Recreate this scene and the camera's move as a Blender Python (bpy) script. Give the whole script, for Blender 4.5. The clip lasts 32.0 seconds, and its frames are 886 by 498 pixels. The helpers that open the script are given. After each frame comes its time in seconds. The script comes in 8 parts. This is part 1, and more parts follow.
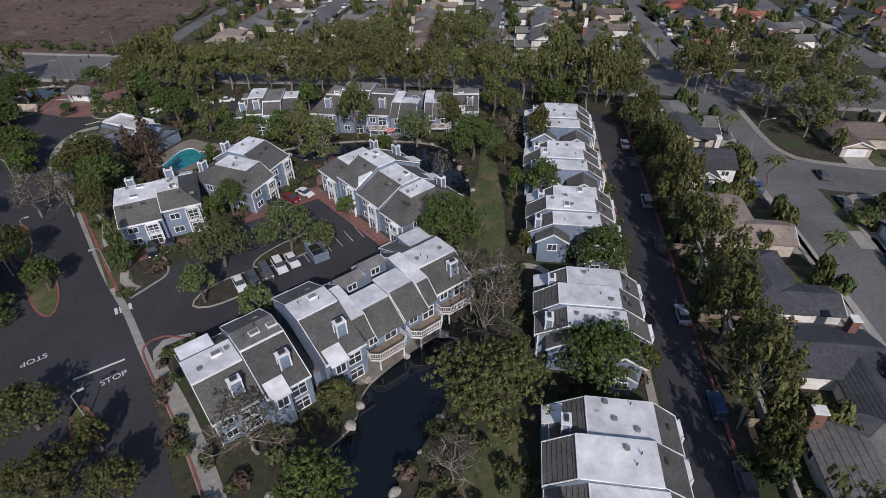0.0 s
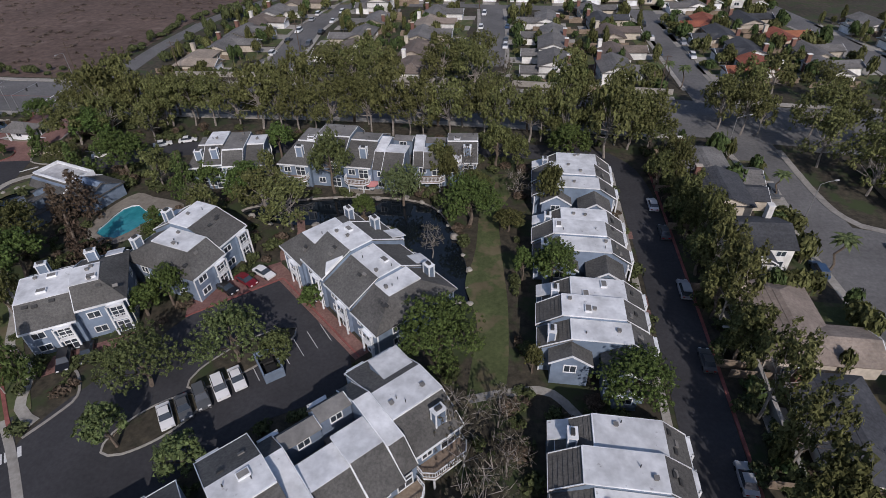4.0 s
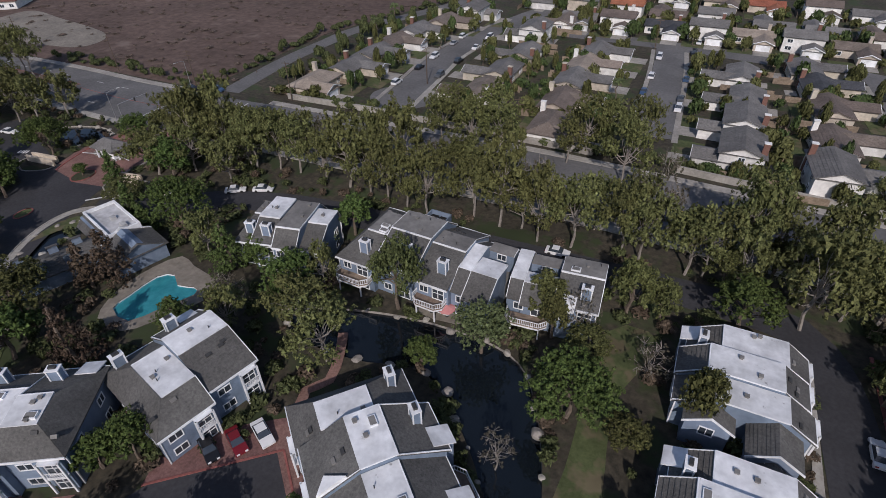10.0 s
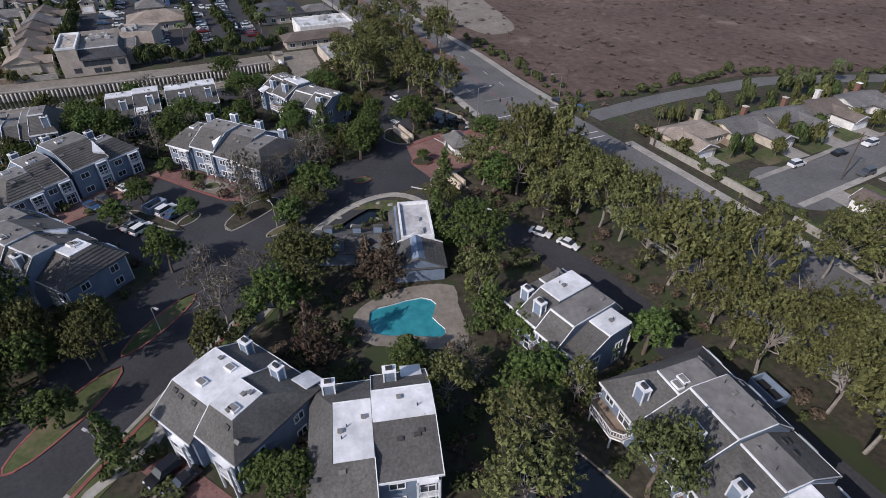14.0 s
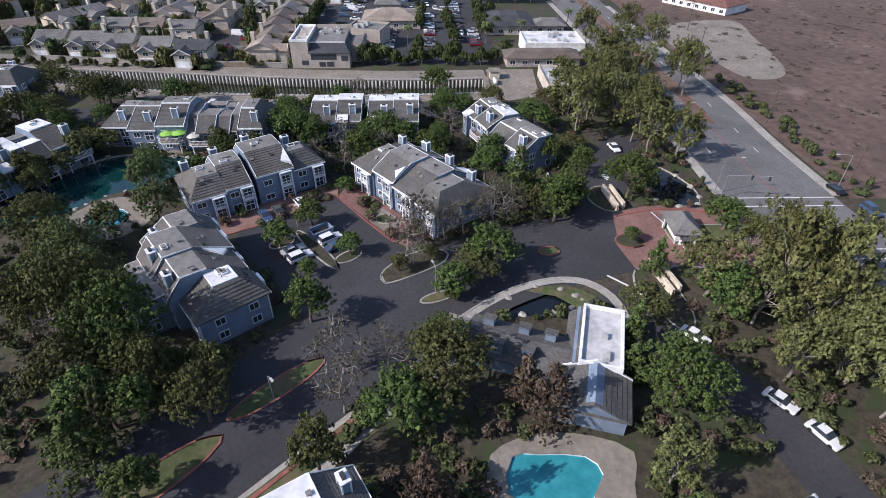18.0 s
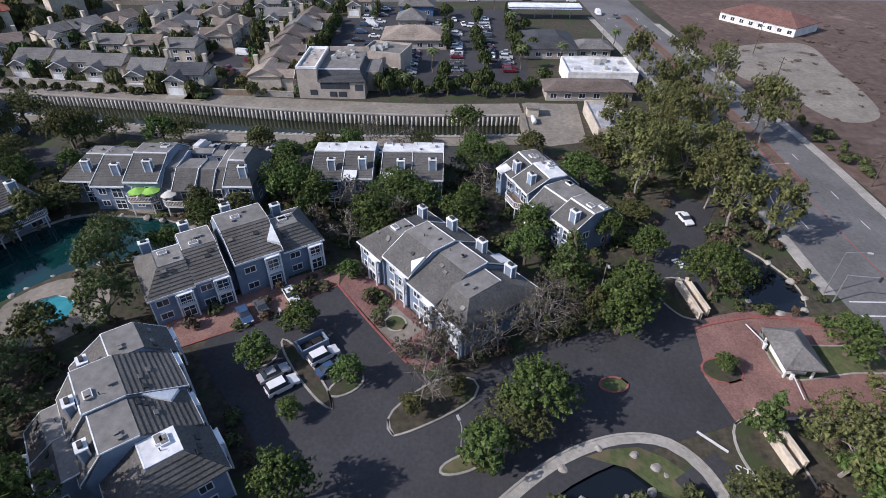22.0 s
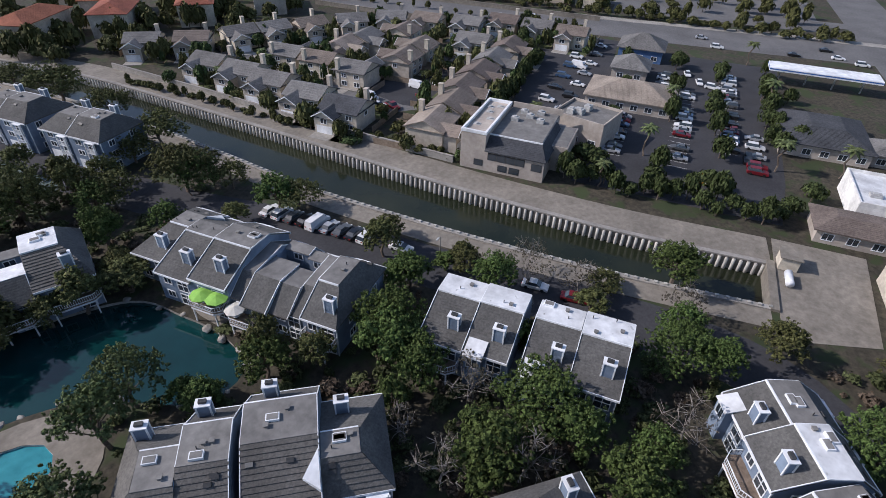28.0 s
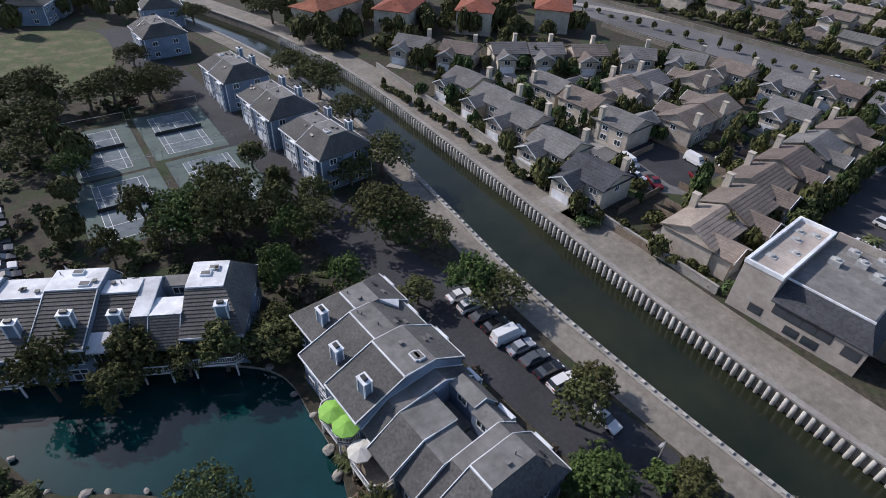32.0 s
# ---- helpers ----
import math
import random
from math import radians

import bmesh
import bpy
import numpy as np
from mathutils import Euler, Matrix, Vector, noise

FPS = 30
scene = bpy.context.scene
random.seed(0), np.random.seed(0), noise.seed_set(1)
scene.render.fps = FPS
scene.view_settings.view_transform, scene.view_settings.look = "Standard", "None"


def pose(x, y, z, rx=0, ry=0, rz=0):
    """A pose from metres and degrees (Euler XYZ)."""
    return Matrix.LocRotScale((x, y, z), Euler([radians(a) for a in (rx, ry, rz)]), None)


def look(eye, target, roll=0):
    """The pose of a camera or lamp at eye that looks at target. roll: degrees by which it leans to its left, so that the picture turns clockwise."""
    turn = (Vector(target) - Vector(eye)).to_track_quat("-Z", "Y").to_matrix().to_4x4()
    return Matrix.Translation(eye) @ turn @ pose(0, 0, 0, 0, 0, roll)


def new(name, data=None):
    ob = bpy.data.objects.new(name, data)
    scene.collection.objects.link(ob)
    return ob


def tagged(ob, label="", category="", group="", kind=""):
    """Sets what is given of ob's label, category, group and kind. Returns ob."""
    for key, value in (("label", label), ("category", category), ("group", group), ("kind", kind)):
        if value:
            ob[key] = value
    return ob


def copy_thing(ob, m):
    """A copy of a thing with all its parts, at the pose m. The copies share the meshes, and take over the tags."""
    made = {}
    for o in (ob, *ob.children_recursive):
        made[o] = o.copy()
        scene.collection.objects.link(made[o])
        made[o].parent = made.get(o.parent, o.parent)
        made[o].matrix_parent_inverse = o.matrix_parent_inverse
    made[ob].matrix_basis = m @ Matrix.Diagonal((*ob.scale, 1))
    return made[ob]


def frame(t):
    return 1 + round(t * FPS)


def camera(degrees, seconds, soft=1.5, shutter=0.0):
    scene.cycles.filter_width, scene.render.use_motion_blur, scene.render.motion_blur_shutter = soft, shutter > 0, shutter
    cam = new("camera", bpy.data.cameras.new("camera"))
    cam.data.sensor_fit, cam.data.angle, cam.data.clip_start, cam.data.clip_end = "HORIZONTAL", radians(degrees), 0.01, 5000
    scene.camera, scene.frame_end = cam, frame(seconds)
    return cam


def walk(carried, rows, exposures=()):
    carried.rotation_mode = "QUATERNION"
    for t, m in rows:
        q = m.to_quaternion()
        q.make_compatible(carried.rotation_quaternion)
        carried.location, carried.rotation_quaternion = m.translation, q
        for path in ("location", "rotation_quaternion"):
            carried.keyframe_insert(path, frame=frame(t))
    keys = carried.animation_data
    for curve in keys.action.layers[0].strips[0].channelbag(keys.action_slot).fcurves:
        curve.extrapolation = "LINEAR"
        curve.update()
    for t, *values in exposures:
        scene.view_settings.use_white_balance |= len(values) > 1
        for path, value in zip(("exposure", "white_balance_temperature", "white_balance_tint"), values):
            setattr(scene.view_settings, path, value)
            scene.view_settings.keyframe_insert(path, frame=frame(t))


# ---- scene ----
cam = camera(78.3, 32.0, 0.7)
METRES, EYE, TILT, LEAN, TURN = 243.6, 64.5, 0.0, 0.0, 8.5
ROWS = [
    (0.0, 0.0, 0.0, 0.0, -1.02, -37.4, 1.34),
    (0.5, 0.0016, 0.0145, 0.0001, -0.98, -37.45, 1.33),
    (1.0, 0.003, 0.0289, 0.0002, -0.96, -37.46, 1.34),
    (1.5, 0.0044, 0.0434, 0.0003, -0.92, -37.49, 1.33),
    (2.0, 0.0058, 0.058, 0.0005, -0.89, -37.52, 1.33),
    (2.5, 0.0072, 0.0727, 0.0007, -0.85, -37.59, 1.31),
    (3.0, 0.0084, 0.0876, 0.0008, -0.84, -37.62, 1.33),
    (3.5, 0.0099, 0.1025, 0.0008, -0.78, -37.61, 1.34),
    (5.5, 0.0159, 0.163, 0.0012, -0.64, -37.73, 1.32),
    (6.0, 0.0176, 0.1782, 0.0012, -0.6, -37.74, 1.32),
    (6.5, 0.0193, 0.1933, 0.001, -0.57, -37.73, 1.31),
    (7.0, 0.0209, 0.2082, 0.0008, -0.55, -37.74, 1.34),
    (7.5, 0.0226, 0.2231, 0.0009, -0.52, -37.79, 1.35),
    (8.0, 0.0242, 0.2378, 0.0004, -0.51, -37.79, 1.39),
    (8.5, 0.0251, 0.2525, 0.0001, 0.27, -37.78, 1.33),
    (9.0, 0.0246, 0.2669, 0.0004, 5.47, -37.67, 1.14),
    (9.5, 0.0245, 0.2811, 0.0004, 11.25, -37.51, 0.97),
    (10.0, 0.0235, 0.2952, 0.0003, 16.66, -37.37, 0.81),
    (10.5, 0.0216, 0.3089, -0.0, 22.26, -37.21, 0.72),
    (11.0, 0.0175, 0.3222, -0.0001, 28.18, -37.11, 0.48),
    (11.5, 0.0139, 0.3348, -0.0006, 33.98, -36.95, 0.42),
    (12.0, 0.0083, 0.3469, -0.0009, 38.65, -36.88, 0.3),
    (12.5, 0.0017, 0.358, -0.0017, 43.14, -36.77, 0.22),
    (13.0, -0.0069, 0.3679, -0.0018, 47.71, -36.77, 0.03),
    (13.5, -0.0153, 0.3779, -0.0025, 52.47, -36.69, -0.04),
    (14.0, -0.0246, 0.3871, -0.0027, 56.94, -36.62, -0.1),
    (14.5, -0.0359, 0.3945, -0.0024, 61.06, -36.69, -0.23),
    (15.0, -0.0475, 0.4017, -0.0026, 65.28, -36.71, -0.35),
    (15.5, -0.0593, 0.4086, -0.0039, 69.52, -36.65, -0.41),
    (17.5, -0.114, 0.4277, -0.0058, 79.58, -36.57, -0.31),
    (18.0, -0.1294, 0.4305, -0.0055, 79.97, -36.59, -0.3),
    (18.5, -0.145, 0.4327, -0.0055, 80.91, -36.57, -0.36),
    (19.0, -0.1611, 0.435, -0.0058, 81.8, -36.58, -0.37),
    (19.5, -0.1773, 0.4369, -0.0059, 82.12, -36.61, -0.38),
    (20.0, -0.1938, 0.4386, -0.006, 82.31, -36.64, -0.36),
    (20.5, -0.2106, 0.4403, -0.0066, 82.45, -36.66, -0.36),
    (21.0, -0.2269, 0.442, -0.0069, 82.48, -36.65, -0.36),
    (21.5, -0.2436, 0.4437, -0.0074, 82.48, -36.65, -0.37),
    (22.0, -0.2604, 0.4457, -0.0074, 82.48, -36.69, -0.36),
    (22.5, -0.2775, 0.4476, -0.0076, 82.41, -36.74, -0.35),
    (23.0, -0.2947, 0.4497, -0.0079, 82.32, -36.75, -0.28),
    (23.5, -0.3121, 0.4516, -0.008, 82.22, -36.75, -0.29),
    (24.0, -0.3296, 0.453, -0.008, 82.32, -36.75, -0.29),
    (24.5, -0.3459, 0.4549, -0.008, 84.44, -36.75, -0.36),
    (26.5, -0.418, 0.4558, -0.0092, 92.2, -36.81, -0.76),
    (27.0, -0.4363, 0.4545, -0.0094, 95.72, -36.88, -1.0),
    (27.5, -0.4544, 0.4527, -0.0093, 100.01, -36.97, -1.19),
    (28.0, -0.4722, 0.4499, -0.0092, 104.08, -37.05, -1.37),
    (28.5, -0.4897, 0.4453, -0.0095, 107.97, -37.17, -1.62),
    (29.0, -0.5063, 0.4404, -0.0095, 112.12, -37.26, -1.77),
    (29.5, -0.5225, 0.4343, -0.0099, 116.1, -37.39, -1.89),
    (30.0, -0.5382, 0.4275, -0.0101, 119.17, -37.47, -1.96),
    (30.5, -0.5534, 0.4195, -0.0102, 122.44, -37.58, -2.01),
    (31.0, -0.5679, 0.4103, -0.0103, 125.79, -37.71, -2.09),
    (31.5, -0.5816, 0.4005, -0.0099, 129.17, -37.78, -2.16),
    (32.0, -0.5948, 0.3899, -0.01, 132.3, -37.84, -2.18),
]
walk(cam, [(t, pose(0, 0, EYE, TILT, LEAN, TURN) @ pose(METRES * x, METRES * y, METRES * z, 90 + pitch, roll, yaw)) for t, x, y, z, yaw, pitch, roll in ROWS],
     exposures=((0.0, 0.24, 6350, 17), (8.0, 0.12, 6350, 18), (13.0, 0.36, 6330, 18), (18.0, 1.03, 6230, 18), (25.0, 0.74, 6170, 18), (32.0, 0.66, 6150, 17)))

# ---- daylight ----
SUN_TO = Vector((0.46, -1.31, 1.0)).normalized()
world = bpy.data.worlds.new("world")
scene.world = world
world.use_nodes = True
wn = world.node_tree.nodes
sky = wn.new("ShaderNodeTexSky")
sky.sky_type, sky.sun_disc = "NISHITA", False
sky.sun_elevation = math.asin(SUN_TO.z)
sky.sun_rotation = math.atan2(SUN_TO.x, SUN_TO.y)
world.node_tree.links.new(sky.outputs[0], wn["Background"].inputs[0])
wn["Background"].inputs[1].default_value = 0.085
sun = new("sun", bpy.data.lights.new("sun", "SUN"))
sun.data.energy, sun.data.angle, sun.data.color = 2.55, radians(0.53), (1.0, 0.95, 0.87)
sun.matrix_world = look((0, 0, 200), Vector((0, 0, 200)) - SUN_TO)


# ---- materials ----
def shade(name, dark, light, scale=1.0, rough=0.85, big=0.0, bump=0.0, vary=0.0, metal=0.0, island=0.0, stripe=None, spec=0.3, trans=0.0, patch=None):
    """A surface of two tones with grain of a size in metres, broad blotches (big), a tone per object (vary) or per piece (island)."""
    m = bpy.data.materials.new(name)
    m.use_nodes = True
    nt = m.node_tree
    N, L = nt.nodes.new, nt.links.new
    b = nt.nodes["Principled BSDF"]
    b.inputs["Roughness"].default_value, b.inputs["Metallic"].default_value = rough, metal
    b.inputs["Specular IOR Level"].default_value = spec
    geo = N("ShaderNodeNewGeometry")

    def grain(size, detail=4.0):
        n = N("ShaderNodeTexNoise")
        n.inputs["Scale"].default_value, n.inputs["Detail"].default_value = 1.0 / size, detail
        n.inputs["Roughness"].default_value = 0.65
        L(geo.outputs["Position"], n.inputs["Vector"])
        return n.outputs[0]

    def spread(x, lo, hi, a, c):
        n = N("ShaderNodeMapRange")
        for k, val in enumerate((lo, hi, a, c)):
            n.inputs[k + 1].default_value = val
        L(x, n.inputs[0])
        return n.outputs[0]

    mix = N("ShaderNodeMix")
    mix.data_type = "RGBA"
    mix.inputs[6].default_value, mix.inputs[7].default_value = (*dark, 1), (*light, 1)
    fine = grain(scale)
    L(spread(fine, 0.3, 0.7, 0, 1), mix.inputs[0])
    col = mix.outputs[2]
    if patch:
        pm = N("ShaderNodeMix")
        pm.data_type = "RGBA"
        L(spread(grain(patch[0], 3.0), patch[2], patch[2] + 0.1, 0, 1), pm.inputs[0])
        L(col, pm.inputs[6])
        pm.inputs[7].default_value = (*patch[1], 1)
        col = pm.outputs[2]
    value = None
    terms = []
    if big:
        terms.append(spread(grain(big, 3.0), 0.3, 0.7, 0.75, 1.2))
    if vary:
        oi = N("ShaderNodeObjectInfo")
        terms.append(spread(oi.outputs["Random"], 0, 1, 1 - vary, 1 + vary))
    if island:
        terms.append(spread(geo.outputs["Random Per Island"], 0, 1, 1 - island, 1 + island))
    for x in terms:
        if value is None:
            value = x
        else:
            mm = N("ShaderNodeMath")
            mm.operation = "MULTIPLY"
            L(value, mm.inputs[0]), L(x, mm.inputs[1])
            value = mm.outputs[0]
    if value is not None:
        hsv = N("ShaderNodeHueSaturation")
        L(value, hsv.inputs["Value"]), L(col, hsv.inputs["Color"])
        if vary:
            oi2 = N("ShaderNodeObjectInfo")
            L(spread(oi2.outputs["Random"], 0, 1, 0.5 - vary * 0.07, 0.5 + vary * 0.07), hsv.inputs["Hue"])
        col = hsv.outputs[0]
    L(col, b.inputs["Base Color"])
    height = None
    if stripe:
        sep = N("ShaderNodeSeparateXYZ")
        L(geo.outputs["Position"], sep.inputs[0])
        mul = N("ShaderNodeMath")
        mul.operation = "MULTIPLY"
        mul.inputs[1].default_value = 1 / stripe
        L(sep.outputs["Z"], mul.inputs[0])
        fr = N("ShaderNodeMath")
        fr.operation = "FRACT"
        L(mul.outputs[0], fr.inputs[0])
        height = fr.outputs[0]
        bump = bump or 0.6
    elif bump:
        height = fine
    if height is not None:
        bn = N("ShaderNodeBump")
        bn.inputs["Strength"].default_value, bn.inputs["Distance"].default_value = min(bump, 1.0), 0.06
        L(height, bn.inputs["Height"]), L(bn.outputs[0], b.inputs["Normal"])
    if trans:
        b.inputs["Transmission Weight"].default_value = trans
    return m


ground_mat = shade("soil_and_groundcover", (0.026, 0.025, 0.018), (0.085, 0.072, 0.052), 1.2, 0.95, big=22, bump=0.6, patch=(7, (0.042, 0.056, 0.024), 0.5))
asphalt_mat = shade("asphalt", (0.038, 0.038, 0.042), (0.055, 0.055, 0.06), 0.6, 0.9, big=14, bump=0.2)
old_asphalt_mat = shade("weathered_asphalt", (0.11, 0.108, 0.108), (0.165, 0.161, 0.158), 0.8, 0.9, big=18, bump=0.2)
concrete_mat = shade("concrete", (0.25, 0.235, 0.21), (0.36, 0.34, 0.31), 0.7, 0.9, big=6, bump=0.2, vary=0.1)
sand_mat = shade("sandy_concrete", (0.17, 0.152, 0.127), (0.265, 0.238, 0.2), 1.2, 0.95, big=9, bump=0.3)
red_kerb_mat = shade("red_kerb_paint", (0.2, 0.07, 0.06), (0.31, 0.115, 0.1), 0.5, 0.8, big=3)
brick_mat = shade("brick_paving", (0.15, 0.083, 0.07), (0.27, 0.155, 0.135), 0.35, 0.9, big=5, bump=0.4, vary=0.12)
paint_mat = shade("white_road_paint", (0.5, 0.5, 0.5), (0.7, 0.7, 0.68), 0.3, 0.8)
lawn_mat = shade("lawn", (0.055, 0.07, 0.026), (0.095, 0.115, 0.048), 0.8, 0.95, big=7, bump=0.5, patch=(5, (0.13, 0.11, 0.065), 0.5))
field_mat = shade("dry_scrub_field", (0.075, 0.05, 0.042), (0.15, 0.105, 0.085), 3.0, 0.98, big=40, bump=1.0, patch=(16, (0.18, 0.135, 0.115), 0.6))
siding_mat = shade("blue_grey_siding", (0.175, 0.23, 0.31), (0.23, 0.29, 0.38), 1.5, 0.75, big=5, stripe=0.2, vary=0.06)
trim_mat = shade("white_trim_paint", (0.68, 0.7, 0.72), (0.82, 0.83, 0.84), 1.2, 0.6, big=4)
shingle_mat = shade("grey_roof_shingle", (0.072, 0.071, 0.068), (0.138, 0.134, 0.127), 0.35, 0.92, big=5, bump=0.7, vary=0.1)
tile_mat = shade("dark_ribbed_roof_tile", (0.075, 0.072, 0.068), (0.15, 0.142, 0.13), 0.3, 0.9, big=4, bump=0.7, vary=0.1)
membrane_mat = shade("white_roof_membrane", (0.56, 0.57, 0.58), (0.74, 0.75, 0.76), 2.0, 0.7, big=3.5, vary=0.1, patch=(1.1, (0.3, 0.3, 0.3), 0.66))
grey_membrane_mat = shade("grey_roof_membrane", (0.15, 0.145, 0.137), (0.225, 0.217, 0.205), 1.2, 0.85, big=4, vary=0.08, patch=(1.6, (0.13, 0.13, 0.125), 0.68))
glass_mat = shade("window_glass", (0.03, 0.04, 0.05), (0.05, 0.06, 0.075), 3, 0.08, spec=0.8)
metal_mat = shade("galvanised_metal", (0.3, 0.3, 0.3), (0.45, 0.45, 0.45), 0.5, 0.45, metal=0.6)
dark_metal_mat = shade("dark_metal", (0.03, 0.03, 0.03), (0.06, 0.06, 0.06), 0.5, 0.5)
water_mat = shade("lake_water", (0.003, 0.026, 0.027), (0.005, 0.04, 0.04), 9, 0.05, spec=0.5, big=25)
dark_water_mat = shade("dark_pond_water", (0.006, 0.009, 0.012), (0.009, 0.013, 0.018), 6, 0.05, spec=0.5)
canal_water_mat = shade("canal_water", (0.012, 0.017, 0.01), (0.03, 0.033, 0.018), 16, 0.12, spec=0.28, big=30)
pool_mat = shade("pool_water", (0.02, 0.19, 0.23), (0.04, 0.28, 0.32), 2, 0.05, spec=0.5)
rock_mat = shade("boulder", (0.2, 0.185, 0.16), (0.42, 0.39, 0.35), 0.8, 0.9, bump=0.8, vary=0.15)
bark_mat = shade("bark", (0.09, 0.07, 0.055), (0.18, 0.145, 0.115), 0.5, 0.95, bump=0.6)
pale_bark_mat = shade("pale_gum_bark", (0.17, 0.15, 0.13), (0.32, 0.29, 0.26), 0.7, 0.9, bump=0.4)
pile_mat = shade("concrete_sheet_pile", (0.34, 0.33, 0.3), (0.52, 0.5, 0.46), 0.9, 0.9, big=4, bump=0.3, vary=0.12)
fence_mat = shade("weathered_fence_board", (0.16, 0.12, 0.09), (0.27, 0.21, 0.16), 0.5, 0.95, big=3, vary=0.15)
court_mat = shade("tennis_court", (0.085, 0.115, 0.105), (0.115, 0.15, 0.135), 2, 0.9, big=10)
court_in_mat = shade("tennis_court_inner", (0.125, 0.155, 0.17), (0.16, 0.19, 0.205), 2, 0.9, big=8)


def leafy(name, dark, light, vary=0.18):
    return shade(name, [c * 0.55 for c in dark], [c * 1.15 for c in light], 0.3, 0.75, big=0, bump=1.0, vary=vary, island=0.42, spec=0.12)


LEAF = {
    "oak": leafy("olive_leaves", (0.054, 0.062, 0.023), (0.113, 0.118, 0.044)),
    "ficus": leafy("green_leaves", (0.042, 0.068, 0.019), (0.095, 0.135, 0.04)),
    "redwood": leafy("rusty_needles", (0.06, 0.046, 0.034), (0.11, 0.08, 0.056), 0.12),
    "cypress": leafy("conifer_green", (0.044, 0.072, 0.022), (0.101, 0.137, 0.045)),
    "bare": leafy("grey_twigs", (0.066, 0.06, 0.044), (0.125, 0.112, 0.082), 0.15),
    "pine": leafy("pine_needles", (0.060, 0.080, 0.031), (0.118, 0.144, 0.057)),
    "gum": leafy("gum_leaves", (0.069, 0.078, 0.029), (0.148, 0.155, 0.06)),
    "willow": leafy("willow_leaves", (0.075, 0.101, 0.045), (0.144, 0.173, 0.078)),
    "garden": leafy("garden_leaves", (0.032, 0.05, 0.018), (0.075, 0.1, 0.036)),
    "palm": leafy("palm_fronds", (0.060, 0.079, 0.031), (0.118, 0.144, 0.062)),
}
shrub_mat = leafy("mixed_shrub_leaves", (0.038, 0.05, 0.02), (0.095, 0.108, 0.046), 0.1)
dry_shrub_mat = leafy("dry_shrub_leaves", (0.07, 0.055, 0.038), (0.145, 0.112, 0.08), 0.1)


# ---- mesh building ----
class Shape:
    def __init__(self):
        self.v, self.f = [], []

    def face(self, *pts):
        n = len(self.v)
        self.v += [tuple(p) for p in pts]
        self.f.append(tuple(range(n, n + len(pts))))
        return self

    def box(self, x0, x1, y0, y1, z0, z1):
        n = len(self.v)
        self.v += [(x, y, z) for z in (z0, z1) for x, y in ((x0, y0), (x1, y0), (x1, y1), (x0, y1))]
        self.f += [(n, n + 3, n + 2, n + 1), (n + 4, n + 5, n + 6, n + 7)]
        self.f += [(n + k, n + (k + 1) % 4, n + 4 + (k + 1) % 4, n + 4 + k) for k in range(4)]
        return self

    def prism(self, poly, z0, z1):
        """A flat outline, counter-clockwise, from z0 to z1."""
        n, k = len(self.v), len(poly)
        self.v += [(p[0], p[1], z0) for p in poly] + [(p[0], p[1], z1) for p in poly]
        self.f += [tuple(range(n + k - 1, n - 1, -1)), tuple(range(n + k, n + 2 * k))]
        self.f += [(n + a, n + (a + 1) % k, n + k + (a + 1) % k, n + k + a) for a in range(k)]
        return self

    def profile(self, poly, x0, x1):
        """An outline in y and z, drawn out along x."""
        n, k = len(self.v), len(poly)
        self.v += [(x0, p[0], p[1]) for p in poly] + [(x1, p[0], p[1]) for p in poly]
        self.f += [tuple(range(n, n + k)), tuple(range(n + 2 * k - 1, n + k - 1, -1))]
        self.f += [(n + a, n + k + a, n + k + (a + 1) % k, n + (a + 1) % k) for a in range(k)]
        return self

    def tube(self, a, b, r0, r1, sides=7):
        a, b = Vector(a), Vector(b)
        q = (b - a).to_track_quat("Z", "Y")
        n = len(self.v)
        for p, r in ((a, r0), (b, r1)):
            self.v += [tuple(p + q @ Vector((r * math.cos(6.2832 * k / sides), r * math.sin(6.2832 * k / sides), 0))) for k in range(sides)]
        self.f += [(n + k, n + (k + 1) % sides, n + sides + (k + 1) % sides, n + sides + k) for k in range(sides)]
        self.f += [tuple(range(n + sides - 1, n - 1, -1)), tuple(range(n + sides, n + 2 * sides))]
        return self

    def turned(self, m):
        self.v = [tuple(m @ Vector(p)) for p in self.v]
        return self

    def add(self, other):
        n = len(self.v)
        self.v += other.v
        self.f += [tuple(i + n for i in f) for f in other.f]
        return self

    def welded(self):
        """Joins corners that meet, so that one part is one piece."""
        seen, index, out = {}, [], []
        for q in self.v:
            key = (round(q[0], 3), round(q[1], 3), round(q[2], 3))
            if key not in seen:
                seen[key] = len(out)
                out.append(tuple(q))
            index.append(seen[key])
        self.v = out
        faces = []
        for f in self.f:
            g = []
            for i in f:
                if index[i] not in g:
                    g.append(index[i])
            if len(g) > 2:
                faces.append(tuple(g))
        self.f = faces
        return self

    def mesh(self, name, mat, smooth=False):
        me = bpy.data.meshes.new(name)
        me.from_pydata(self.v, [], self.f)
        me.materials.append(mat)
        if smooth:
            me.polygons.foreach_set("use_smooth", [True] * len(me.polygons))
        return me


def part(name, shape, mat, parent=None, label="", smooth=False):
    """One mesh object of its own, under a thing or a part."""
    me = shape if isinstance(shape, bpy.types.Mesh) else shape.mesh(name, mat, smooth)
    ob = new(name, me)
    ob.parent = parent
    if label:
        ob["label"] = label
    return ob


def thing(name, label, category, m=None, group=""):
    ob = new(name)
    ob.matrix_basis = m or Matrix()
    return tagged(ob, label, category, group)


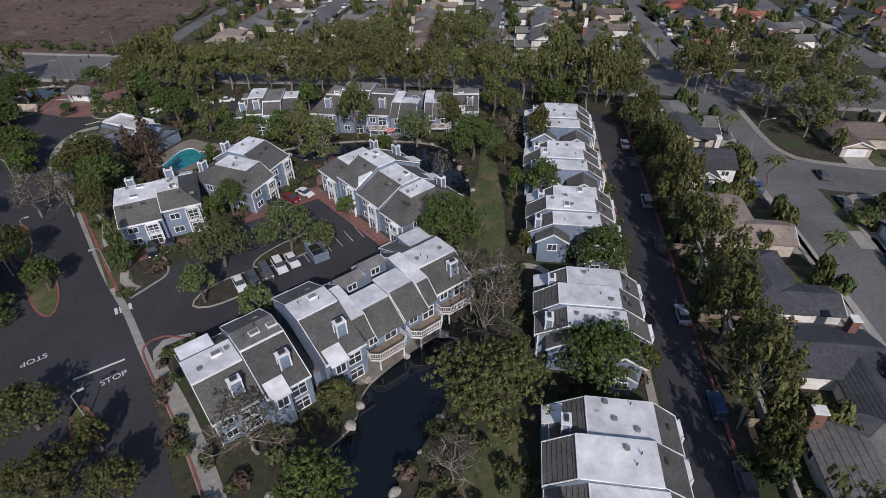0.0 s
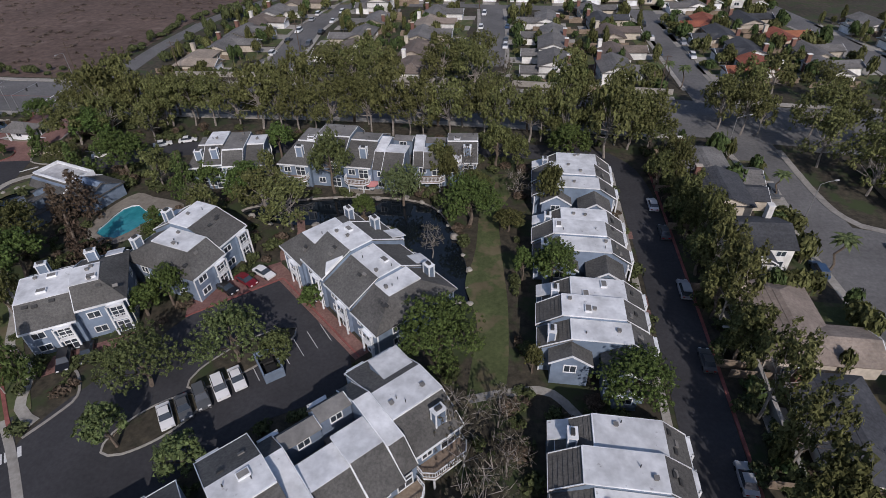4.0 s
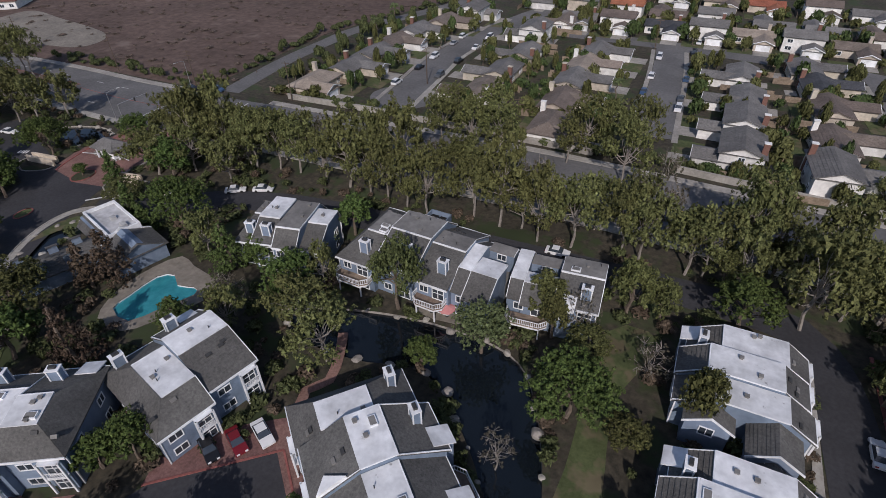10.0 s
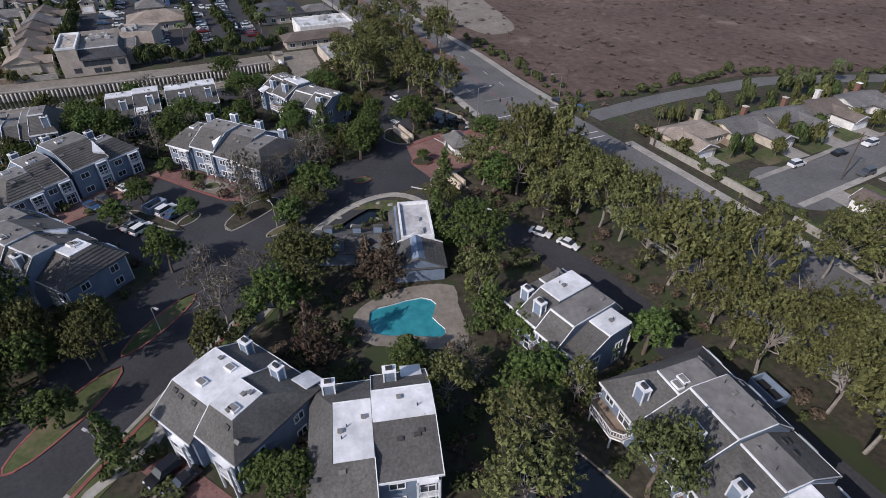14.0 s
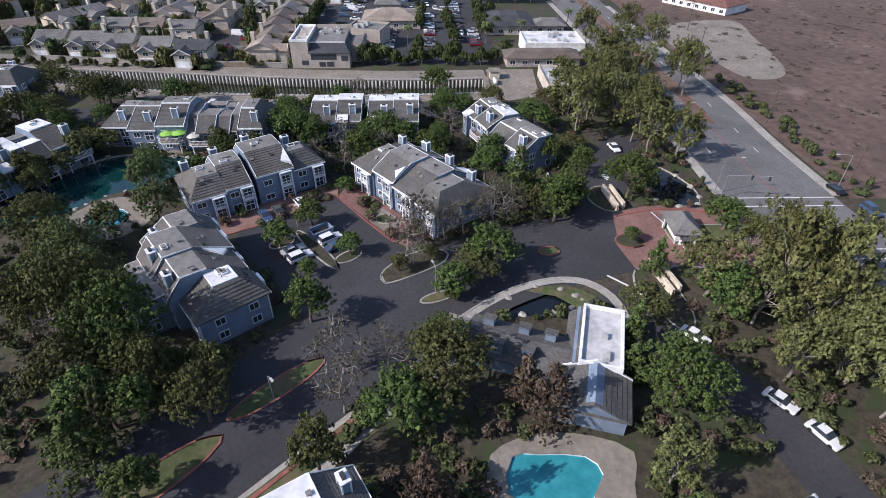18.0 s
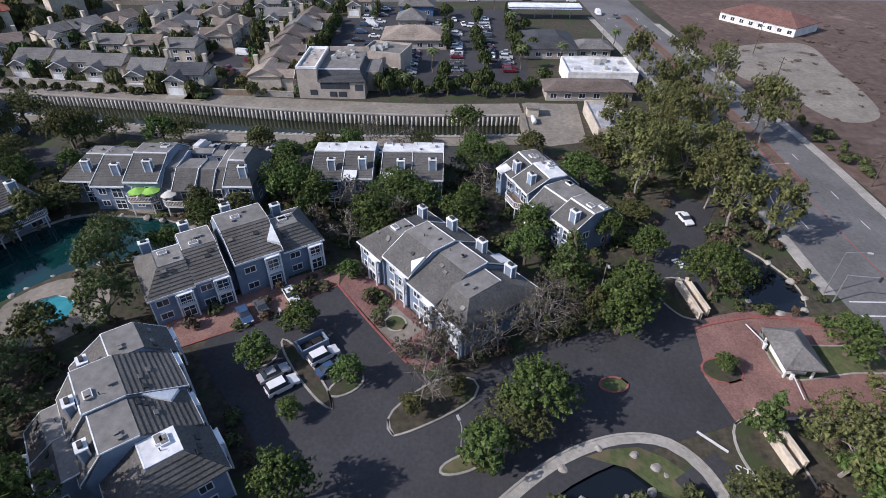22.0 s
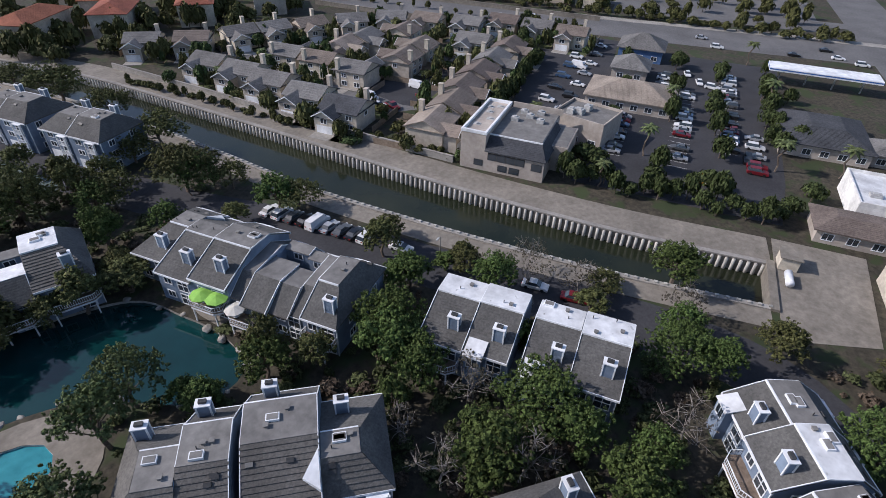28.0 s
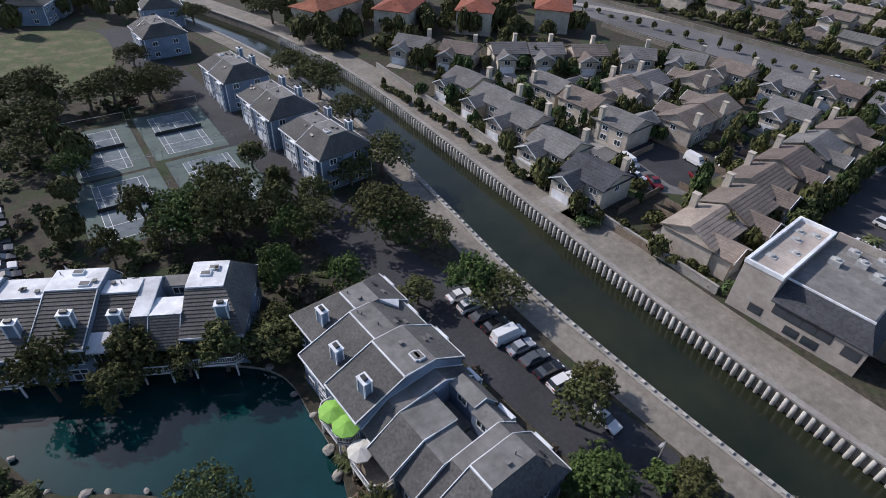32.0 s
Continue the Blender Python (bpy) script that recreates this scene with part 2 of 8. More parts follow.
def setting(name, shape, mat, label="", smooth=False):
    return tagged(part(name, shape, mat, None, label, smooth), kind="structure")


def spline(pts, step=3.0, closed=False):
    """A smooth line through a few points."""
    P = [Vector((*p[:2], 0)) for p in pts]
    n, out = len(P), []
    for i in range(n if closed else n - 1):
        if closed:
            a, b, c, d = P[i - 1], P[i], P[(i + 1) % n], P[(i + 2) % n]
        else:
            a, b, c, d = P[max(i - 1, 0)], P[i], P[i + 1], P[min(i + 2, n - 1)]
        k = max(2, int((c - b).length / step))
        for j in range(k):
            t = j / k
            out.append(0.5 * (2 * b + (c - a) * t + (2 * a - 5 * b + 4 * c - d) * t * t + (3 * b - a - 3 * c + d) * t ** 3))
    if not closed:
        out.append(P[-1])
    return out


def ribbon(pts, left, right, z0, z1, step=3.0, smooth=True):
    """A strip along a line, from left to right of it, as a slab from z0 to z1."""
    line = spline(pts, step) if smooth else [Vector((*p[:2], 0)) for p in pts]
    s, rows = Shape(), []
    for i, p in enumerate(line):
        d = (line[min(i + 1, len(line) - 1)] - line[max(i - 1, 0)]).normalized()
        nrm = Vector((-d.y, d.x, 0))
        rows.append((p + nrm * left, p - nrm * right))
    for (a, b), (c, d) in zip(rows, rows[1:]):
        s.face((*b.xy, z1), (*d.xy, z1), (*c.xy, z1), (*a.xy, z1))
        s.face((*a.xy, z1), (*c.xy, z1), (*c.xy, z0), (*a.xy, z0))
        s.face((*d.xy, z1), (*b.xy, z1), (*b.xy, z0), (*d.xy, z0))
    return s


def area(pts, z0, z1, smooth=True, step=2.5):
    line = spline(pts, step, True) if smooth else [Vector((*p[:2], 0)) for p in pts]
    turn = sum(a.x * b.y - b.x * a.y for a, b in zip(line, line[1:] + line[:1]))
    if turn < 0:
        line.reverse()
    return Shape().prism([p.xy for p in line], z0, z1)


# ---- ground with its basins ----
LAKE_WEST = [(-172, 19), (-173, 30), (-172, 39), (-168, 46), (-161, 45), (-158, 38), (-155, 30), (-150, 25), (-144, 20), (-139, 6), (-136, -6), (-143, -8), (-158, 7)]
LAKE_MID = [(-60, 121), (-50, 126), (-36, 129), (-21, 128), (-14, 120), (-9, 106), (-8, 97), (-12, 99), (-20, 110), (-31, 119), (-42, 117), (-52, 117)]
LAKE_SOUTH = [(-19, 50), (-10, 61), (-6, 57), (-8, 45), (-12, 34), (-16, 20), (-28, 14), (-27, 31), (-20, 42)]
POND_GATE = [(-165, 155), (-155, 160), (-147, 158), (-149, 150), (-160, 150)]
POND_CLUB = [(-120, 115), (-118, 125), (-114, 123), (-113, 112)]
POOL = [(-86.7, 109.4), (-87, 113), (-86.6, 118.8), (-84, 120.5), (-81.2, 118.6), (-78, 119.4), (-76.4, 118), (-78.9, 113.3), (-81.6, 108.3)]
POOL_WEST = [(-141, 29), (-145, 27), (-148, 31), (-146, 35), (-141, 35)]
CANAL_E = [(-214.5, 118), (-212.8, 92), (-212.6, 70), (-213.5, 48), (-215.4, 25), (-219.5, 2), (-223.5, -22), (-227, -50), (-228.5, -80), (-227, -115), (-222, -150), (-208, -210), (-181, -290), (-140, -420)]
CANAL_W = [(-227.4, 119), (-226.3, 92), (-227.5, 66), (-230.2, 39), (-235, 3), (-239.5, -35), (-242.5, -65), (-243, -85), (-241, -120), (-236, -150), (-222, -210), (-195, -290), (-154, -420)]
canal_line_e, canal_line_w = spline(CANAL_E, 4), spline(CANAL_W, 4)
holes = [[p.xy for p in spline(q, 2.0, True)] for q in (LAKE_WEST, LAKE_MID, LAKE_SOUTH, POND_GATE, POND_CLUB, POOL, POOL_WEST)]
holes.append([p.xy for p in canal_line_e] + [p.xy for p in reversed(canal_line_w)])


def inside(p, poly):
    hit = False
    for a, b in zip(poly, poly[1:] + poly[:1]):
        if (a[1] > p[1]) != (b[1] > p[1]) and p[0] < (b[0] - a[0]) * (p[1] - a[1]) / (b[1] - a[1]) + a[0]:
            hit = not hit
    return hit


def build_ground():
    from mathutils.geometry import delaunay_2d_cdt
    pts = [Vector((x, y)) for x, y in ((-2600, -2600), (2600, -2600), (2600, 2600), (-2600, 2600))]
    edges = [(k, (k + 1) % 4) for k in range(4)]
    for h in holes:
        n = len(pts)
        pts += [Vector(p) for p in h]
        edges += [(n + k, n + (k + 1) % len(h)) for k in range(len(h))]
    v, _, f, *_ = delaunay_2d_cdt(pts, edges, [], 0, 1e-4)
    s = Shape()
    s.v = [(p.x, p.y, 0.0) for p in v]
    for tri in f:
        c = sum((v[k] for k in tri), Vector((0, 0))) / 3
        if not any(inside(c, h) for h in holes):
            a, b, d = (v[k] for k in tri)
            s.f.append(tuple(tri) if (b - a).cross(d - a) > 0 else tuple(reversed(tri)))
    setting("ground", s, ground_mat, "dark soil and groundcover between the buildings")


build_ground()


def basin(name, pts, depth, level, wall_mat, fill_mat, label):
    line = spline(pts, 2.0, True)
    s = Shape()
    for a, b in zip(line, line[1:] + line[:1]):
        s.face((*a.xy, 0), (*b.xy, 0), (*b.xy, -depth), (*a.xy, -depth))
    setting("bank", s, wall_mat, "earth bank of the " + name)
    big = [p + (p - sum(line, Vector()) / len(line)).normalized() * 0.05 for p in line]
    s = Shape()
    s.face(*[(p.x, p.y, level) for p in (big if sum(a.x * b.y - b.x * a.y for a, b in zip(big, big[1:] + big[:1])) > 0 else reversed(big))])
    setting("water", s, fill_mat, label)


basin("lake", LAKE_WEST, 1.5, -0.5, rock_mat, water_mat, "teal green lake water beside the condominiums")
basin("lake", LAKE_MID, 1.5, -0.5, rock_mat, dark_water_mat, "dark still lake water between condominiums")
basin("lake", LAKE_SOUTH, 1.5, -0.5, rock_mat, dark_water_mat, "dark still lake water under trees")
basin("pond", POND_GATE, 1.2, -0.4, rock_mat, dark_water_mat, "dark pond by the entrance gate")
basin("pond", POND_CLUB, 1.2, -0.4, rock_mat, dark_water_mat, "small pond beside the clubhouse")
basin("pool", POOL, 1.4, -0.25, trim_mat, pool_mat, "turquoise swimming pool water")
basin("pool", POOL_WEST, 1.4, -0.25, trim_mat, pool_mat, "turquoise swimming pool by the lake")


def canal():
    s = Shape()
    w = [p for p in canal_line_w]
    e = [p for p in canal_line_e]
    s.face(*[(p.x, p.y, -2.6) for p in w], *[(p.x, p.y, -2.6) for p in reversed(e)])
    setting("canal_water", s, canal_water_mat, "murky green canal water")
    for line, flip in ((w, 1), (e, -1)):
        s = Shape()
        for a, b in zip(line, line[1:]):
            s.face((*a.xy, 0.15), (*b.xy, 0.15), (*b.xy, -4), (*a.xy, -4))
        setting("canal_wall", s, sand_mat, "concrete wall of the canal")
    setting("canal_end_wall", Shape().box(-228.4, -213.6, 118, 119.4, -4, 0.5), sand_mat, "concrete end wall of the canal")
    setting("canal_cap", ribbon(CANAL_W, 0.2, 0.9, 0.0, 0.35, 4), concrete_mat, "concrete cap on the canal wall")
    setting("canal_cap", ribbon(CANAL_E, 0.9, 0.2, 0.0, 0.35, 4), concrete_mat, "concrete cap on the canal wall")
    setting("canal_walk", ribbon(CANAL_W, -0.9, 9.4, 0.0, 0.06, 4), sand_mat, "bare sandy concrete canal path")
    setting("canal_walk", ribbon(CANAL_E, 5.5, -0.9, 0.0, 0.06, 4), sand_mat, "bare sandy canal path")


canal()


# ---- roads and paving ----
BLOCKED = []


def oval(x, y, a, b, rot):
    m = pose(x, y, 0, 0, 0, rot)
    return [(m @ Vector((a * math.cos(k * 0.7854), b * math.sin(k * 0.7854), 0))).xy for k in range(8)]


def block_line(pts, half):
    BLOCKED.append(("line", [p.xy for p in spline(pts, 4)], half))


def block_area(pts, smooth=True):
    BLOCKED.append(("area", [p.xy for p in spline(pts, 3, True)] if smooth else [Vector(q) for q in pts], 0))


def is_free(x, y, gap=0.5):
    for kind, pts, half in BLOCKED:
        if kind == "area":
            if inside((x, y), pts):
                return False
        elif any((Vector((x, y)) - q).length < half + gap for q in pts):
            return False
    return True


def road(name, pts, width, mat, label, z=0.03, smooth=True):
    block_line(pts, width / 2)
    return setting(name, ribbon(pts, width / 2, width / 2, -0.02, z, 4, smooth), mat, label)


road("road", [(-700, 170), (-370, 174), (-220, 178.5), (-175, 177.8), (-145, 178.3), (-100, 180.5), (-30, 181.8), (40, 178.5), (110, 172), (500, 150)], 24.5, old_asphalt_mat, "wide weathered asphalt avenue")
road("road", [(-38, 12), (-62, 42), (-84, 66), (-100, 80), (-112, 93), (-124, 108), (-131, 124), (-136, 140)], 21, asphalt_mat, "dark asphalt entrance drive", 0.04)
COURT_A = [(-66, 63), (-58, 52), (-46, 56), (-35, 69), (-24, 80), (-40, 102), (-50, 97), (-58, 82)]
COURT_B = [(-152, 79), (-143, 84.7), (-134, 92), (-126, 99), (-116, 92), (-111, 81), (-121, 72.5), (-136, 60), (-142, 67)]
setting("road", area(COURT_A, -0.02, 0.05), asphalt_mat, "dark asphalt parking court")
setting("road", area(COURT_B, -0.02, 0.05), asphalt_mat, "dark asphalt parking court")
road("road", [(-118, 129.5), (-107.8, 135.8), (-97, 143), (-88.5, 146.8), (-70, 150.5), (-30, 152.6), (8, 153.6), (22, 148), (26, 120), (26.5, 60), (27, 0), (28, -60)], 7.6, asphalt_mat, "narrow asphalt lane behind the condominiums", 0.055)
road("road", [(-140, 134), (-156, 140), (-172, 146), (-182, 152)], 9, asphalt_mat, "narrow asphalt lane under trees", 0.06)
road("road", [(-186, 128), (-198, 116), (-201.5, 95), (-201, 60), (-200.5, 25), (-198, 0), (-197, -60), (-196, -160)], 11.5, asphalt_mat, "narrow asphalt lane along the canal", 0.045)
road("road", [(55, 172), (57, 150), (60, 120), (62, 95), (64, 60), (66, 0), (68, -80)], 13, old_asphalt_mat, "residential asphalt street", 0.045)
road("road", [(60, 122), (75, 119), (120, 116), (300, 112)], 13, old_asphalt_mat, "residential asphalt side street", 0.05)
road("road", [(-86, 203), (-88, 230), (-90, 255), (-87, 280), (-80, 312), (-70, 345)], 11, old_asphalt_mat, "residential asphalt street")
setting("road", area(oval(-86, 213, 10.5, 9.5, 0), -0.02, 0.036), old_asphalt_mat, "round end of the residential street")
road("road", [(-12, 215), (-14, 260), (-17, 298)], 10, old_asphalt_mat, "residential asphalt cul-de-sac")
road("road", [(-60, 298), (-10, 296), (40, 288), (75, 276), (140, 262)], 10, old_asphalt_mat, "residential asphalt cross street", 0.05)
road("road", [(54, 190), (52, 228), (48, 290)], 10, old_asphalt_mat, "residential asphalt street", 0.06)
road("road", [(120, 195), (116, 235), (102, 300)], 11, old_asphalt_mat, "residential asphalt street", 0.06)
road("road", [(-139, 195), (-141.5, 225), (-140.5, 250), (-138, 272), (-121, 316), (-104, 362)], 7, old_asphalt_mat, "asphalt road beside the open field", 0.045)
road("road", [(-396, -500), (-390, -400), (-385, -300), (-381, -200), (-377, -100), (-376, 0), (-382, 95), (-389, 190), (-393, 290), (-396, 400)], 28, old_asphalt_mat, "broad multi-lane boulevard", 0.02)
road("road", [(-284, -52), (-270, -34), (-265, -10), (-264, 12), (-268, 25), (-290, 26), (-315, 22)], 10, old_asphalt_mat, "residential asphalt street")
setting("road", area([(-243, 78), (-243, 122), (-262, 124), (-300, 125), (-352, 128), (-354, 78), (-300, 66), (-268, 74)], -0.02, 0.03, False), asphalt_mat, "dark asphalt shopping car park")
for q in (LAKE_WEST, LAKE_MID, LAKE_SOUTH, POND_GATE, POND_CLUB, POOL, POOL_WEST, COURT_A, COURT_B):
    block_area(q)
block_line(CANAL_E, 5), block_line(CANAL_W, 9), block_line([(-220, 120), (-228, 0), (-235, -80)], 12)
setting("field", area([(-600, 192.5), (-149, 193.5), (-147, 262), (-130, 312), (-112, 352), (-60, 800), (-600, 800)], -0.02, 0.012, False), field_mat, "brown dry scrub field")
setting("field", area([(-293, 200.5), (-303, 236), (-274, 233.7), (-233, 224.3), (-227, 208.4), (-249.7, 203), (-265.8, 195.5)], 0, 0.03), sand_mat, "bare sandy lot beside the avenue")
setting("lawn", area([(-6, 76), (-1, 78), (-1, 95), (-3, 112), (-4, 126), (0, 140), (-8, 139), (-8, 112), (-9, 102), (-6, 92)], 0, 0.05), lawn_mat, "patchy green lawn between condominiums")
setting("lawn", area([(-5, 22), (2, 22), (5, 34), (3, 44), (-3, 42)], 0, 0.05), lawn_mat, "green lawn beside the dark lake")
setting("lawn", area([(-161, -118), (-181, -105), (-190, -156), (-162, -170), (-140, -150)], 0, 0.05), lawn_mat, "open green park lawn")


# ---- kerbs, walks and forecourts ----
def kerbed(name, pts, label, mat, kerb=concrete_mat, z=0.12, closed=True):
    """A planted or paved island with a raised kerb round it."""
    block_area(pts)
    setting(name, area(pts, -0.02, z + 0.02, True, 1.2), mat, label)
    setting("kerb", ribbon([*pts, pts[0], pts[1]] if closed else pts, 0.18, 0.12, -0.02, z + 0.06, 1.2), kerb, "kerb round the planting")


def walkway(pts, width, label="pale concrete footpath", mat=concrete_mat, z=0.1, name="pavement"):
    block_line(pts, width / 2)
    return setting(name, ribbon(pts, width / 2, width / 2, -0.02, z, 2.0), mat, label)


# entrance drive
DRIVE_E = [(-27, 22), (-43, 39.5), (-55, 51), (-65, 61), (-75, 70), (-93, 88), (-104, 99)]
setting("kerb", ribbon(DRIVE_E, 0.9, 0.3, -0.02, 0.07, 2), concrete_mat, "pale concrete gutter along the drive")
setting("kerb", ribbon([(-27, 21), (-43, 38.5), (-54, 49), (-57, 53), (-55, 55.5), (-49, 55.5)], 0.05, 0.25, -0.02, 0.16, 1.5), red_kerb_mat, "red painted kerb along the drive")
walkway([(-25, 21), (-41, 39), (-52.5, 50), (-54, 54), (-50, 56)], 1.7)
setting("kerb", ribbon([(-69, 64.5), (-75, 70.3), (-93, 88.3), (-106, 101), (-110, 105)], 0.1, 0.45, -0.02, 0.16, 1.5), red_kerb_mat, "red painted kerb along the drive")
setting("lawn", ribbon([(-70, 66.5), (-76, 73), (-93, 90.5), (-106, 103)], 1.8, 2.4, 0, 0.08, 2), lawn_mat, "grass verge beside the drive")
walkway([(-66, 66), (-70, 68), (-74, 75), (-80, 78), (-86, 86), (-93, 92), (-104, 104)], 1.5, z=0.12)
setting("lawn", area([(-74, 77), (-80, 81), (-86, 90), (-80, 92), (-76, 84), (-71, 78)], 0, 0.07), lawn_mat, "green lawn beside the footpath")
setting("kerb", ribbon([(-66, 63.5), (-64, 67.5), (-63, 71), (-66, 75), (-70, 76.5)], 0.2, 0.2, -0.02, 0.15, 1), concrete_mat, "pale kerb at the parking court")
kerbed("traffic_island", oval(-84, 64.5, 9.5, 2.4, 135), "grassed traffic island with red kerb", lawn_mat, red_kerb_mat)
kerbed("traffic_island", oval(-57, 38, 4.2, 1.6, 135), "grassed traffic island with red kerb", lawn_mat, red_kerb_mat)
kerbed("traffic_island", oval(-98.5, 77, 8, 1.8, 133), "grassed traffic island with red kerb", lawn_mat, red_kerb_mat)
kerbed("traffic_island", oval(-117.7, 100.5, 3.4, 1.2, 112), "small grassed traffic island", lawn_mat)
kerbed("traffic_island", oval(-130.6, 122.2, 2.1, 1.4, 95), "small round grassed island", lawn_mat, red_kerb_mat)
kerbed("traffic_island", oval(-49, 68, 7, 3.0, 48), "planted parking island", ground_mat)
kerbed("traffic_island", oval(-41.5, 81, 9, 3.0, 48), "planted parking island", ground_mat)
kerbed("traffic_island", oval(-132, 77.2, 8.2, 1.3, 38), "planted parking island", ground_mat)
kerbed("traffic_island", oval(-134.3, 70, 2.6, 1.6, 128), "planted parking island", ground_mat)
kerbed("traffic_island", oval(-129.6, 83.6, 2.8, 1.5, 128), "planted parking island", ground_mat)
kerbed("traffic_island", [(-121.5, 91.2), (-124, 90.2), (-127, 92), (-131, 97), (-131, 102), (-128, 102), (-124.5, 97.5)], "planted corner island with grass", ground_mat)
# path round the clubhouse pond
CLUB_PATH = [(-104, 97), (-112, 104.5), (-118.5, 113), (-121.5, 121), (-121, 127), (-117, 130.5), (-111, 131.5), (-104, 131)]
walkway(CLUB_PATH, 1.3, "pale footpath curving round the clubhouse")
setting("kerb", ribbon(CLUB_PATH, 0.95, -0.65, -0.02, 0.17, 1.5), concrete_mat, "pale kerb round the clubhouse")
setting("lawn", area([(-119, 116), (-120.5, 123), (-117, 128), (-113, 128.5), (-114.5, 124), (-117.5, 121)], 0, 0.05), lawn_mat, "grass beside the clubhouse pond")
# brick forecourts
setting("pavement", area([(-55.5, 88.5), (-42.5, 100), (-44.5, 104.5), (-50, 100.5), (-57, 92.5)], -0.02, 0.075, False), brick_mat, "red brick forecourt")
setting("pavement", ribbon([(-44.5, 103.5), (-22.5, 84)], 0.5, 2.2, -0.02, 0.085, 4, False), brick_mat, "red brick forecourt strip")
setting("kerb", ribbon([(-55.5, 88.3), (-42.3, 99.8)], 0.15, 0.15, -0.02, 0.16, 3, False), red_kerb_mat, "red painted kerb")
setting("kerb", ribbon([(-42.3, 99.8), (-23.5, 83)], 0.15, 0.15, -0.02, 0.17, 3, False), red_kerb_mat, "red painted kerb")
setting("pavement", area([(-71, 73.5), (-64, 79), (-62, 84), (-72, 77.5)], -0.02, 0.075, False), brick_mat, "red brick forecourt")
walkway([(-44, 105), (-45.5, 109), (-43.5, 112), (-45, 117), (-47, 121)], 1.6, "red brick garden path", brick_mat)
setting("pavement", area([(-159, 81), (-136, 99.5), (-132.5, 95), (-134.2, 92.2), (-151.8, 78.8)], -0.02, 0.08, False), brick_mat, "red brick forecourt")
setting("kerb", ribbon([(-151.6, 78.7), (-142.6, 85.2), (-134, 92)], 0.15, 0.15, -0.02, 0.16, 3, False), red_kerb_mat, "red painted kerb")
setting("pavement", area([(-158, 78), (-151.8, 78.8), (-148, 73.8), (-142, 66.8), (-136.5, 57), (-141, 51), (-149.5, 63)], -0.02, 0.09, False), brick_mat, "red brick strip in front of garages")
setting("pavement", area([(-146.6, 89), (-144.3, 85), (-140.5, 87.5), (-137.6, 90.5), (-141, 94)], 0, 0.1, False), sand_mat, "pale concrete landing before the entrance")
kerbed("traffic_island", oval(-142.4, 89.6, 1.9, 1.7, 40), "clipped grass bed in pale paving", lawn_mat)
setting("kerb", ribbon([(-151.8, 78.8), (-148, 73.8), (-142, 66.8), (-136.5, 57)], 0.15, 0.15, -0.02, 0.16, 3, False), red_kerb_mat, "red painted kerb")
setting("pavement", ribbon([(22, 30), (21.2, 60), (20.8, 110), (20.5, 145)], 0.3, 0.9, -0.02, 0.14, 4), concrete_mat, "concrete kerb strip along the lane")
for y in (44, 49, 71, 97.5, 101, 120):
    setting("pavement", Shape().box(18.5, 22.5, y - 1.2, y + 1.2, 0, 0.1), brick_mat, "red brick landing by the lane")
setting("kerb", ribbon([(30.7, 10), (30.6, 60), (30.2, 110), (29.5, 150)], 0.15, 0.35, -0.02, 0.15, 4), red_kerb_mat, "red painted kerb along the lane")
walkway([(-6, 77), (0, 79), (6, 79.5), (12, 72.5)], 1.4)
# pool terraces
DECK = [(-90, 113), (-89.5, 120.4), (-87, 125.3), (-82.5, 124), (-75.7, 122.6), (-73, 120.5), (-74.1, 116.5), (-77.6, 110), (-80.6, 106.2), (-87, 106.6)]


def terrace(outer, inner, name, label):
    from mathutils.geometry import delaunay_2d_cdt
    a, b = [p.xy for p in spline(outer, 2, True)], [p.xy for p in spline(inner, 2, True)]
    pts = [Vector(p) for p in a + b]
    edges = [(k, (k + 1) % len(a)) for k in range(len(a))] + [(len(a) + k, len(a) + (k + 1) % len(b)) for k in range(len(b))]
    v, _, f, *_ = delaunay_2d_cdt(pts, edges, [], 0, 1e-4)
    s = Shape()
    for tri in f:
        c = sum((v[k] for k in tri), Vector((0, 0))) / 3
        if inside(c, a) and not inside(c, b):
            p, q, r = (v[k] for k in tri)
            s.face(*[(w.x, w.y, 0.08) for w in ((p, q, r) if (q - p).cross(r - p) > 0 else (r, q, p))])
    setting(name, s, sand_mat, label)
    block_area(outer)


terrace(DECK, POOL, "pool_terrace", "pale sandy concrete pool terrace")
terrace([(-138, 27), (-145, 23.5), (-152, 29), (-151, 38), (-143, 41), (-136, 36)], POOL_WEST, "pool_terrace", "pale sandy concrete pool terrace")
# the gate
GATE = [(-142.3, 138), (-143.5, 141), (-145.2, 148.4), (-145, 154), (-143.8, 158), (-144, 162), (-147, 165.6), (-125, 166.6), (-126.2, 158), (-124.7, 149.5), (-125.2, 144.5), (-123, 141.5), (-124.8, 137.3), (-132.5, 136), (-136, 137)]
setting("pavement", area(GATE, -0.02, 0.075, False), brick_mat, "red brick paving of the entrance gate")
block_area(GATE, False)
setting("kerb", ribbon([(-142.3, 138), (-143.5, 141), (-145.2, 148.4), (-145, 154), (-143.8, 158), (-144.2, 162.5), (-146.5, 165.2)], 0.15, 0.3, -0.02, 0.2, 1.5), red_kerb_mat, "red painted kerb of the entrance")
setting("kerb", ribbon([(-125.2, 166), (-126.2, 158), (-124.8, 149.5), (-125.2, 144.5), (-123.2, 141.6)], 0.15, 0.3, -0.02, 0.2, 1.5), concrete_mat, "pale kerb of the entrance")
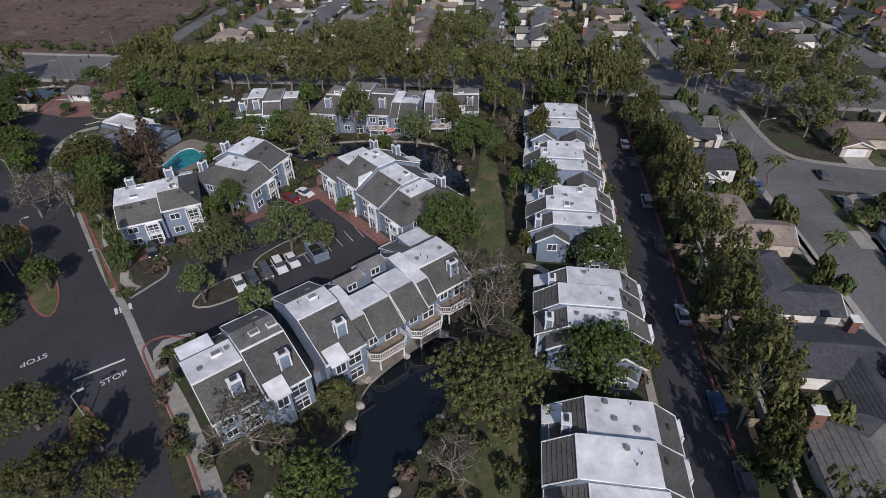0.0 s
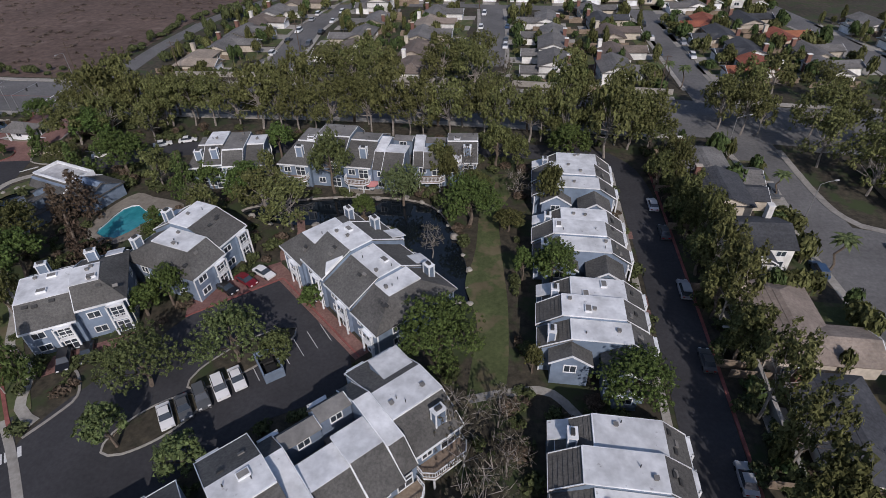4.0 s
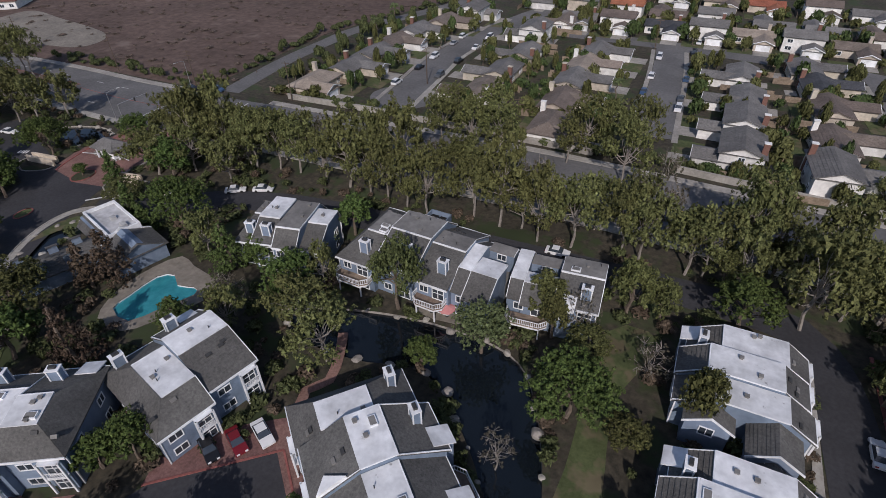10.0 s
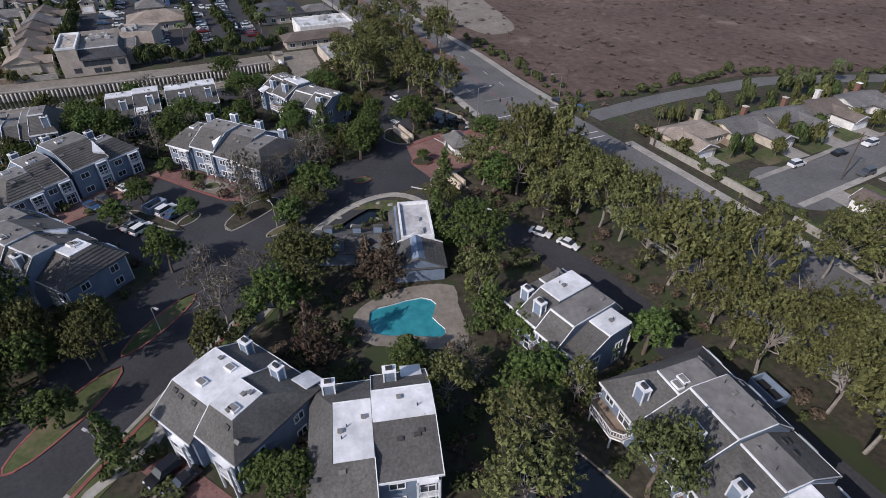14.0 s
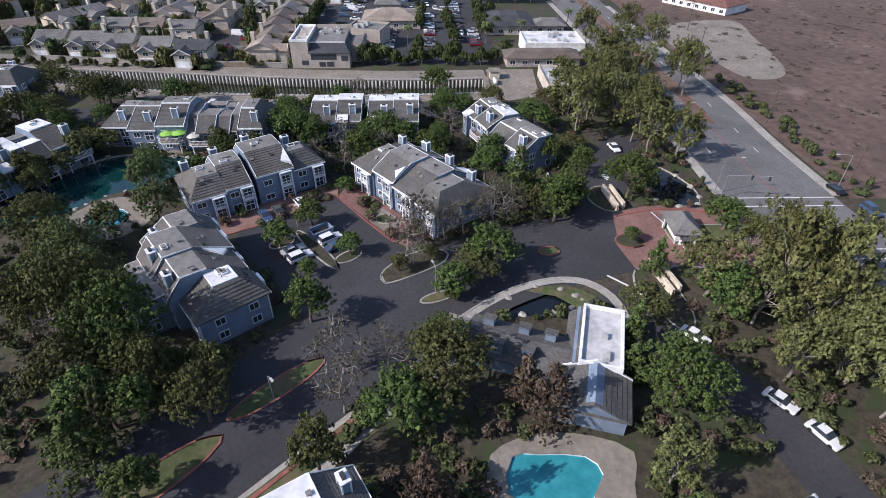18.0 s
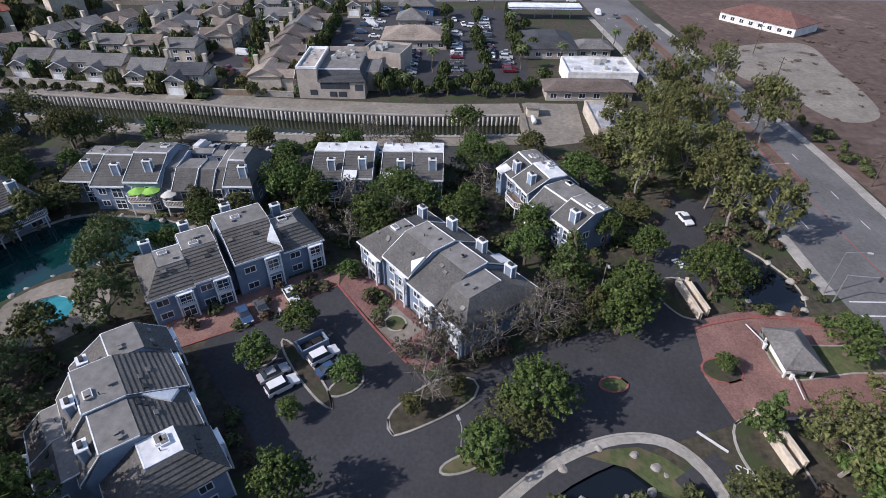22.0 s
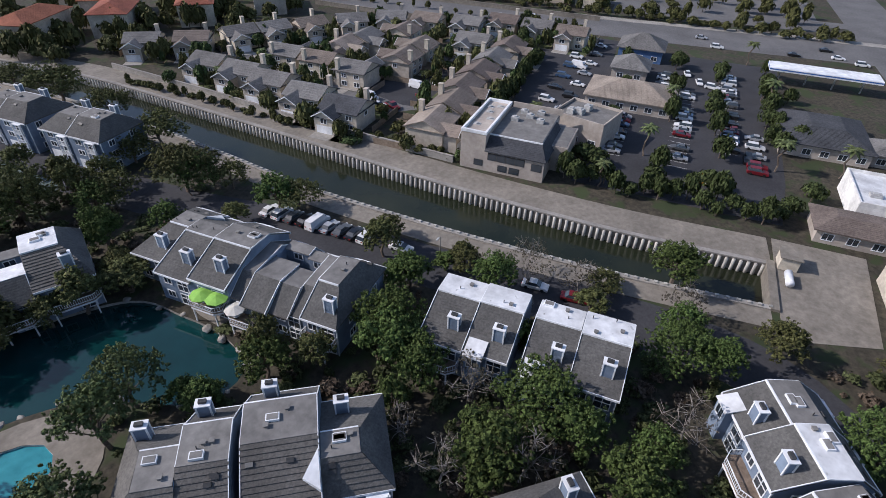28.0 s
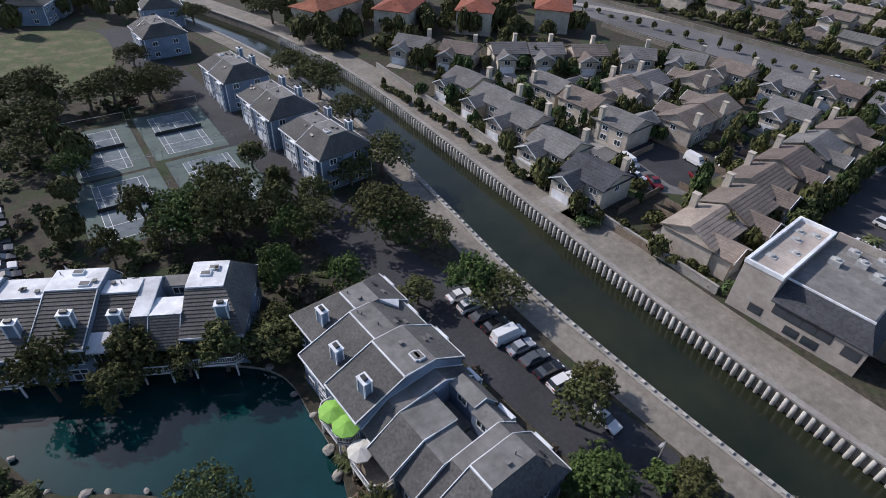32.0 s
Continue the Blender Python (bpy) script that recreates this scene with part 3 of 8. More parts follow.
setting("pavement", ribbon([(-143.8, 140.6), (-145.9, 148.4), (-145.8, 154), (-144.6, 158), (-145, 163)], 0.9, 0.5, -0.02, 0.13, 1.5), brick_mat, "red brick footpath beside the entrance kerb")
kerbed("traffic_island", [(-142, 148.5), (-137.5, 147.3), (-133, 147.6), (-132, 150), (-133.4, 158), (-134, 164), (-138.6, 164), (-139.2, 154)], "clipped grass island round the gatehouse", lawn_mat)
kerbed("traffic_island", oval(-133.6, 139.0, 2.4, 3.0, 0), "round planted island with red kerb", ground_mat, red_kerb_mat)
kerbed("traffic_island", [(-155, 137), (-150, 134.5), (-145, 137), (-145, 140), (-150, 139.5), (-154, 141)], "planted wedge beside the gate", ground_mat)
kerbed("traffic_island", [(-126, 140.6), (-124.2, 137), (-120, 135.8), (-114.7, 137), (-108, 140.5), (-111, 143), (-117, 143.2), (-125.6, 142)], "planted wedge beside the gate", ground_mat)
# avenue edges and markings
for name, pts in (("pavement", [(-340, 160.5), (-222, 165.4), (-178, 164.8), (-151, 164.6)]), ("pavement", [(-124.5, 166.6), (-100, 167.4), (-30, 168.6), (38, 165.4)]), ("pavement", [(-330, 187.5), (-220, 191.8), (-175, 191), (-150, 191.4)]), ("pavement", [(-121, 193.4), (-90, 194), (-30, 195.2), (44, 191.2)]), ("pavement", [(60, 190), (112, 185.5)]), ("pavement", [(70, 161), (120, 157)])):
    setting(name, ribbon(pts, 1.2, 1.2, -0.02, 0.15, 5), concrete_mat, "pale concrete pavement of the avenue")
    block_line(pts, 2)
setting("road_line", ribbon([(-188, 178.6), (-168, 177.4), (-150, 177.8)], 0.12, 0.12, 0, 0.045, 6), red_kerb_mat, "worn centre line")
setting("road_line", ribbon([(-120, 179.6), (-100, 180.5), (-30, 181.8), (40, 178.5)], 0.12, 0.12, 0, 0.045, 6), shade("yellow_road_paint", (0.35, 0.24, 0.05), (0.45, 0.32, 0.08), 0.4, 0.8), "worn yellow centre line")
for off in (-6.3, 6.3):
    s = Shape()
    line = spline([(-340, 174.8), (-220, 178.5), (-175, 177.8), (-160, 178)], 9)
    for a, b in zip(line[::2], line[1::2]):
        d = (b - a).normalized()
        n = Vector((-d.y, d.x, 0)) * off
        s.add(ribbon([a + n, a + n + d * 3.2], 0.08, 0.08, 0, 0.044, 4, False))
    setting("road_line", s, paint_mat, "white lane dashes")
setting("median", ribbon([(-345, 176.8), (-270, 178.6), (-225, 179.6), (-203, 179.2), (-190, 178.7)], 1.7, 1.7, -0.02, 0.1, 4), shade("bare_median_soil", (0.1, 0.068, 0.05), (0.17, 0.12, 0.09), 0.7, 0.95, big=5, bump=0.5), "bare brown soil median with a red kerb")
for side in (1.7, -1.7):
    setting("kerb", ribbon([(-345, 176.8), (-270, 178.6), (-225, 179.6), (-203, 179.2), (-190, 178.7)], side + 0.12, -side + 0.12, -0.02, 0.16, 4), red_kerb_mat, "red painted kerb of the median")
for x in (-146, -149.5, -127, -130):
    setting("road_line", Shape().box(x - 0.15, x + 0.15, 167, 190, 0, 0.046), paint_mat, "white crossing line")
# far boulevard edge and asphalt courts west of the canal
setting("pavement", ribbon([(-372, -100), (-389, -50), (-391, 0), (-393, 45), (-397, 94), (-403, 162), (-407, 300)], 2.6, 2.6, -0.02, 0.15, 8), concrete_mat, "pale concrete pavement and wall foot of the boulevard")
setting("road", area([(-364, 38), (-361, 72), (-309, 75), (-262, 76), (-262, 58), (-277, 53), (-306, 49)], -0.02, 0.05, False), asphalt_mat, "asphalt car park behind the houses")
setting("road", area([(-272, 4), (-266, 24), (-268, 32), (-292, 31), (-322, 29), (-325, 20), (-288, 20), (-280, 8)], -0.02, 0.05, False), asphalt_mat, "asphalt cul-de-sac between canal houses")
setting("road", ribbon([(-424, -160), (-426, 0), (-432, 200)], 5, 5, -0.02, 0.05, 10), old_asphalt_mat, "far residential street")
setting("road", area([(-470, 60), (-410, 62), (-414, 150), (-480, 150)], -0.02, 0.04, False), old_asphalt_mat, "far asphalt car park")
# street edges of the housing streets
for pts, w in (([(-86, 206), (-88, 230), (-90, 255), (-87, 280), (-80, 308)], 11), ([(-12, 213), (-14, 260), (-16.5, 290)], 10), ([(54, 198), (52, 228), (49, 278)], 10), ([(119, 200), (116, 235), (108, 270)], 11), ([(63, 95), (64, 60), (66, 0)], 13), ([(-281, -48), (-270, -34), (-265, -10), (-264, 8)], 10)):
    for sgn in (1, -1):
        e = (w / 2) * sgn
        a, b = (e + 1.5, -e - 0.1) if sgn > 0 else (e + 0.1, -e + 1.5)
        setting("pavement", ribbon(pts, a, b, -0.02, 0.14, 4), concrete_mat, "pale concrete pavement of the street")
setting("pavement", ribbon([(48.5, 163), (50.5, 150), (53.5, 120), (55.6, 95), (57.6, 60), (59.6, 0)], 1.6, 0.0, -0.02, 0.14, 4), concrete_mat, "pale concrete pavement of the street")
setting("pavement", ribbon([(63.5, 160), (64.5, 140), (66.5, 131), (72, 127), (90, 124.5), (130, 122)], 0.0, 1.6, -0.02, 0.14, 3), concrete_mat, "pale concrete pavement of the street")
setting("pavement", ribbon([(130, 109), (80, 112), (71, 109), (69, 100), (70, 60)], 1.6, 0.0, -0.02, 0.14, 3), concrete_mat, "pale concrete pavement of the street")
# canal pavement, car park stall lines
setting("pavement", area([(-237, 119.5), (-237, 136), (-211, 134), (-208, 124), (-211, 119.5)], -0.02, 0.08, False), sand_mat, "bare concrete yard at the canal's end")
block_area([(-237, 119.5), (-237, 136), (-211, 134), (-208, 124), (-211, 119.5)], False)
for x0, y0, n in ((-262, 81, 16), (-262, 97, 18), (-275, 109, 22)):
    s = Shape()
    for i in range(n + 1):
        s.box(x0 - 2.9 * i + 1.4, x0 - 2.9 * i + 1.5, y0, y0 + 5.4, 0, 0.036)
    setting("road_line", s, paint_mat, "white stall lines")
s = Shape()
for i in range(12):
    a = Vector((-50.2 + 1.72 * i * 0.97, 69.2 + 1.78 * i * 1.02, 0))
    s.add(ribbon([a, a + Vector((2.9, -3.3, 0))], 0.05, 0.05, 0, 0.056, 4, False))
setting("road_line", s, paint_mat, "white stall lines")


def lettering(text, x, y, rot, size):
    cu = bpy.data.curves.new("road_lettering", "FONT")
    cu.body, cu.size, cu.extrude = text, size, 0.002
    cu.materials.append(paint_mat)
    ob = new("road_lettering", cu)
    ob.matrix_basis = pose(x, y, 0.05, 0, 0, rot)
    tagged(ob, "white painted word on dark asphalt", "road marking", kind="structure")


lettering("STOP", -59.0, 44.8, 45, 1.6)
lettering("STOP", -71.9, 50.1, 225, 1.6)
lettering("STOP", -117.2, 134.0, 60, 2.0)
s = Shape()
for i in range(4):
    s.add(Shape().box(-0.28 + i * 0.75, 0.22 + i * 0.75, -0.9, 0.9, 0, 0.056).turned(pose(-66.5, 60.2, 0, 0, 0, 40)))
    s.add(Shape().box(-0.28 + i * 0.75, 0.22 + i * 0.75, -0.8, 0.8, 0, 0.066).turned(pose(-158.5, 141.5, 0, 0, 0, 200)))
setting("road_marking", s, paint_mat, "worn white painted bars on asphalt")
setting("road_line", ribbon([(-64, 45.5), (-58.5, 50.2)], 0.2, 0.2, 0, 0.05, 4, False), paint_mat, "white stop line")
setting("road_line", ribbon([(-123, 131.5), (-120, 134.5)], 0.2, 0.2, 0, 0.05, 4, False), paint_mat, "white stop line")


# ---- condominium buildings ----
def courses(a, b, c, d, tile=False):
    """A roof slope laid in overlapping courses, from its eave a-b up to its top d-c."""
    a, b, c, d = (Vector(q) for q in (a, b, c, d))
    s = Shape()
    n = max(3, int(((a + b) / 2 - (c + d) / 2).length / (0.6 if tile else 0.42)))
    nrm = (b - a).cross(d - a).normalized() if (b - a).length > 0.01 else Vector((0, 0, 1))
    up = nrm * (0.1 if tile else 0.05) * (1 if nrm.z > 0 else -1)
    for k in range(n):
        p, q, r, t = a.lerp(d, k / n), b.lerp(c, k / n), b.lerp(c, (k + 1) / n), a.lerp(d, (k + 1) / n)
        s.face(p + up, q + up, r, t)
        s.face(p, q, q + up, p + up)
    dn = Vector((0, 0, -0.22))
    s.face(a + dn, a, d, d + dn), s.face(b, b + dn, c + dn, c), s.face(d + dn, c + dn, b + dn, a + dn)
    s.face(a + dn, b + dn, b, a)
    return s.welded()


def window(parent, u, v, z, w, h, facing, name="window", whole=False):
    """A framed window on a wall; facing 0: -y, 1: +x, 2: +y, 3: -x."""
    m = pose(u, v, z, 0, 0, (0, 90, 180, -90)[facing])
    key = (round(w, 2), round(h, 2))
    if key not in WINDOWS:
        t, xs, zs = 0.13, None, None
        xs = (-w / 2 - t, -w / 2, -0.045, 0.045, w / 2, w / 2 + t)
        zs = (-t, 0, h * 0.6, h * 0.6 + 0.08, h, h + t) if h > 1.6 else (-t, 0, h, h + t)
        fr, glass = Shape(), Shape()
        for i in range(len(xs) - 1):
            for j in range(len(zs) - 1):
                x0, x1, z0, z1 = xs[i], xs[i + 1], zs[j], zs[j + 1]
                if i in (1, 3) and j % 2 == 1:
                    glass.face((x0, -0.02, z0), (x1, -0.02, z0), (x1, -0.02, z1), (x0, -0.02, z1))
                    for (a, b), (c, d) in (((x0, z0), (x1, z0)), ((x1, z0), (x1, z1)), ((x1, z1), (x0, z1)), ((x0, z1), (x0, z0))):
                        fr.face((a, -0.1, b), (c, -0.1, d), (c, -0.02, d), (a, -0.02, b))
                else:
                    fr.face((x0, -0.1, z0), (x1, -0.1, z0), (x1, -0.1, z1), (x0, -0.1, z1))
        for i in range(len(xs) - 1):
            for z in (zs[0], zs[-1]):
                fr.face((xs[i], -0.1, z), (xs[i + 1], -0.1, z), (xs[i + 1], 0.03, z), (xs[i], 0.03, z))
        for j in range(len(zs) - 1):
            for x in (xs[0], xs[-1]):
                fr.face((x, -0.1, zs[j]), (x, -0.1, zs[j + 1]), (x, 0.03, zs[j + 1]), (x, 0.03, zs[j]))
        frame_mesh = Shape().add(fr).welded().mesh("window_frame", trim_mat)
        n = len(glass.f)
        both = Shape().add(fr).add(glass).welded().mesh("window", trim_mat)
        both.materials.append(glass_mat)
        for p in both.polygons[-n:]:
            p.material_index = 1
        WINDOWS[key] = (frame_mesh, Shape().box(-w / 2, w / 2, -0.02, 0.02, 0, h).mesh("pane", glass_mat), both)
    f = part(name, WINDOWS[key][2 if whole else 0], None, parent)
    f.matrix_basis = m
    if not whole:
        part("pane", WINDOWS[key][1], None, f)
    return f


WINDOWS = {}


def railing(parent, x0, y0, x1, y1, z, name="railing"):
    d = Vector((x1 - x0, y1 - y0, 0))
    n = d.length
    s = Shape().box(0, n, -0.05, 0.05, 0.95, 1.05).box(0, n, -0.03, 0.03, 0.1, 0.18)
    k = max(2, int(n / 0.3))
    for i in range(k + 1):
        x = n * i / k
        s.box(x - 0.035, x + 0.035, -0.03, 0.03, 0, 0.95)
    ob = part(name, s, trim_mat, parent)
    ob.matrix_basis = pose(x0, y0, z, 0, 0, math.degrees(math.atan2(d.y, d.x)))
    return ob


def chimney(parent, u, v, z0, z1):
    c = part("chimney", Shape().box(u - 0.75, u + 0.75, v - 0.5, v + 0.5, z0, z1), siding_mat, parent)
    s = Shape()
    for a in (-0.75, 0.75):
        for b in (-0.5, 0.5):
            s.box(u + a - 0.09, u + a + 0.09, v + b - 0.09, v + b + 0.09, z0, z1)
    part("corner_trim", s, trim_mat, c)
    part("chimney_cap", Shape().box(u - 0.9, u + 0.9, v - 0.65, v + 0.65, z1, z1 + 0.16), trim_mat, c)
    part("spark_arrestor", Shape().box(u - 0.45, u + 0.45, v - 0.25, v + 0.25, z1 + 0.16, z1 + 0.5), dark_metal_mat, c)


def bay_window(parent, u, v, w, depth, z0, z1):
    """A pop-out bay with a tilted white top, on the lake side."""
    b = part("bay", Shape().profile([(v, z0), (v, z1 + 0.75), (v + depth, z1), (v + depth, z0)], u - w / 2, u + w / 2), siding_mat, parent)
    s = Shape().profile([(v - 0.1, z1 + 0.8), (v - 0.1, z1 + 0.98), (v + depth + 0.3, z1 + 0.08), (v + depth + 0.3, z1 - 0.1)], u - w / 2 - 0.2, u + w / 2 + 0.2)
    part("bay_roof", s, membrane_mat, b)
    window(b, u, v + depth, z1 - 2.0, w * 0.6, 1.6, 2)


def slope_at(v, line):
    """The height of a roof profile of (v, z) corners at v."""
    for (a, za), (b, zb) in zip(line, line[1:]):
        if a <= v <= b:
            return za + (zb - za) * (v - a) / max(b - a, 1e-6)
    return 0.0


def roof_edge(T, u, line, low):
    """A thin white board along a unit's roof edge, where it stands over its neighbour's profile (low)."""
    s = Shape()
    for (a, za), (b, zb) in zip(line, line[1:]):
        if b - a < 0.02:
            continue
        m = (a + b) / 2
        if low and slope_at(m, low) > (za + zb) / 2 - 0.12:
            continue
        s.profile([(a, za - 0.16), (a, za + 0.05), (b, zb + 0.05), (b, zb - 0.16)], u - 0.05, u + 0.05)
    if s.f:
        part("verge_board", s, trim_mat, T)


def split_unit(T, u0, u1, vf, f0, f1, vr, he, hr, flat_mat, side, slope_mat):
    """A unit of three roofs: a narrow flat strip along one side, a front block, an open well and a rear block."""
    ws = 2.3
    sa, sb = (u1 - ws, u1) if side > 0 else (u0, u0 + ws)
    ba, bb = (u0, u1 - ws) if side > 0 else (u0 + ws, u1)
    strip = [(vf, he), (f0, hr), (f1, hr - 0.5), (vr - 0.6, he - 0.2)]
    s = Shape().profile([(vf + 0.5, 0), (vr - 1.0, 0), *[(min(max(v, vf + 0.5), vr - 1.0), z - 0.14) for v, z in reversed(strip)]][::-1], sa + 0.02, sb - 0.02)
    part("wall", s, siding_mat, T)
    part("roof_slope", courses((sa, vf, he - 0.15), (sb, vf, he - 0.15), (sb, f0, hr), (sa, f0, hr)), slope_mat, T, "grey shingled roof slope")
    part("roof_slope", courses((sb, vr - 0.6, he - 0.35), (sa, vr - 0.6, he - 0.35), (sa, f1, hr - 0.5), (sb, f1, hr - 0.5)), slope_mat, T, "grey shingled roof slope")
    part("flat_roof", Shape().profile([(f0 - 0.05, hr - 0.16), (f0 - 0.05, hr + 0.05), (f1 + 0.05, hr - 0.45), (f1 + 0.05, hr - 0.66)][::-1], sa + 0.08, sb - 0.08), flat_mat, T, "narrow coated roof strip")
    for ue in (sa, sb):
        roof_edge(T, ue, strip, None)
    # front block
    w1, w2 = vf + 4.4, vf + 7.2
    zt = hr - 0.75
    front = [(vf + 0.3, he - 0.3), (vf + 2.4, zt), (w1, zt - 0.25)]
    part("front_block", Shape().profile([(vf + 0.6, 0), (w1 - 0.2, 0), (w1 - 0.2, zt - 0.4), (vf + 2.4, zt - 0.15), (vf + 0.6, he - 0.3)][::-1], ba + 0.1, bb), siding_mat, T)
    part("roof_slope", courses((ba, vf + 0.1, he - 0.45), (bb, vf + 0.1, he - 0.45), (bb, vf + 2.4, zt), (ba, vf + 2.4, zt)), slope_mat, T, "grey shingled roof slope")
    part("block_roof", Shape().profile([(vf + 2.3, zt - 0.16), (vf + 2.3, zt + 0.05), (w1 + 0.1, zt - 0.2), (w1 + 0.1, zt - 0.4)][::-1], ba + 0.05, bb - 0.05), grey_membrane_mat, T)
    roof_edge(T, ba, front, None)
    window(T, (ba + bb) / 2, w1 - 0.2, zt - 1.9, 1.5, 1.1, 2, whole=True)
    # the well between the blocks
    part("roof_well", Shape().box(ba + 0.1, bb, w1 - 0.3, w2 + 0.2, 0, he - 1.9), grey_membrane_mat, T)
    # rear block
    zr = hr - 0.55
    m = w2 + (vr - w2) * 0.52
    rear = [(w2 - 0.1, zr - 0.35), (m, zr), (vr + 0.2, he - 0.5)]
    part("rear_block", Shape().profile([(w2, 0), (vr - 0.6, 0), (vr - 0.6, he - 0.4), (m, zr - 0.15), (w2, zr - 0.5)][::-1], ba + 0.15, bb - 0.15), siding_mat, T)
    part("block_roof", Shape().profile([(w2 - 0.2, zr - 0.5), (w2 - 0.2, zr - 0.3), (m + 0.05, zr + 0.05), (m + 0.05, zr - 0.16)][::-1], ba, bb), flat_mat, T)
    part("roof_slope", courses((bb, vr + 0.1, he - 0.6), (ba, vr + 0.1, he - 0.6), (ba, m, zr), (bb, m, zr)), slope_mat, T, "grey shingled roof slope")
    for ue in (ba, bb):
        roof_edge(T, ue, rear, None)
    window(T, (ba + bb) / 2, w2, zr - 2.0, 1.4, 1.1, 0, whole=True)


def terrace_deck(T, u0, u1, v, z):
    """A deck on posts with a white rail, its outer corners cut."""
    c = 1.1
    pts = [(u0, v - 0.5), (u1, v - 0.5), (u1, v + 1.0), (u1 - c, v + 2.0), (u0 + c, v + 2.0), (u0, v + 1.0)]
    d = part("balcony", Shape().prism(pts, z - 0.22, z), fence_mat, T, "timber deck on white posts")
    for a, b in ((pts[1], pts[2]), (pts[2], pts[3]), (pts[3], pts[4]), (pts[4], pts[5]), (pts[5], pts[0])):
        railing(d, *a, *b, z)
    part("deck_fascia", Shape().prism([(p[0] * 1.0, p[1] + (0.06 if p[1] > v else 0)) for p in pts], z - 0.5, z - 0.22), trim_mat, d)
    for a in (u0 + c, u1 - c):
        part("post", Shape().box(a - 0.1, a + 0.1, v + 1.6, v + 1.8, 0, z - 0.5), trim_mat, d)


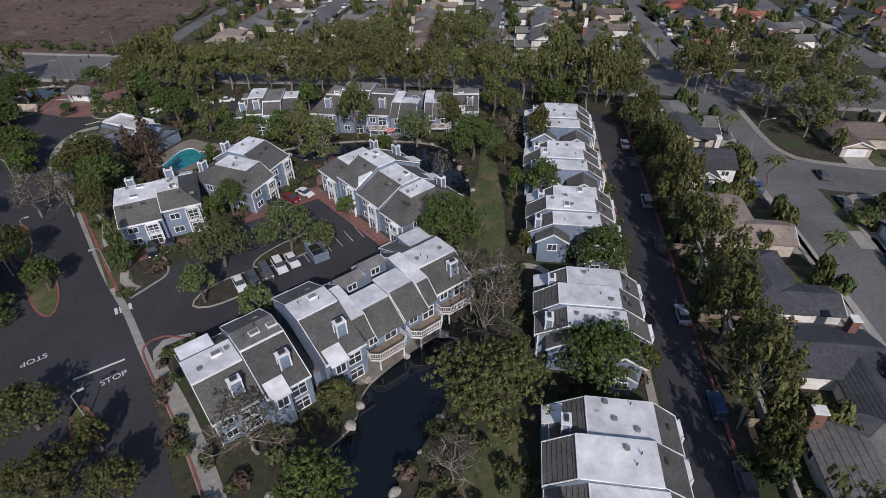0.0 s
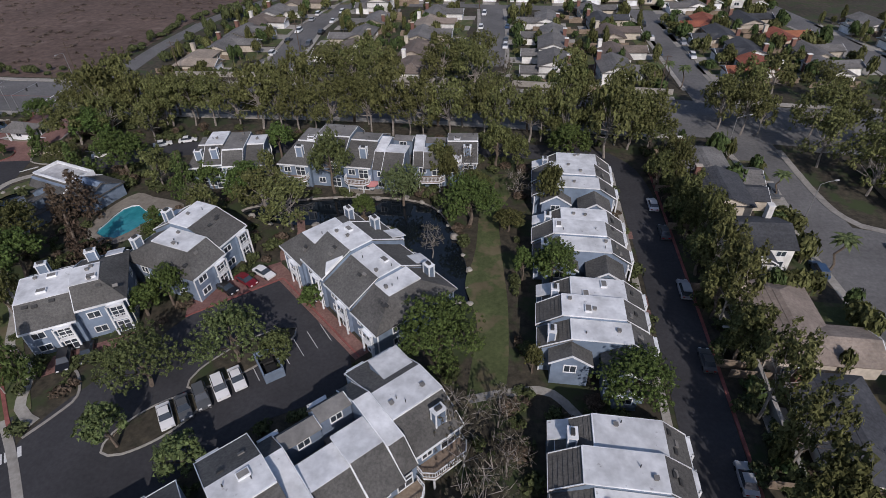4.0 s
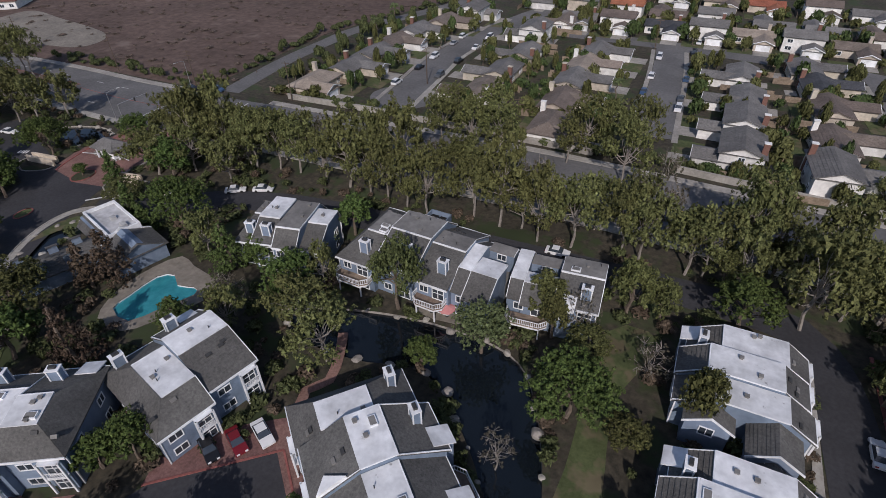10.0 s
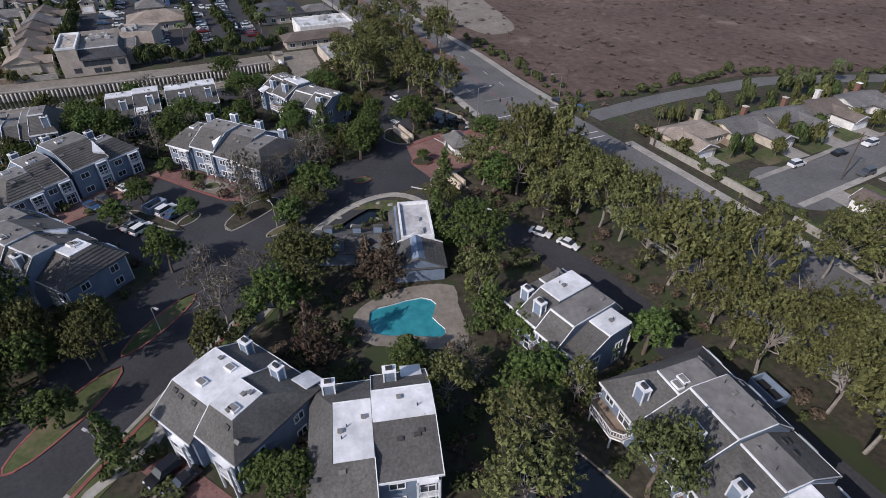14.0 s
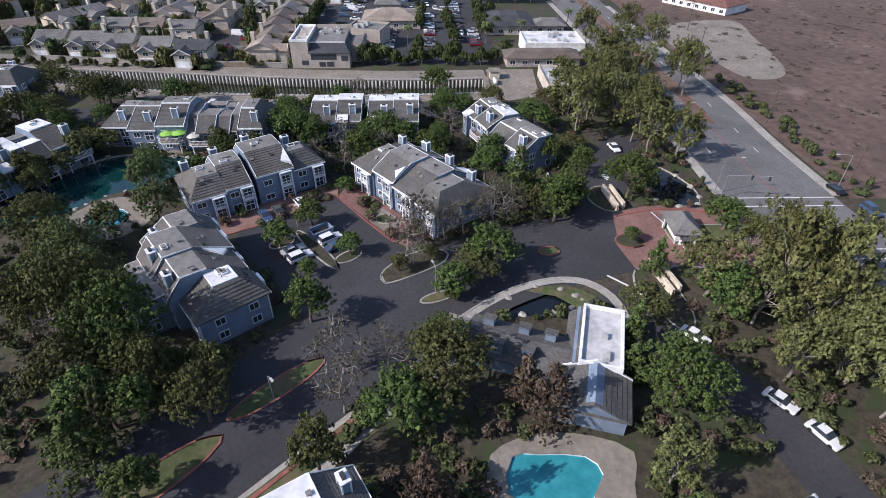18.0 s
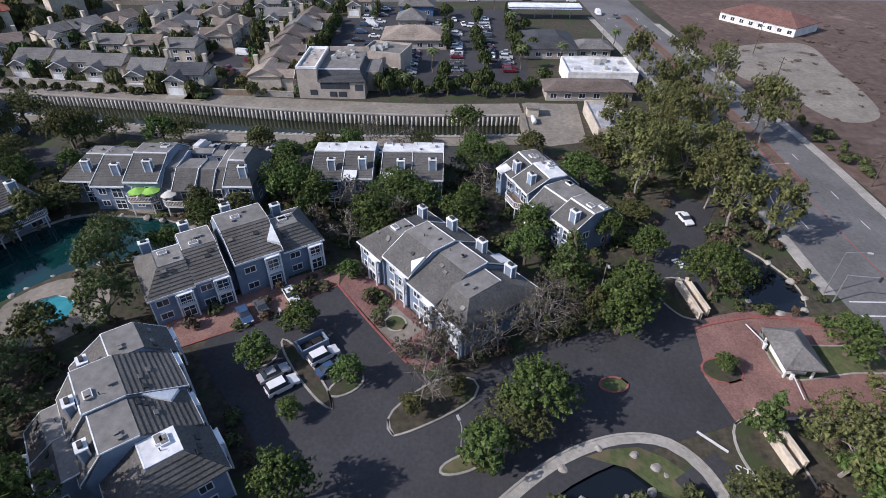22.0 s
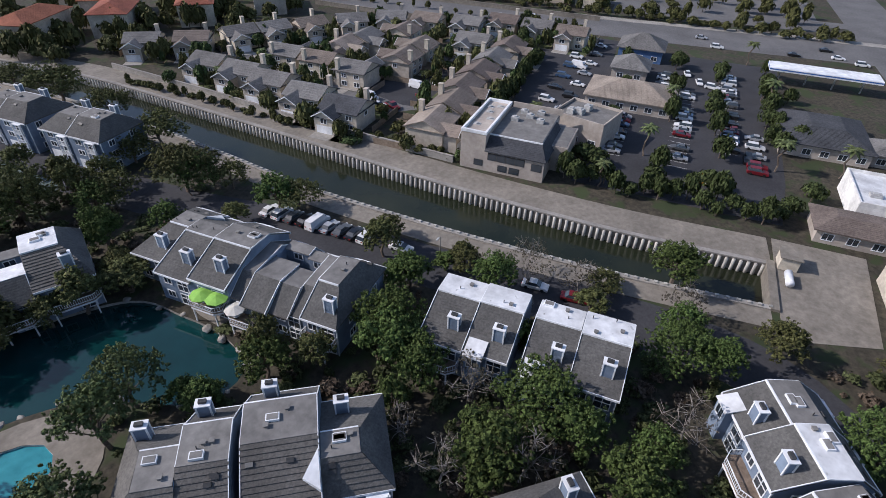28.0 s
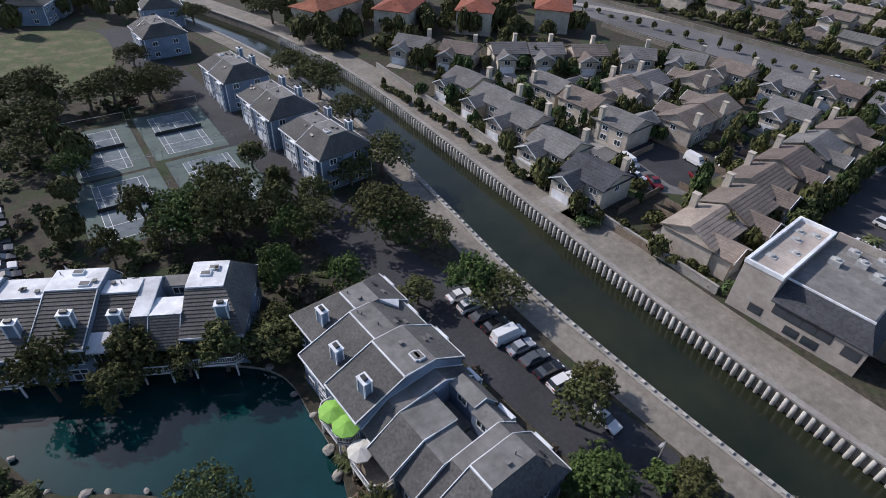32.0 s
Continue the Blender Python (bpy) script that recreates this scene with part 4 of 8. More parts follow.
def condo(x, y, rot, start, units, label, eave=6.0, rise=2.9, tile=(False, False), storeys=2, garages=False, group="condominiums round the lake"):
    """A row of units under stepped roofs. Each unit: width, front eave, flat from and to, rear eave (all across the row), height added, flat (w white, g grey), features:
    h hip at the outer end, C chimney, B deck at the rear, V white-topped rear bay, D second flat step at the front, T white cheek at the front edge, S or s split roof, G low link."""
    rng = random.Random(int(abs(x) * 3 + abs(y)))
    T = thing("condominium", label, "building", pose(x, y, 0, 0, 0, rot), group)
    mb = pose(x, y, 0, 0, 0, rot)
    total = sum(u[0] for u in units)
    lo, hi = min(u[1] for u in units), max(u[4] for u in units)
    block_area([(mb @ Vector((a, b, 0))).xy for a, b in ((start - 0.6, lo - 0.5), (start + total + 0.6, lo - 0.5), (start + total + 0.6, hi + 1.2), (start - 0.6, hi + 1.2))], False)
    lines = []
    for w, vf, f0, f1, vr, dz, top, feat in units:
        he, hr = eave + dz, eave + rise + dz
        lines.append([(vf, he), (f0, hr), (f1, hr + 0.12), (vr, he)] if "G" not in feat else [(vf, 3.0), (vr, 3.0)])
    fm, rm = (tile_mat if tile[0] else shingle_mat), (tile_mat if tile[1] else shingle_mat)
    u0 = start
    last = len(units) - 1
    for k, (w, vf, f0, f1, vr, dz, top, feat) in enumerate(units):
        u1 = u0 + w
        he, hr = eave + dz, eave + rise + dz
        flat_mat = membrane_mat if top == "w" else grey_membrane_mat
        step = (he - 0.4) / storeys
        if "G" in feat:
            part("link_wall", Shape().box(u0, u1, vf + 1.5, vr - 1.5, 0, 3.0), siding_mat, T)
            part("link_roof", Shape().box(u0 + 0.05, u1 - 0.05, vf + 1.2, vr - 1.2, 3.0, 3.15), grey_membrane_mat, T)
            u0 = u1
            continue
        if "S" in feat or "s" in feat:
            split_unit(T, u0, u1, vf, f0, f1, vr, he, hr, flat_mat, 1 if "S" in feat else -1, rm)
        else:
            i0, i1 = u0 + (0.35 if k == 0 else 0.0), u1 - (0.35 if k == last else 0.0)
            h0 = min(w * 0.42, 3.2) if k == 0 and "h" in feat else 0.0
            h1 = min(w * 0.42, 3.2) if k == last and "h" in feat else 0.0
            prof = [(vf + 0.5, 0), (vr - 0.5, 0), (vr - 0.5, he - 0.1), (f1, hr - 0.16), (f0, hr - 0.16), (vf + 0.5, he - 0.1)]
            s = Shape().profile(prof[::-1], max(i0, u0 + h0), min(i1, u1 - h1))
            for h, ua, ub_ in ((h0, i0, u0 + h0), (h1, u1 - h1, i1)):
                if h:
                    s.box(ua, ub_, vf + 0.5, vr - 0.5, 0, he - 0.1)
            part("wall", s, siding_mat, T)
            ze = he - 0.15
            part("roof_slope", courses((u0, vf, ze), (u1, vf, ze), (u1 - h1, f0, hr), (u0 + h0, f0, hr), tile[0]), fm, T, "grey shingled roof slope")
            part("roof_slope", courses((u1, vr, ze), (u0, vr, ze), (u0 + h0, f1, hr), (u1 - h1, f1, hr), tile[1]), rm, T, "grey shingled roof slope")
            if h0:
                part("hip_slope", courses((u0, vr, ze), (u0, vf, ze), (u0 + h0, f0, hr), (u0 + h0, f1, hr), tile[0]), fm, T, "grey hip slope")
            if h1:
                part("hip_slope", courses((u1, vf, ze), (u1, vr, ze), (u1 - h1, f1, hr), (u1 - h1, f0, hr), tile[0]), fm, T, "grey hip slope")
            e0, e1 = u0 + h0 + 0.08, u1 - h1 - 0.08
            part("flat_roof", Shape().profile([(f0 - 0.08, hr - 0.16), (f0 - 0.08, hr + 0.05), (f1 + 0.08, hr + 0.17), (f1 + 0.08, hr - 0.16)][::-1], e0, e1), flat_mat, T, "white coated flat roof" if top == "w" else "grey coated flat roof")
            part("ridge_trim", Shape().box(e0, e1, f1 + 0.08, f1 + 0.24, hr - 0.12, hr + 0.2), trim_mat, T)
            if "D" in feat:
                za = he + (hr - he) * 0.78
                d0, d1 = (u0 + 0.4, u0 + w * 0.62) if k == 0 else (u0 + w * 0.3, u1 - 0.4)
                vd = vf + (f0 - vf) * 0.28
                dk = part("roof_step", Shape().box(d0, d1, vd + 0.1, f0 + 0.2, he - 0.5, za), siding_mat, T)
                part("step_roof", Shape().box(d0 - 0.12, d1 + 0.12, vd, f0 + 0.2, za, za + 0.14), flat_mat, dk)
            if "T" in feat:
                vt = vf + (f0 - vf) * 0.12
                zt = he + (hr - he) * 0.12
                s = Shape()
                top3 = [(u1 - 0.1, vt, zt + 0.5), (u1 - 1.9, vt + 1.3, zt + 1.0), (u1 - 0.1, f0 - 1.6, zt + (hr - zt) * 0.72 + 0.45)]
                s.face(*top3)
                for a, b in zip(top3, top3[1:] + top3[:1]):
                    s.face(a, (a[0], a[1], a[2] - 0.9), (b[0], b[1], b[2] - 0.9), b)
                part("cheek_wall", s, trim_mat, T, "white capped triangular cheek")
            for ue, other, hip in ((u0, k - 1, h0), (u1, k + 1, h1)):
                if not hip:
                    roof_edge(T, ue + (0.06 if ue == u0 else -0.06), lines[k], lines[other] if 0 <= other <= last else None)
            part("fascia", Shape().box(u0, u1, vf - 0.12, vf, he - 0.42, he - 0.08), trim_mat, T)
            part("fascia", Shape().box(u0, u1, vr, vr + 0.12, he - 0.42, he - 0.08), trim_mat, T)
            # roof gear
            for j in range(rng.randint(2, 4)):
                u, v = rng.uniform(e0 + 0.7, e1 - 0.7), rng.uniform(f0 + 0.5, f1 - 0.5)
                kind = rng.choice(("vent", "vent", "pipe", "pipe", "skylight"))
                if kind == "vent":
                    part("roof_vent", Shape().box(u - 0.22, u + 0.22, v - 0.22, v + 0.22, hr, hr + 0.4).box(u - 0.3, u + 0.3, v - 0.3, v + 0.3, hr + 0.4, hr + 0.46), grey_membrane_mat, T)
                elif kind == "pipe":
                    part("vent_pipe", Shape().tube((u, v, hr), (u, v, hr + 0.6), 0.07, 0.07, 6), dark_metal_mat, T)
                else:
                    sk = part("skylight", Shape().box(u - 0.75, u + 0.75, v - 0.5, v + 0.5, hr, hr + 0.42), trim_mat, T)
                    part("pane", Shape().box(u - 0.62, u + 0.62, v - 0.38, v + 0.38, hr + 0.42, hr + 0.46), grey_membrane_mat, sk)
            ang = math.degrees(math.atan2(rise, f0 - vf))
            for j in range(rng.randint(1, 3)):
                t = rng.uniform(0.5, 0.85)
                u, v = rng.uniform(u0 + 1, u1 - 1), vf + (f0 - vf) * t
                part("slope_vent", Shape().box(-0.4, 0.4, -0.25, 0.25, -0.1, 0.22).turned(pose(u, v, he - 0.15 + (hr - he + 0.15) * t, ang, 0, 0)), rng.choice((grey_membrane_mat, dark_metal_mat, dark_metal_mat)), T)
            # ends
            for end, ue, fc in ((k == 0, i0, 3), (k == last, i1, 1)):
                if end:
                    for fl in range(storeys):
                        for v in (vf + (vr - vf) * 0.25, vf + (vr - vf) * 0.7):
                            window(T, ue, v, fl * step + 0.9, 1.4, 1.2, fc, whole=True)
                    for v in (vf + 0.5, vr - 0.5):
                        part("corner_trim", Shape().box(ue - 0.07, ue + 0.07, v - 0.1, v + 0.1, 0, he - 0.3), trim_mat, T)
        # front openings beside a white recessed bay with two small balconies
        split = "S" in feat or "s" in feat
        for fl in range(storeys):
            z = fl * step + 0.9
            if fl == 0 and garages:
                part("garage_door", Shape().box(u0 + w * 0.12, u0 + w * 0.5, vf + 0.42, vf + 0.5, 0.0, 2.2), trim_mat, T)
                continue
            window(T, u0 + w * 0.28, vf + (0.6 if split else 0.5), z, 1.7, 1.1, 0, whole=fl > 0)
        ub = u0 + w * 0.74
        bay = part("window_bay", Shape().box(ub - 1.25, ub + 1.25, vf - 0.05, vf + 0.55, 0, he - 0.5), siding_mat, T)
        s = Shape()
        for a in (ub - 1.25, ub + 1.25):
            s.box(a - 0.12, a + 0.12, vf - 0.7, vf - 0.45, 0, he - 0.45)
        for fl in range(1, storeys + 1):
            s.box(ub - 1.25, ub + 1.25, vf - 0.68, vf - 0.05, min(fl * step - 0.05, he - 0.6), min(fl * step + 0.12, he - 0.45))
        part("bay_trim", s, trim_mat, bay)
        for fl in range(storeys):
            window(bay, ub, vf - 0.05, fl * step + 0.3, 1.7, min(2.0, step - 0.7), 0, "patio_door", whole=True)
            if fl:
                railing(bay, ub - 1.2, vf - 0.6, ub + 1.2, vf - 0.6, fl * step + 0.12)
        # rear openings
        for fl in range(storeys):
            z = fl * step + 0.25
            window(T, u0 + w * 0.3, vr - (0.6 if split else 0.5), z, 2.0, 2.0, 2, "patio_door", whole=fl == 0)
            window(T, u0 + w * 0.72, vr - (0.6 if split else 0.5), z + 0.7, 1.4, 1.2, 2, whole=True)
        if "B" in feat:
            terrace_deck(T, u0 + 0.4, u1 - 0.4, vr, step + 0.1)
        if "V" in feat:
            bay_window(T, u0 + w * 0.72, vr - 1.8, 2.4, 2.5, 0, he - 0.1)
        if "C" in feat:
            vc = vr - max(1.6, (vr - f1) * 0.4)
            chimney(T, u0 + w * 0.34, vc, he - 1.0, max(hr + 0.35, he + 2.6))
        u0 = u1
    return T


BLUE = "blue-grey clapboard condominium with white trim, "
condo(-27.5, 58.5, 226, -22.7, ((7.7, -8, -0.7, 4, 8.4, 0.0, "w", "CBD"), (6.8, -6, -1, 6.6, 9.8, 0.3, "w", "sB"), (7.3, -5.6, -1, 6.6, 9.4, -0.3, "w", "SB"), (6.6, -7, -1, 3, 10.6, 0.7, "w", "CV"), (2.2, -5, 0, 0, 9, 0, "g", "G"), (6.5, -6.6, -1, 3.1, 10.4, 0.3, "g", "CV"), (7.0, -6.2, -1, 3.7, 9, -0.5, "w", "DC")), BLUE + "white flat roof strips")
condo(-26.5, 98.5, -42, -15, ((7.7, -8, -4.5, 2, 8, -0.4, "w", "hC"), (7.4, -7.6, -1.7, 2.5, 9, 0.9, "w", "CVT"), (8, -7.6, -1.7, 2.4, 8.3, 0.1, "w", "VB"), (7, -7.6, -2.6, 3.3, 8.5, -0.6, "w", "hC")), BLUE + "white flat roof strips")
condo(-61.5, 101.3, 75, -7.4, ((8, -9.8, -6.4, 1.5, 7.1, -0.4, "w", "hC"), (7.6, -8.6, -2.4, 1.9, 7, 0.5, "w", "CV")), BLUE + "white stepped roof", rise=2.7)
condo(-71.5, 86.5, 31, -7.8, ((8.0, -7, -3.0, 3.4, 8.6, -0.4, "w", "C"), (7.6, -6, -3.0, 1.4, 8, 0.6, "w", "hCV")), BLUE + "white stepped roof", rise=2.7)
condo(-67.5, 135, 192, -8.3, ((4, -6, -4.6, 0, 5.4, -0.4, "w", ""), (4.8, -8, -5.6, 3.2, 6.2, 0.1, "g", "B"), (4.2, -8, -5.6, 1.1, 6, 0.5, "w", "C"), (4, -8.3, -5, -1, 5, -0.5, "g", "hC")), BLUE + "pale stepped flat roofs", rise=2.5)
condo(-41, 140.5, 177, -15.4, ((6.9, -6.8, -1.7, 4.8, 8.6, -0.3, "w", "S"), (6.4, -8, -2, 1.8, 9, 0.2, "g", "CB"), (8, -7.5, -3.6, 2.2, 8.5, 1.0, "g", "C"), (7.5, -8, -3, 3.3, 9.5, -0.1, "g", "CBh")), BLUE + "grey roof above lake")
condo(-17.5, 142, 185, -7.3, ((7, -5.5, -2.4, 1.6, 7, 0.2, "g", "CV"), (7.5, -5.2, -2.6, 4.6, 7.6, -0.3, "w", "SB")), BLUE + "pale flat roof strips", rise=2.5)


def gable_wing(T, u0, u1, v0, v1, eave, rise):
    """A lower pitched block at a building's end, with a white bargeboard on its gable."""
    vm = (v0 + v1) / 2
    w = part("gable_wing", Shape().profile([(v0, 0), (v0, eave), (vm, eave + rise - 0.15), (v1, eave), (v1, 0)], u0, u1), siding_mat, T)
    for a, b in ((v0, vm), (v1, vm)):
        e = a - 0.4 if a < b else a + 0.4
        c = ((u0 - 0.4, e, eave - 0.25), (u1, e, eave - 0.25), (u1, b, eave + rise), (u0 - 0.4, b, eave + rise))
        part("roof_slope", courses(*(c if a < b else (c[1], c[0], c[3], c[2]))), shingle_mat, w)
    part("bargeboard", Shape().profile([(v0 - 0.45, eave - 0.5), (v0 - 0.45, eave - 0.2), (vm, eave + rise + 0.08), (v1 + 0.45, eave - 0.2), (v1 + 0.45, eave - 0.5), (vm, eave + rise - 0.25)], u0 - 0.5, u0 - 0.38), trim_mat, w)
    window(w, u0, vm, eave - 2.2, 1.6, 1.3, 3, whole=True)


for y, n, dx in ((132.5, 15, 10.6), (111, 13.5, 10.8), (90.5, 14, 11.6), (64.5, 14, 13), (37, 17, 14)):
    T = condo(dx, y, 90, -n / 2, ((n * 0.3, -8.6, -5.0, 3.4, 8.2, -0.2, "w", "C"), (n * 0.34, -8.0, -4.4, 4.6, 8.4, 0.3, "w", ""), (n * 0.36, -8.4, -5.2, 3.0, 7.4, -0.4, "w", "CV")), BLUE + "white flat roof", eave=5.3, rise=2.2, tile=(False, True), group="condominiums along the lane")
    gable_wing(T, -n / 2 - 4.2, -n / 2 + 0.5, -6.8, -1.2, 4.9, 1.7)
    gable_wing(T, -n / 2 - 2.0, -n / 2 + 0.5, 0.8, 6.2, 5.0, 1.6)
    gable_wing(T, -n / 2 - 5.6, -n / 2 - 3.0, -5.6, -2.4, 3.6, 1.1)
condo(-154.2, 60.3, 124, -15, ((7.3, -6.5, -3.0, 1.5, 7, -0.5, "g", "hC"), (5.4, -6.7, -1.3, 3.6, 8, 0.1, "g", "C"), (1.1, -5.4, 0, 0, 7.6, 0, "g", "G"), (8.3, -6.5, -0.4, 4.7, 8.6, 0.9, "g", "CT"), (7.6, -5.8, -2.8, 0.2, 7, -0.3, "g", "hC")), BLUE + "grey tiled roof", eave=6.2, rise=3.1, tile=(True, False))
condo(-151.1, 97.4, 40, -15, ((7.6, -8, -3.5, 0, 8, -0.3, "g", "hC"), (7.6, -7.6, -2.6, 1.9, 8, 0.7, "g", "CT"), (7.2, -8, -1.4, 2.7, 8, 0.1, "g", "CV"), (7, -7.9, -4.6, 1.8, 8.2, -0.6, "g", "hC")), BLUE + "grey shingled roof, brick forecourt")
condo(-182, 117, 202, -7, ((7, -5.6, -2.4, 1.4, 6.4, 0.4, "w", "CB"), (7, -6.4, -2.8, 1.2, 6, -0.3, "g", "CV")), BLUE + "pale roof under trees", rise=2.6)
condo(-169, 122.5, 212, -6.7, ((6.5, -5.6, -2.4, 1.6, 6.4, 0.2, "g", "C"), (7, -6.4, -3.4, 2.2, 6, -0.5, "g", "B")), BLUE + "pale roof under trees", rise=2.6)
condo(-185.5, 82.5, -90, -14.2, ((6.8, -6.6, -5.0, -0.6, 6.6, 0.2, "w", "C"), (6.6, -6.4, -5.2, -1.4, 6.6, -0.2, "w", "CV"), (1.5, -5, 0, 0, 6, 0, "g", "G"), (6.6, -6.6, -5.0, -0.8, 6.6, 0.3, "w", "CV"), (6.8, -6.4, -5.2, -1.2, 6.6, -0.2, "w", "CB")), BLUE + "white roofs beside lane", rise=2.8)
condo(-183.8, 38.5, -90, -19, ((6.2, -7, -3.5, 2.8, 8.5, 0.1, "g", "hCB"), (5.8, -7, -3.6, 3.4, 8.4, -0.7, "g", "s"), (7, -7.5, -2.5, 4.6, 9, -0.4, "g", "SB"), (7.3, -7.7, -2.7, 1.8, 9, 1.1, "g", "CB"), (7.2, -8, -2.4, 0.8, 9, 0.0, "g", "CT"), (7.8, -9, -4, -0.4, 6.4, -0.4, "g", "hC")), BLUE + "grey roofs above lake")
condo(-150, -4, -31.5, -28.3, ((8.5, -8, -5.6, 0, 7, 0.4, "w", "hCB"), (6.5, -7, -3.6, 4, 7.4, -0.3, "w", "SB"), (5, -7, -3.2, -0.5, 7, -0.2, "w", "CV"), (7, -7.5, -5.0, -0.7, 8, 0.7, "w", "CT"), (7, -7, -4.6, -0.5, 8, -0.3, "w", "CB"), (7, -7, -4.6, -0.5, 8, 0.4, "w", "hC")), BLUE + "white roofs above lake", tile=(False, True))
condo(-120.4, 60.4, 219, -14, ((7, -5.7, -2.2, 1.6, 6.4, -0.6, "w", "h"), (6.4, -5.2, 1.0, 5, 8, 0.3, "g", "CT"), (8, -5.6, 0.8, 5.4, 8, 0.7, "g", "C"), (6, -6.5, -2.9, 1, 6, -0.3, "g", "C")), BLUE + "ribbed tile and pale roofs", eave=6.4, rise=3.0, tile=(True, True))
condo(-116.1, 53.6, 39, -6, ((6, -4.5, -2, 1.6, 3, -1.4, "g", ""), (6.5, -4.5, -1.4, 1.6, 3.6, -1.0, "g", "")), BLUE + "pale grey flat roof", rise=2.0)
for k, y in enumerate((-77, -50.5, -27.5)):
    condo(-208, y, 91, -10, ((10, -6, -2, 2, 7, -0.3, "g", "hC"), (10, -7, -2.4, 1.6, 6, 0.4, "g", "hC")), BLUE + "grey hipped roof, three storeys", eave=7.6, rise=2.8, storeys=3, garages=True, group="condominiums along the canal")
for x, y, rot in ((-203, -128, 91), (-178, -185, 60), (-214, -160, 80)):
    condo(x, y, rot, -10, ((10, -6.2, -2, 2.4, 7.8, -0.3, "g", "h"), (10, -7.5, -3, 1.2, 6.5, 0.6, "g", "h")), BLUE + "far grey roof", eave=6.3, rise=2.8, group="condominiums along the canal")


# ---- trees ----
def limb(s, a, b, r0, r1, rng, bends=3):
    a, b = Vector(a), Vector(b)
    prev, pr = a, r0
    for i in range(1, bends + 1):
        t = i / bends
        p = a.lerp(b, t)
        if i < bends:
            p += Vector((rng.uniform(-1, 1), rng.uniform(-1, 1), rng.uniform(-0.4, 0.4))) * (b - a).length * 0.07
        r = r0 + (r1 - r0) * t
        s.tube(prev, p, pr, r, 5)
        prev, pr = p, r


def spray(verts, faces, rng, c, n, size, droop=0.0):
    """One leaf spray: a pointed blade near c, facing about n."""
    nn = (Vector(n) + Vector((rng.gauss(0, 0.36), rng.gauss(0, 0.36), rng.gauss(0, 0.36)))).normalized()
    q = nn.to_track_quat("Z", "Y")
    a = rng.uniform(0, 6.28)
    L, W = size * rng.uniform(0.75, 1.35), size * rng.uniform(0.55, 0.95)
    k = len(verts)
    ca, sa = math.cos(a), math.sin(a)
    for x, y, z in ((-L, 0, -droop * L), (0.7 * L, -W, 0), (0.7 * L, W, 0)):
        verts.append(tuple(q @ Vector((x * ca - y * sa, x * sa + y * ca, z)) + c))
    faces.append((k, k + 1, k + 2))


def crown_of(kind, rng):
    """Lobes of a unit tree (height 1, crown radius 1): centre, radii."""
    lobes = []
    if kind in ("ficus", "oak", "pine"):
        n = {"ficus": 19, "oak": 17, "pine": 17}[kind]
        for i in range(n):
            a = i * 2.4 + rng.uniform(-0.4, 0.4)
            rr = 0.66 * math.sqrt((i + 0.3) / n)
            z = 0.78 - 0.32 * (rr / 0.66) ** 2 + rng.uniform(-0.08, 0.08)
            lobes.append((Vector((rr * math.cos(a), rr * math.sin(a), z)), rng.uniform(0.22, 0.4), rng.uniform(0.1, 0.17)))
    elif kind in ("gum", "bare"):
        n = 20 if kind == "gum" else 15
        for i in range(n):
            a = i * 2.4 + rng.uniform(-0.6, 0.6)
            rr = 0.8 * math.sqrt((i + 0.2) / n)
            z = 0.86 - 0.42 * rr ** 2 + rng.uniform(-0.28, 0.08)
            lobes.append((Vector((rr * math.cos(a), rr * math.sin(a), z)), rng.uniform(0.24, 0.4), rng.uniform(0.09, 0.16)))
    elif kind in ("redwood", "cypress"):
        for i in range(16):
            t = i / 16
            a = i * 2.4
            rr = 0.55 * (1 - t) ** 0.8
            lobes.append((Vector((rr * math.cos(a), rr * math.sin(a), 0.14 + 0.8 * t)), 0.16 + 0.36 * (1 - t), 0.09))
    elif kind == "willow":
        for i in range(12):
            a = i * 2.4
            rr = 0.6 * math.sqrt((i + 0.3) / 12)
            lobes.append((Vector((rr * math.cos(a), rr * math.sin(a), 0.66 - 0.25 * rr)), 0.36, 0.27))
    return lobes


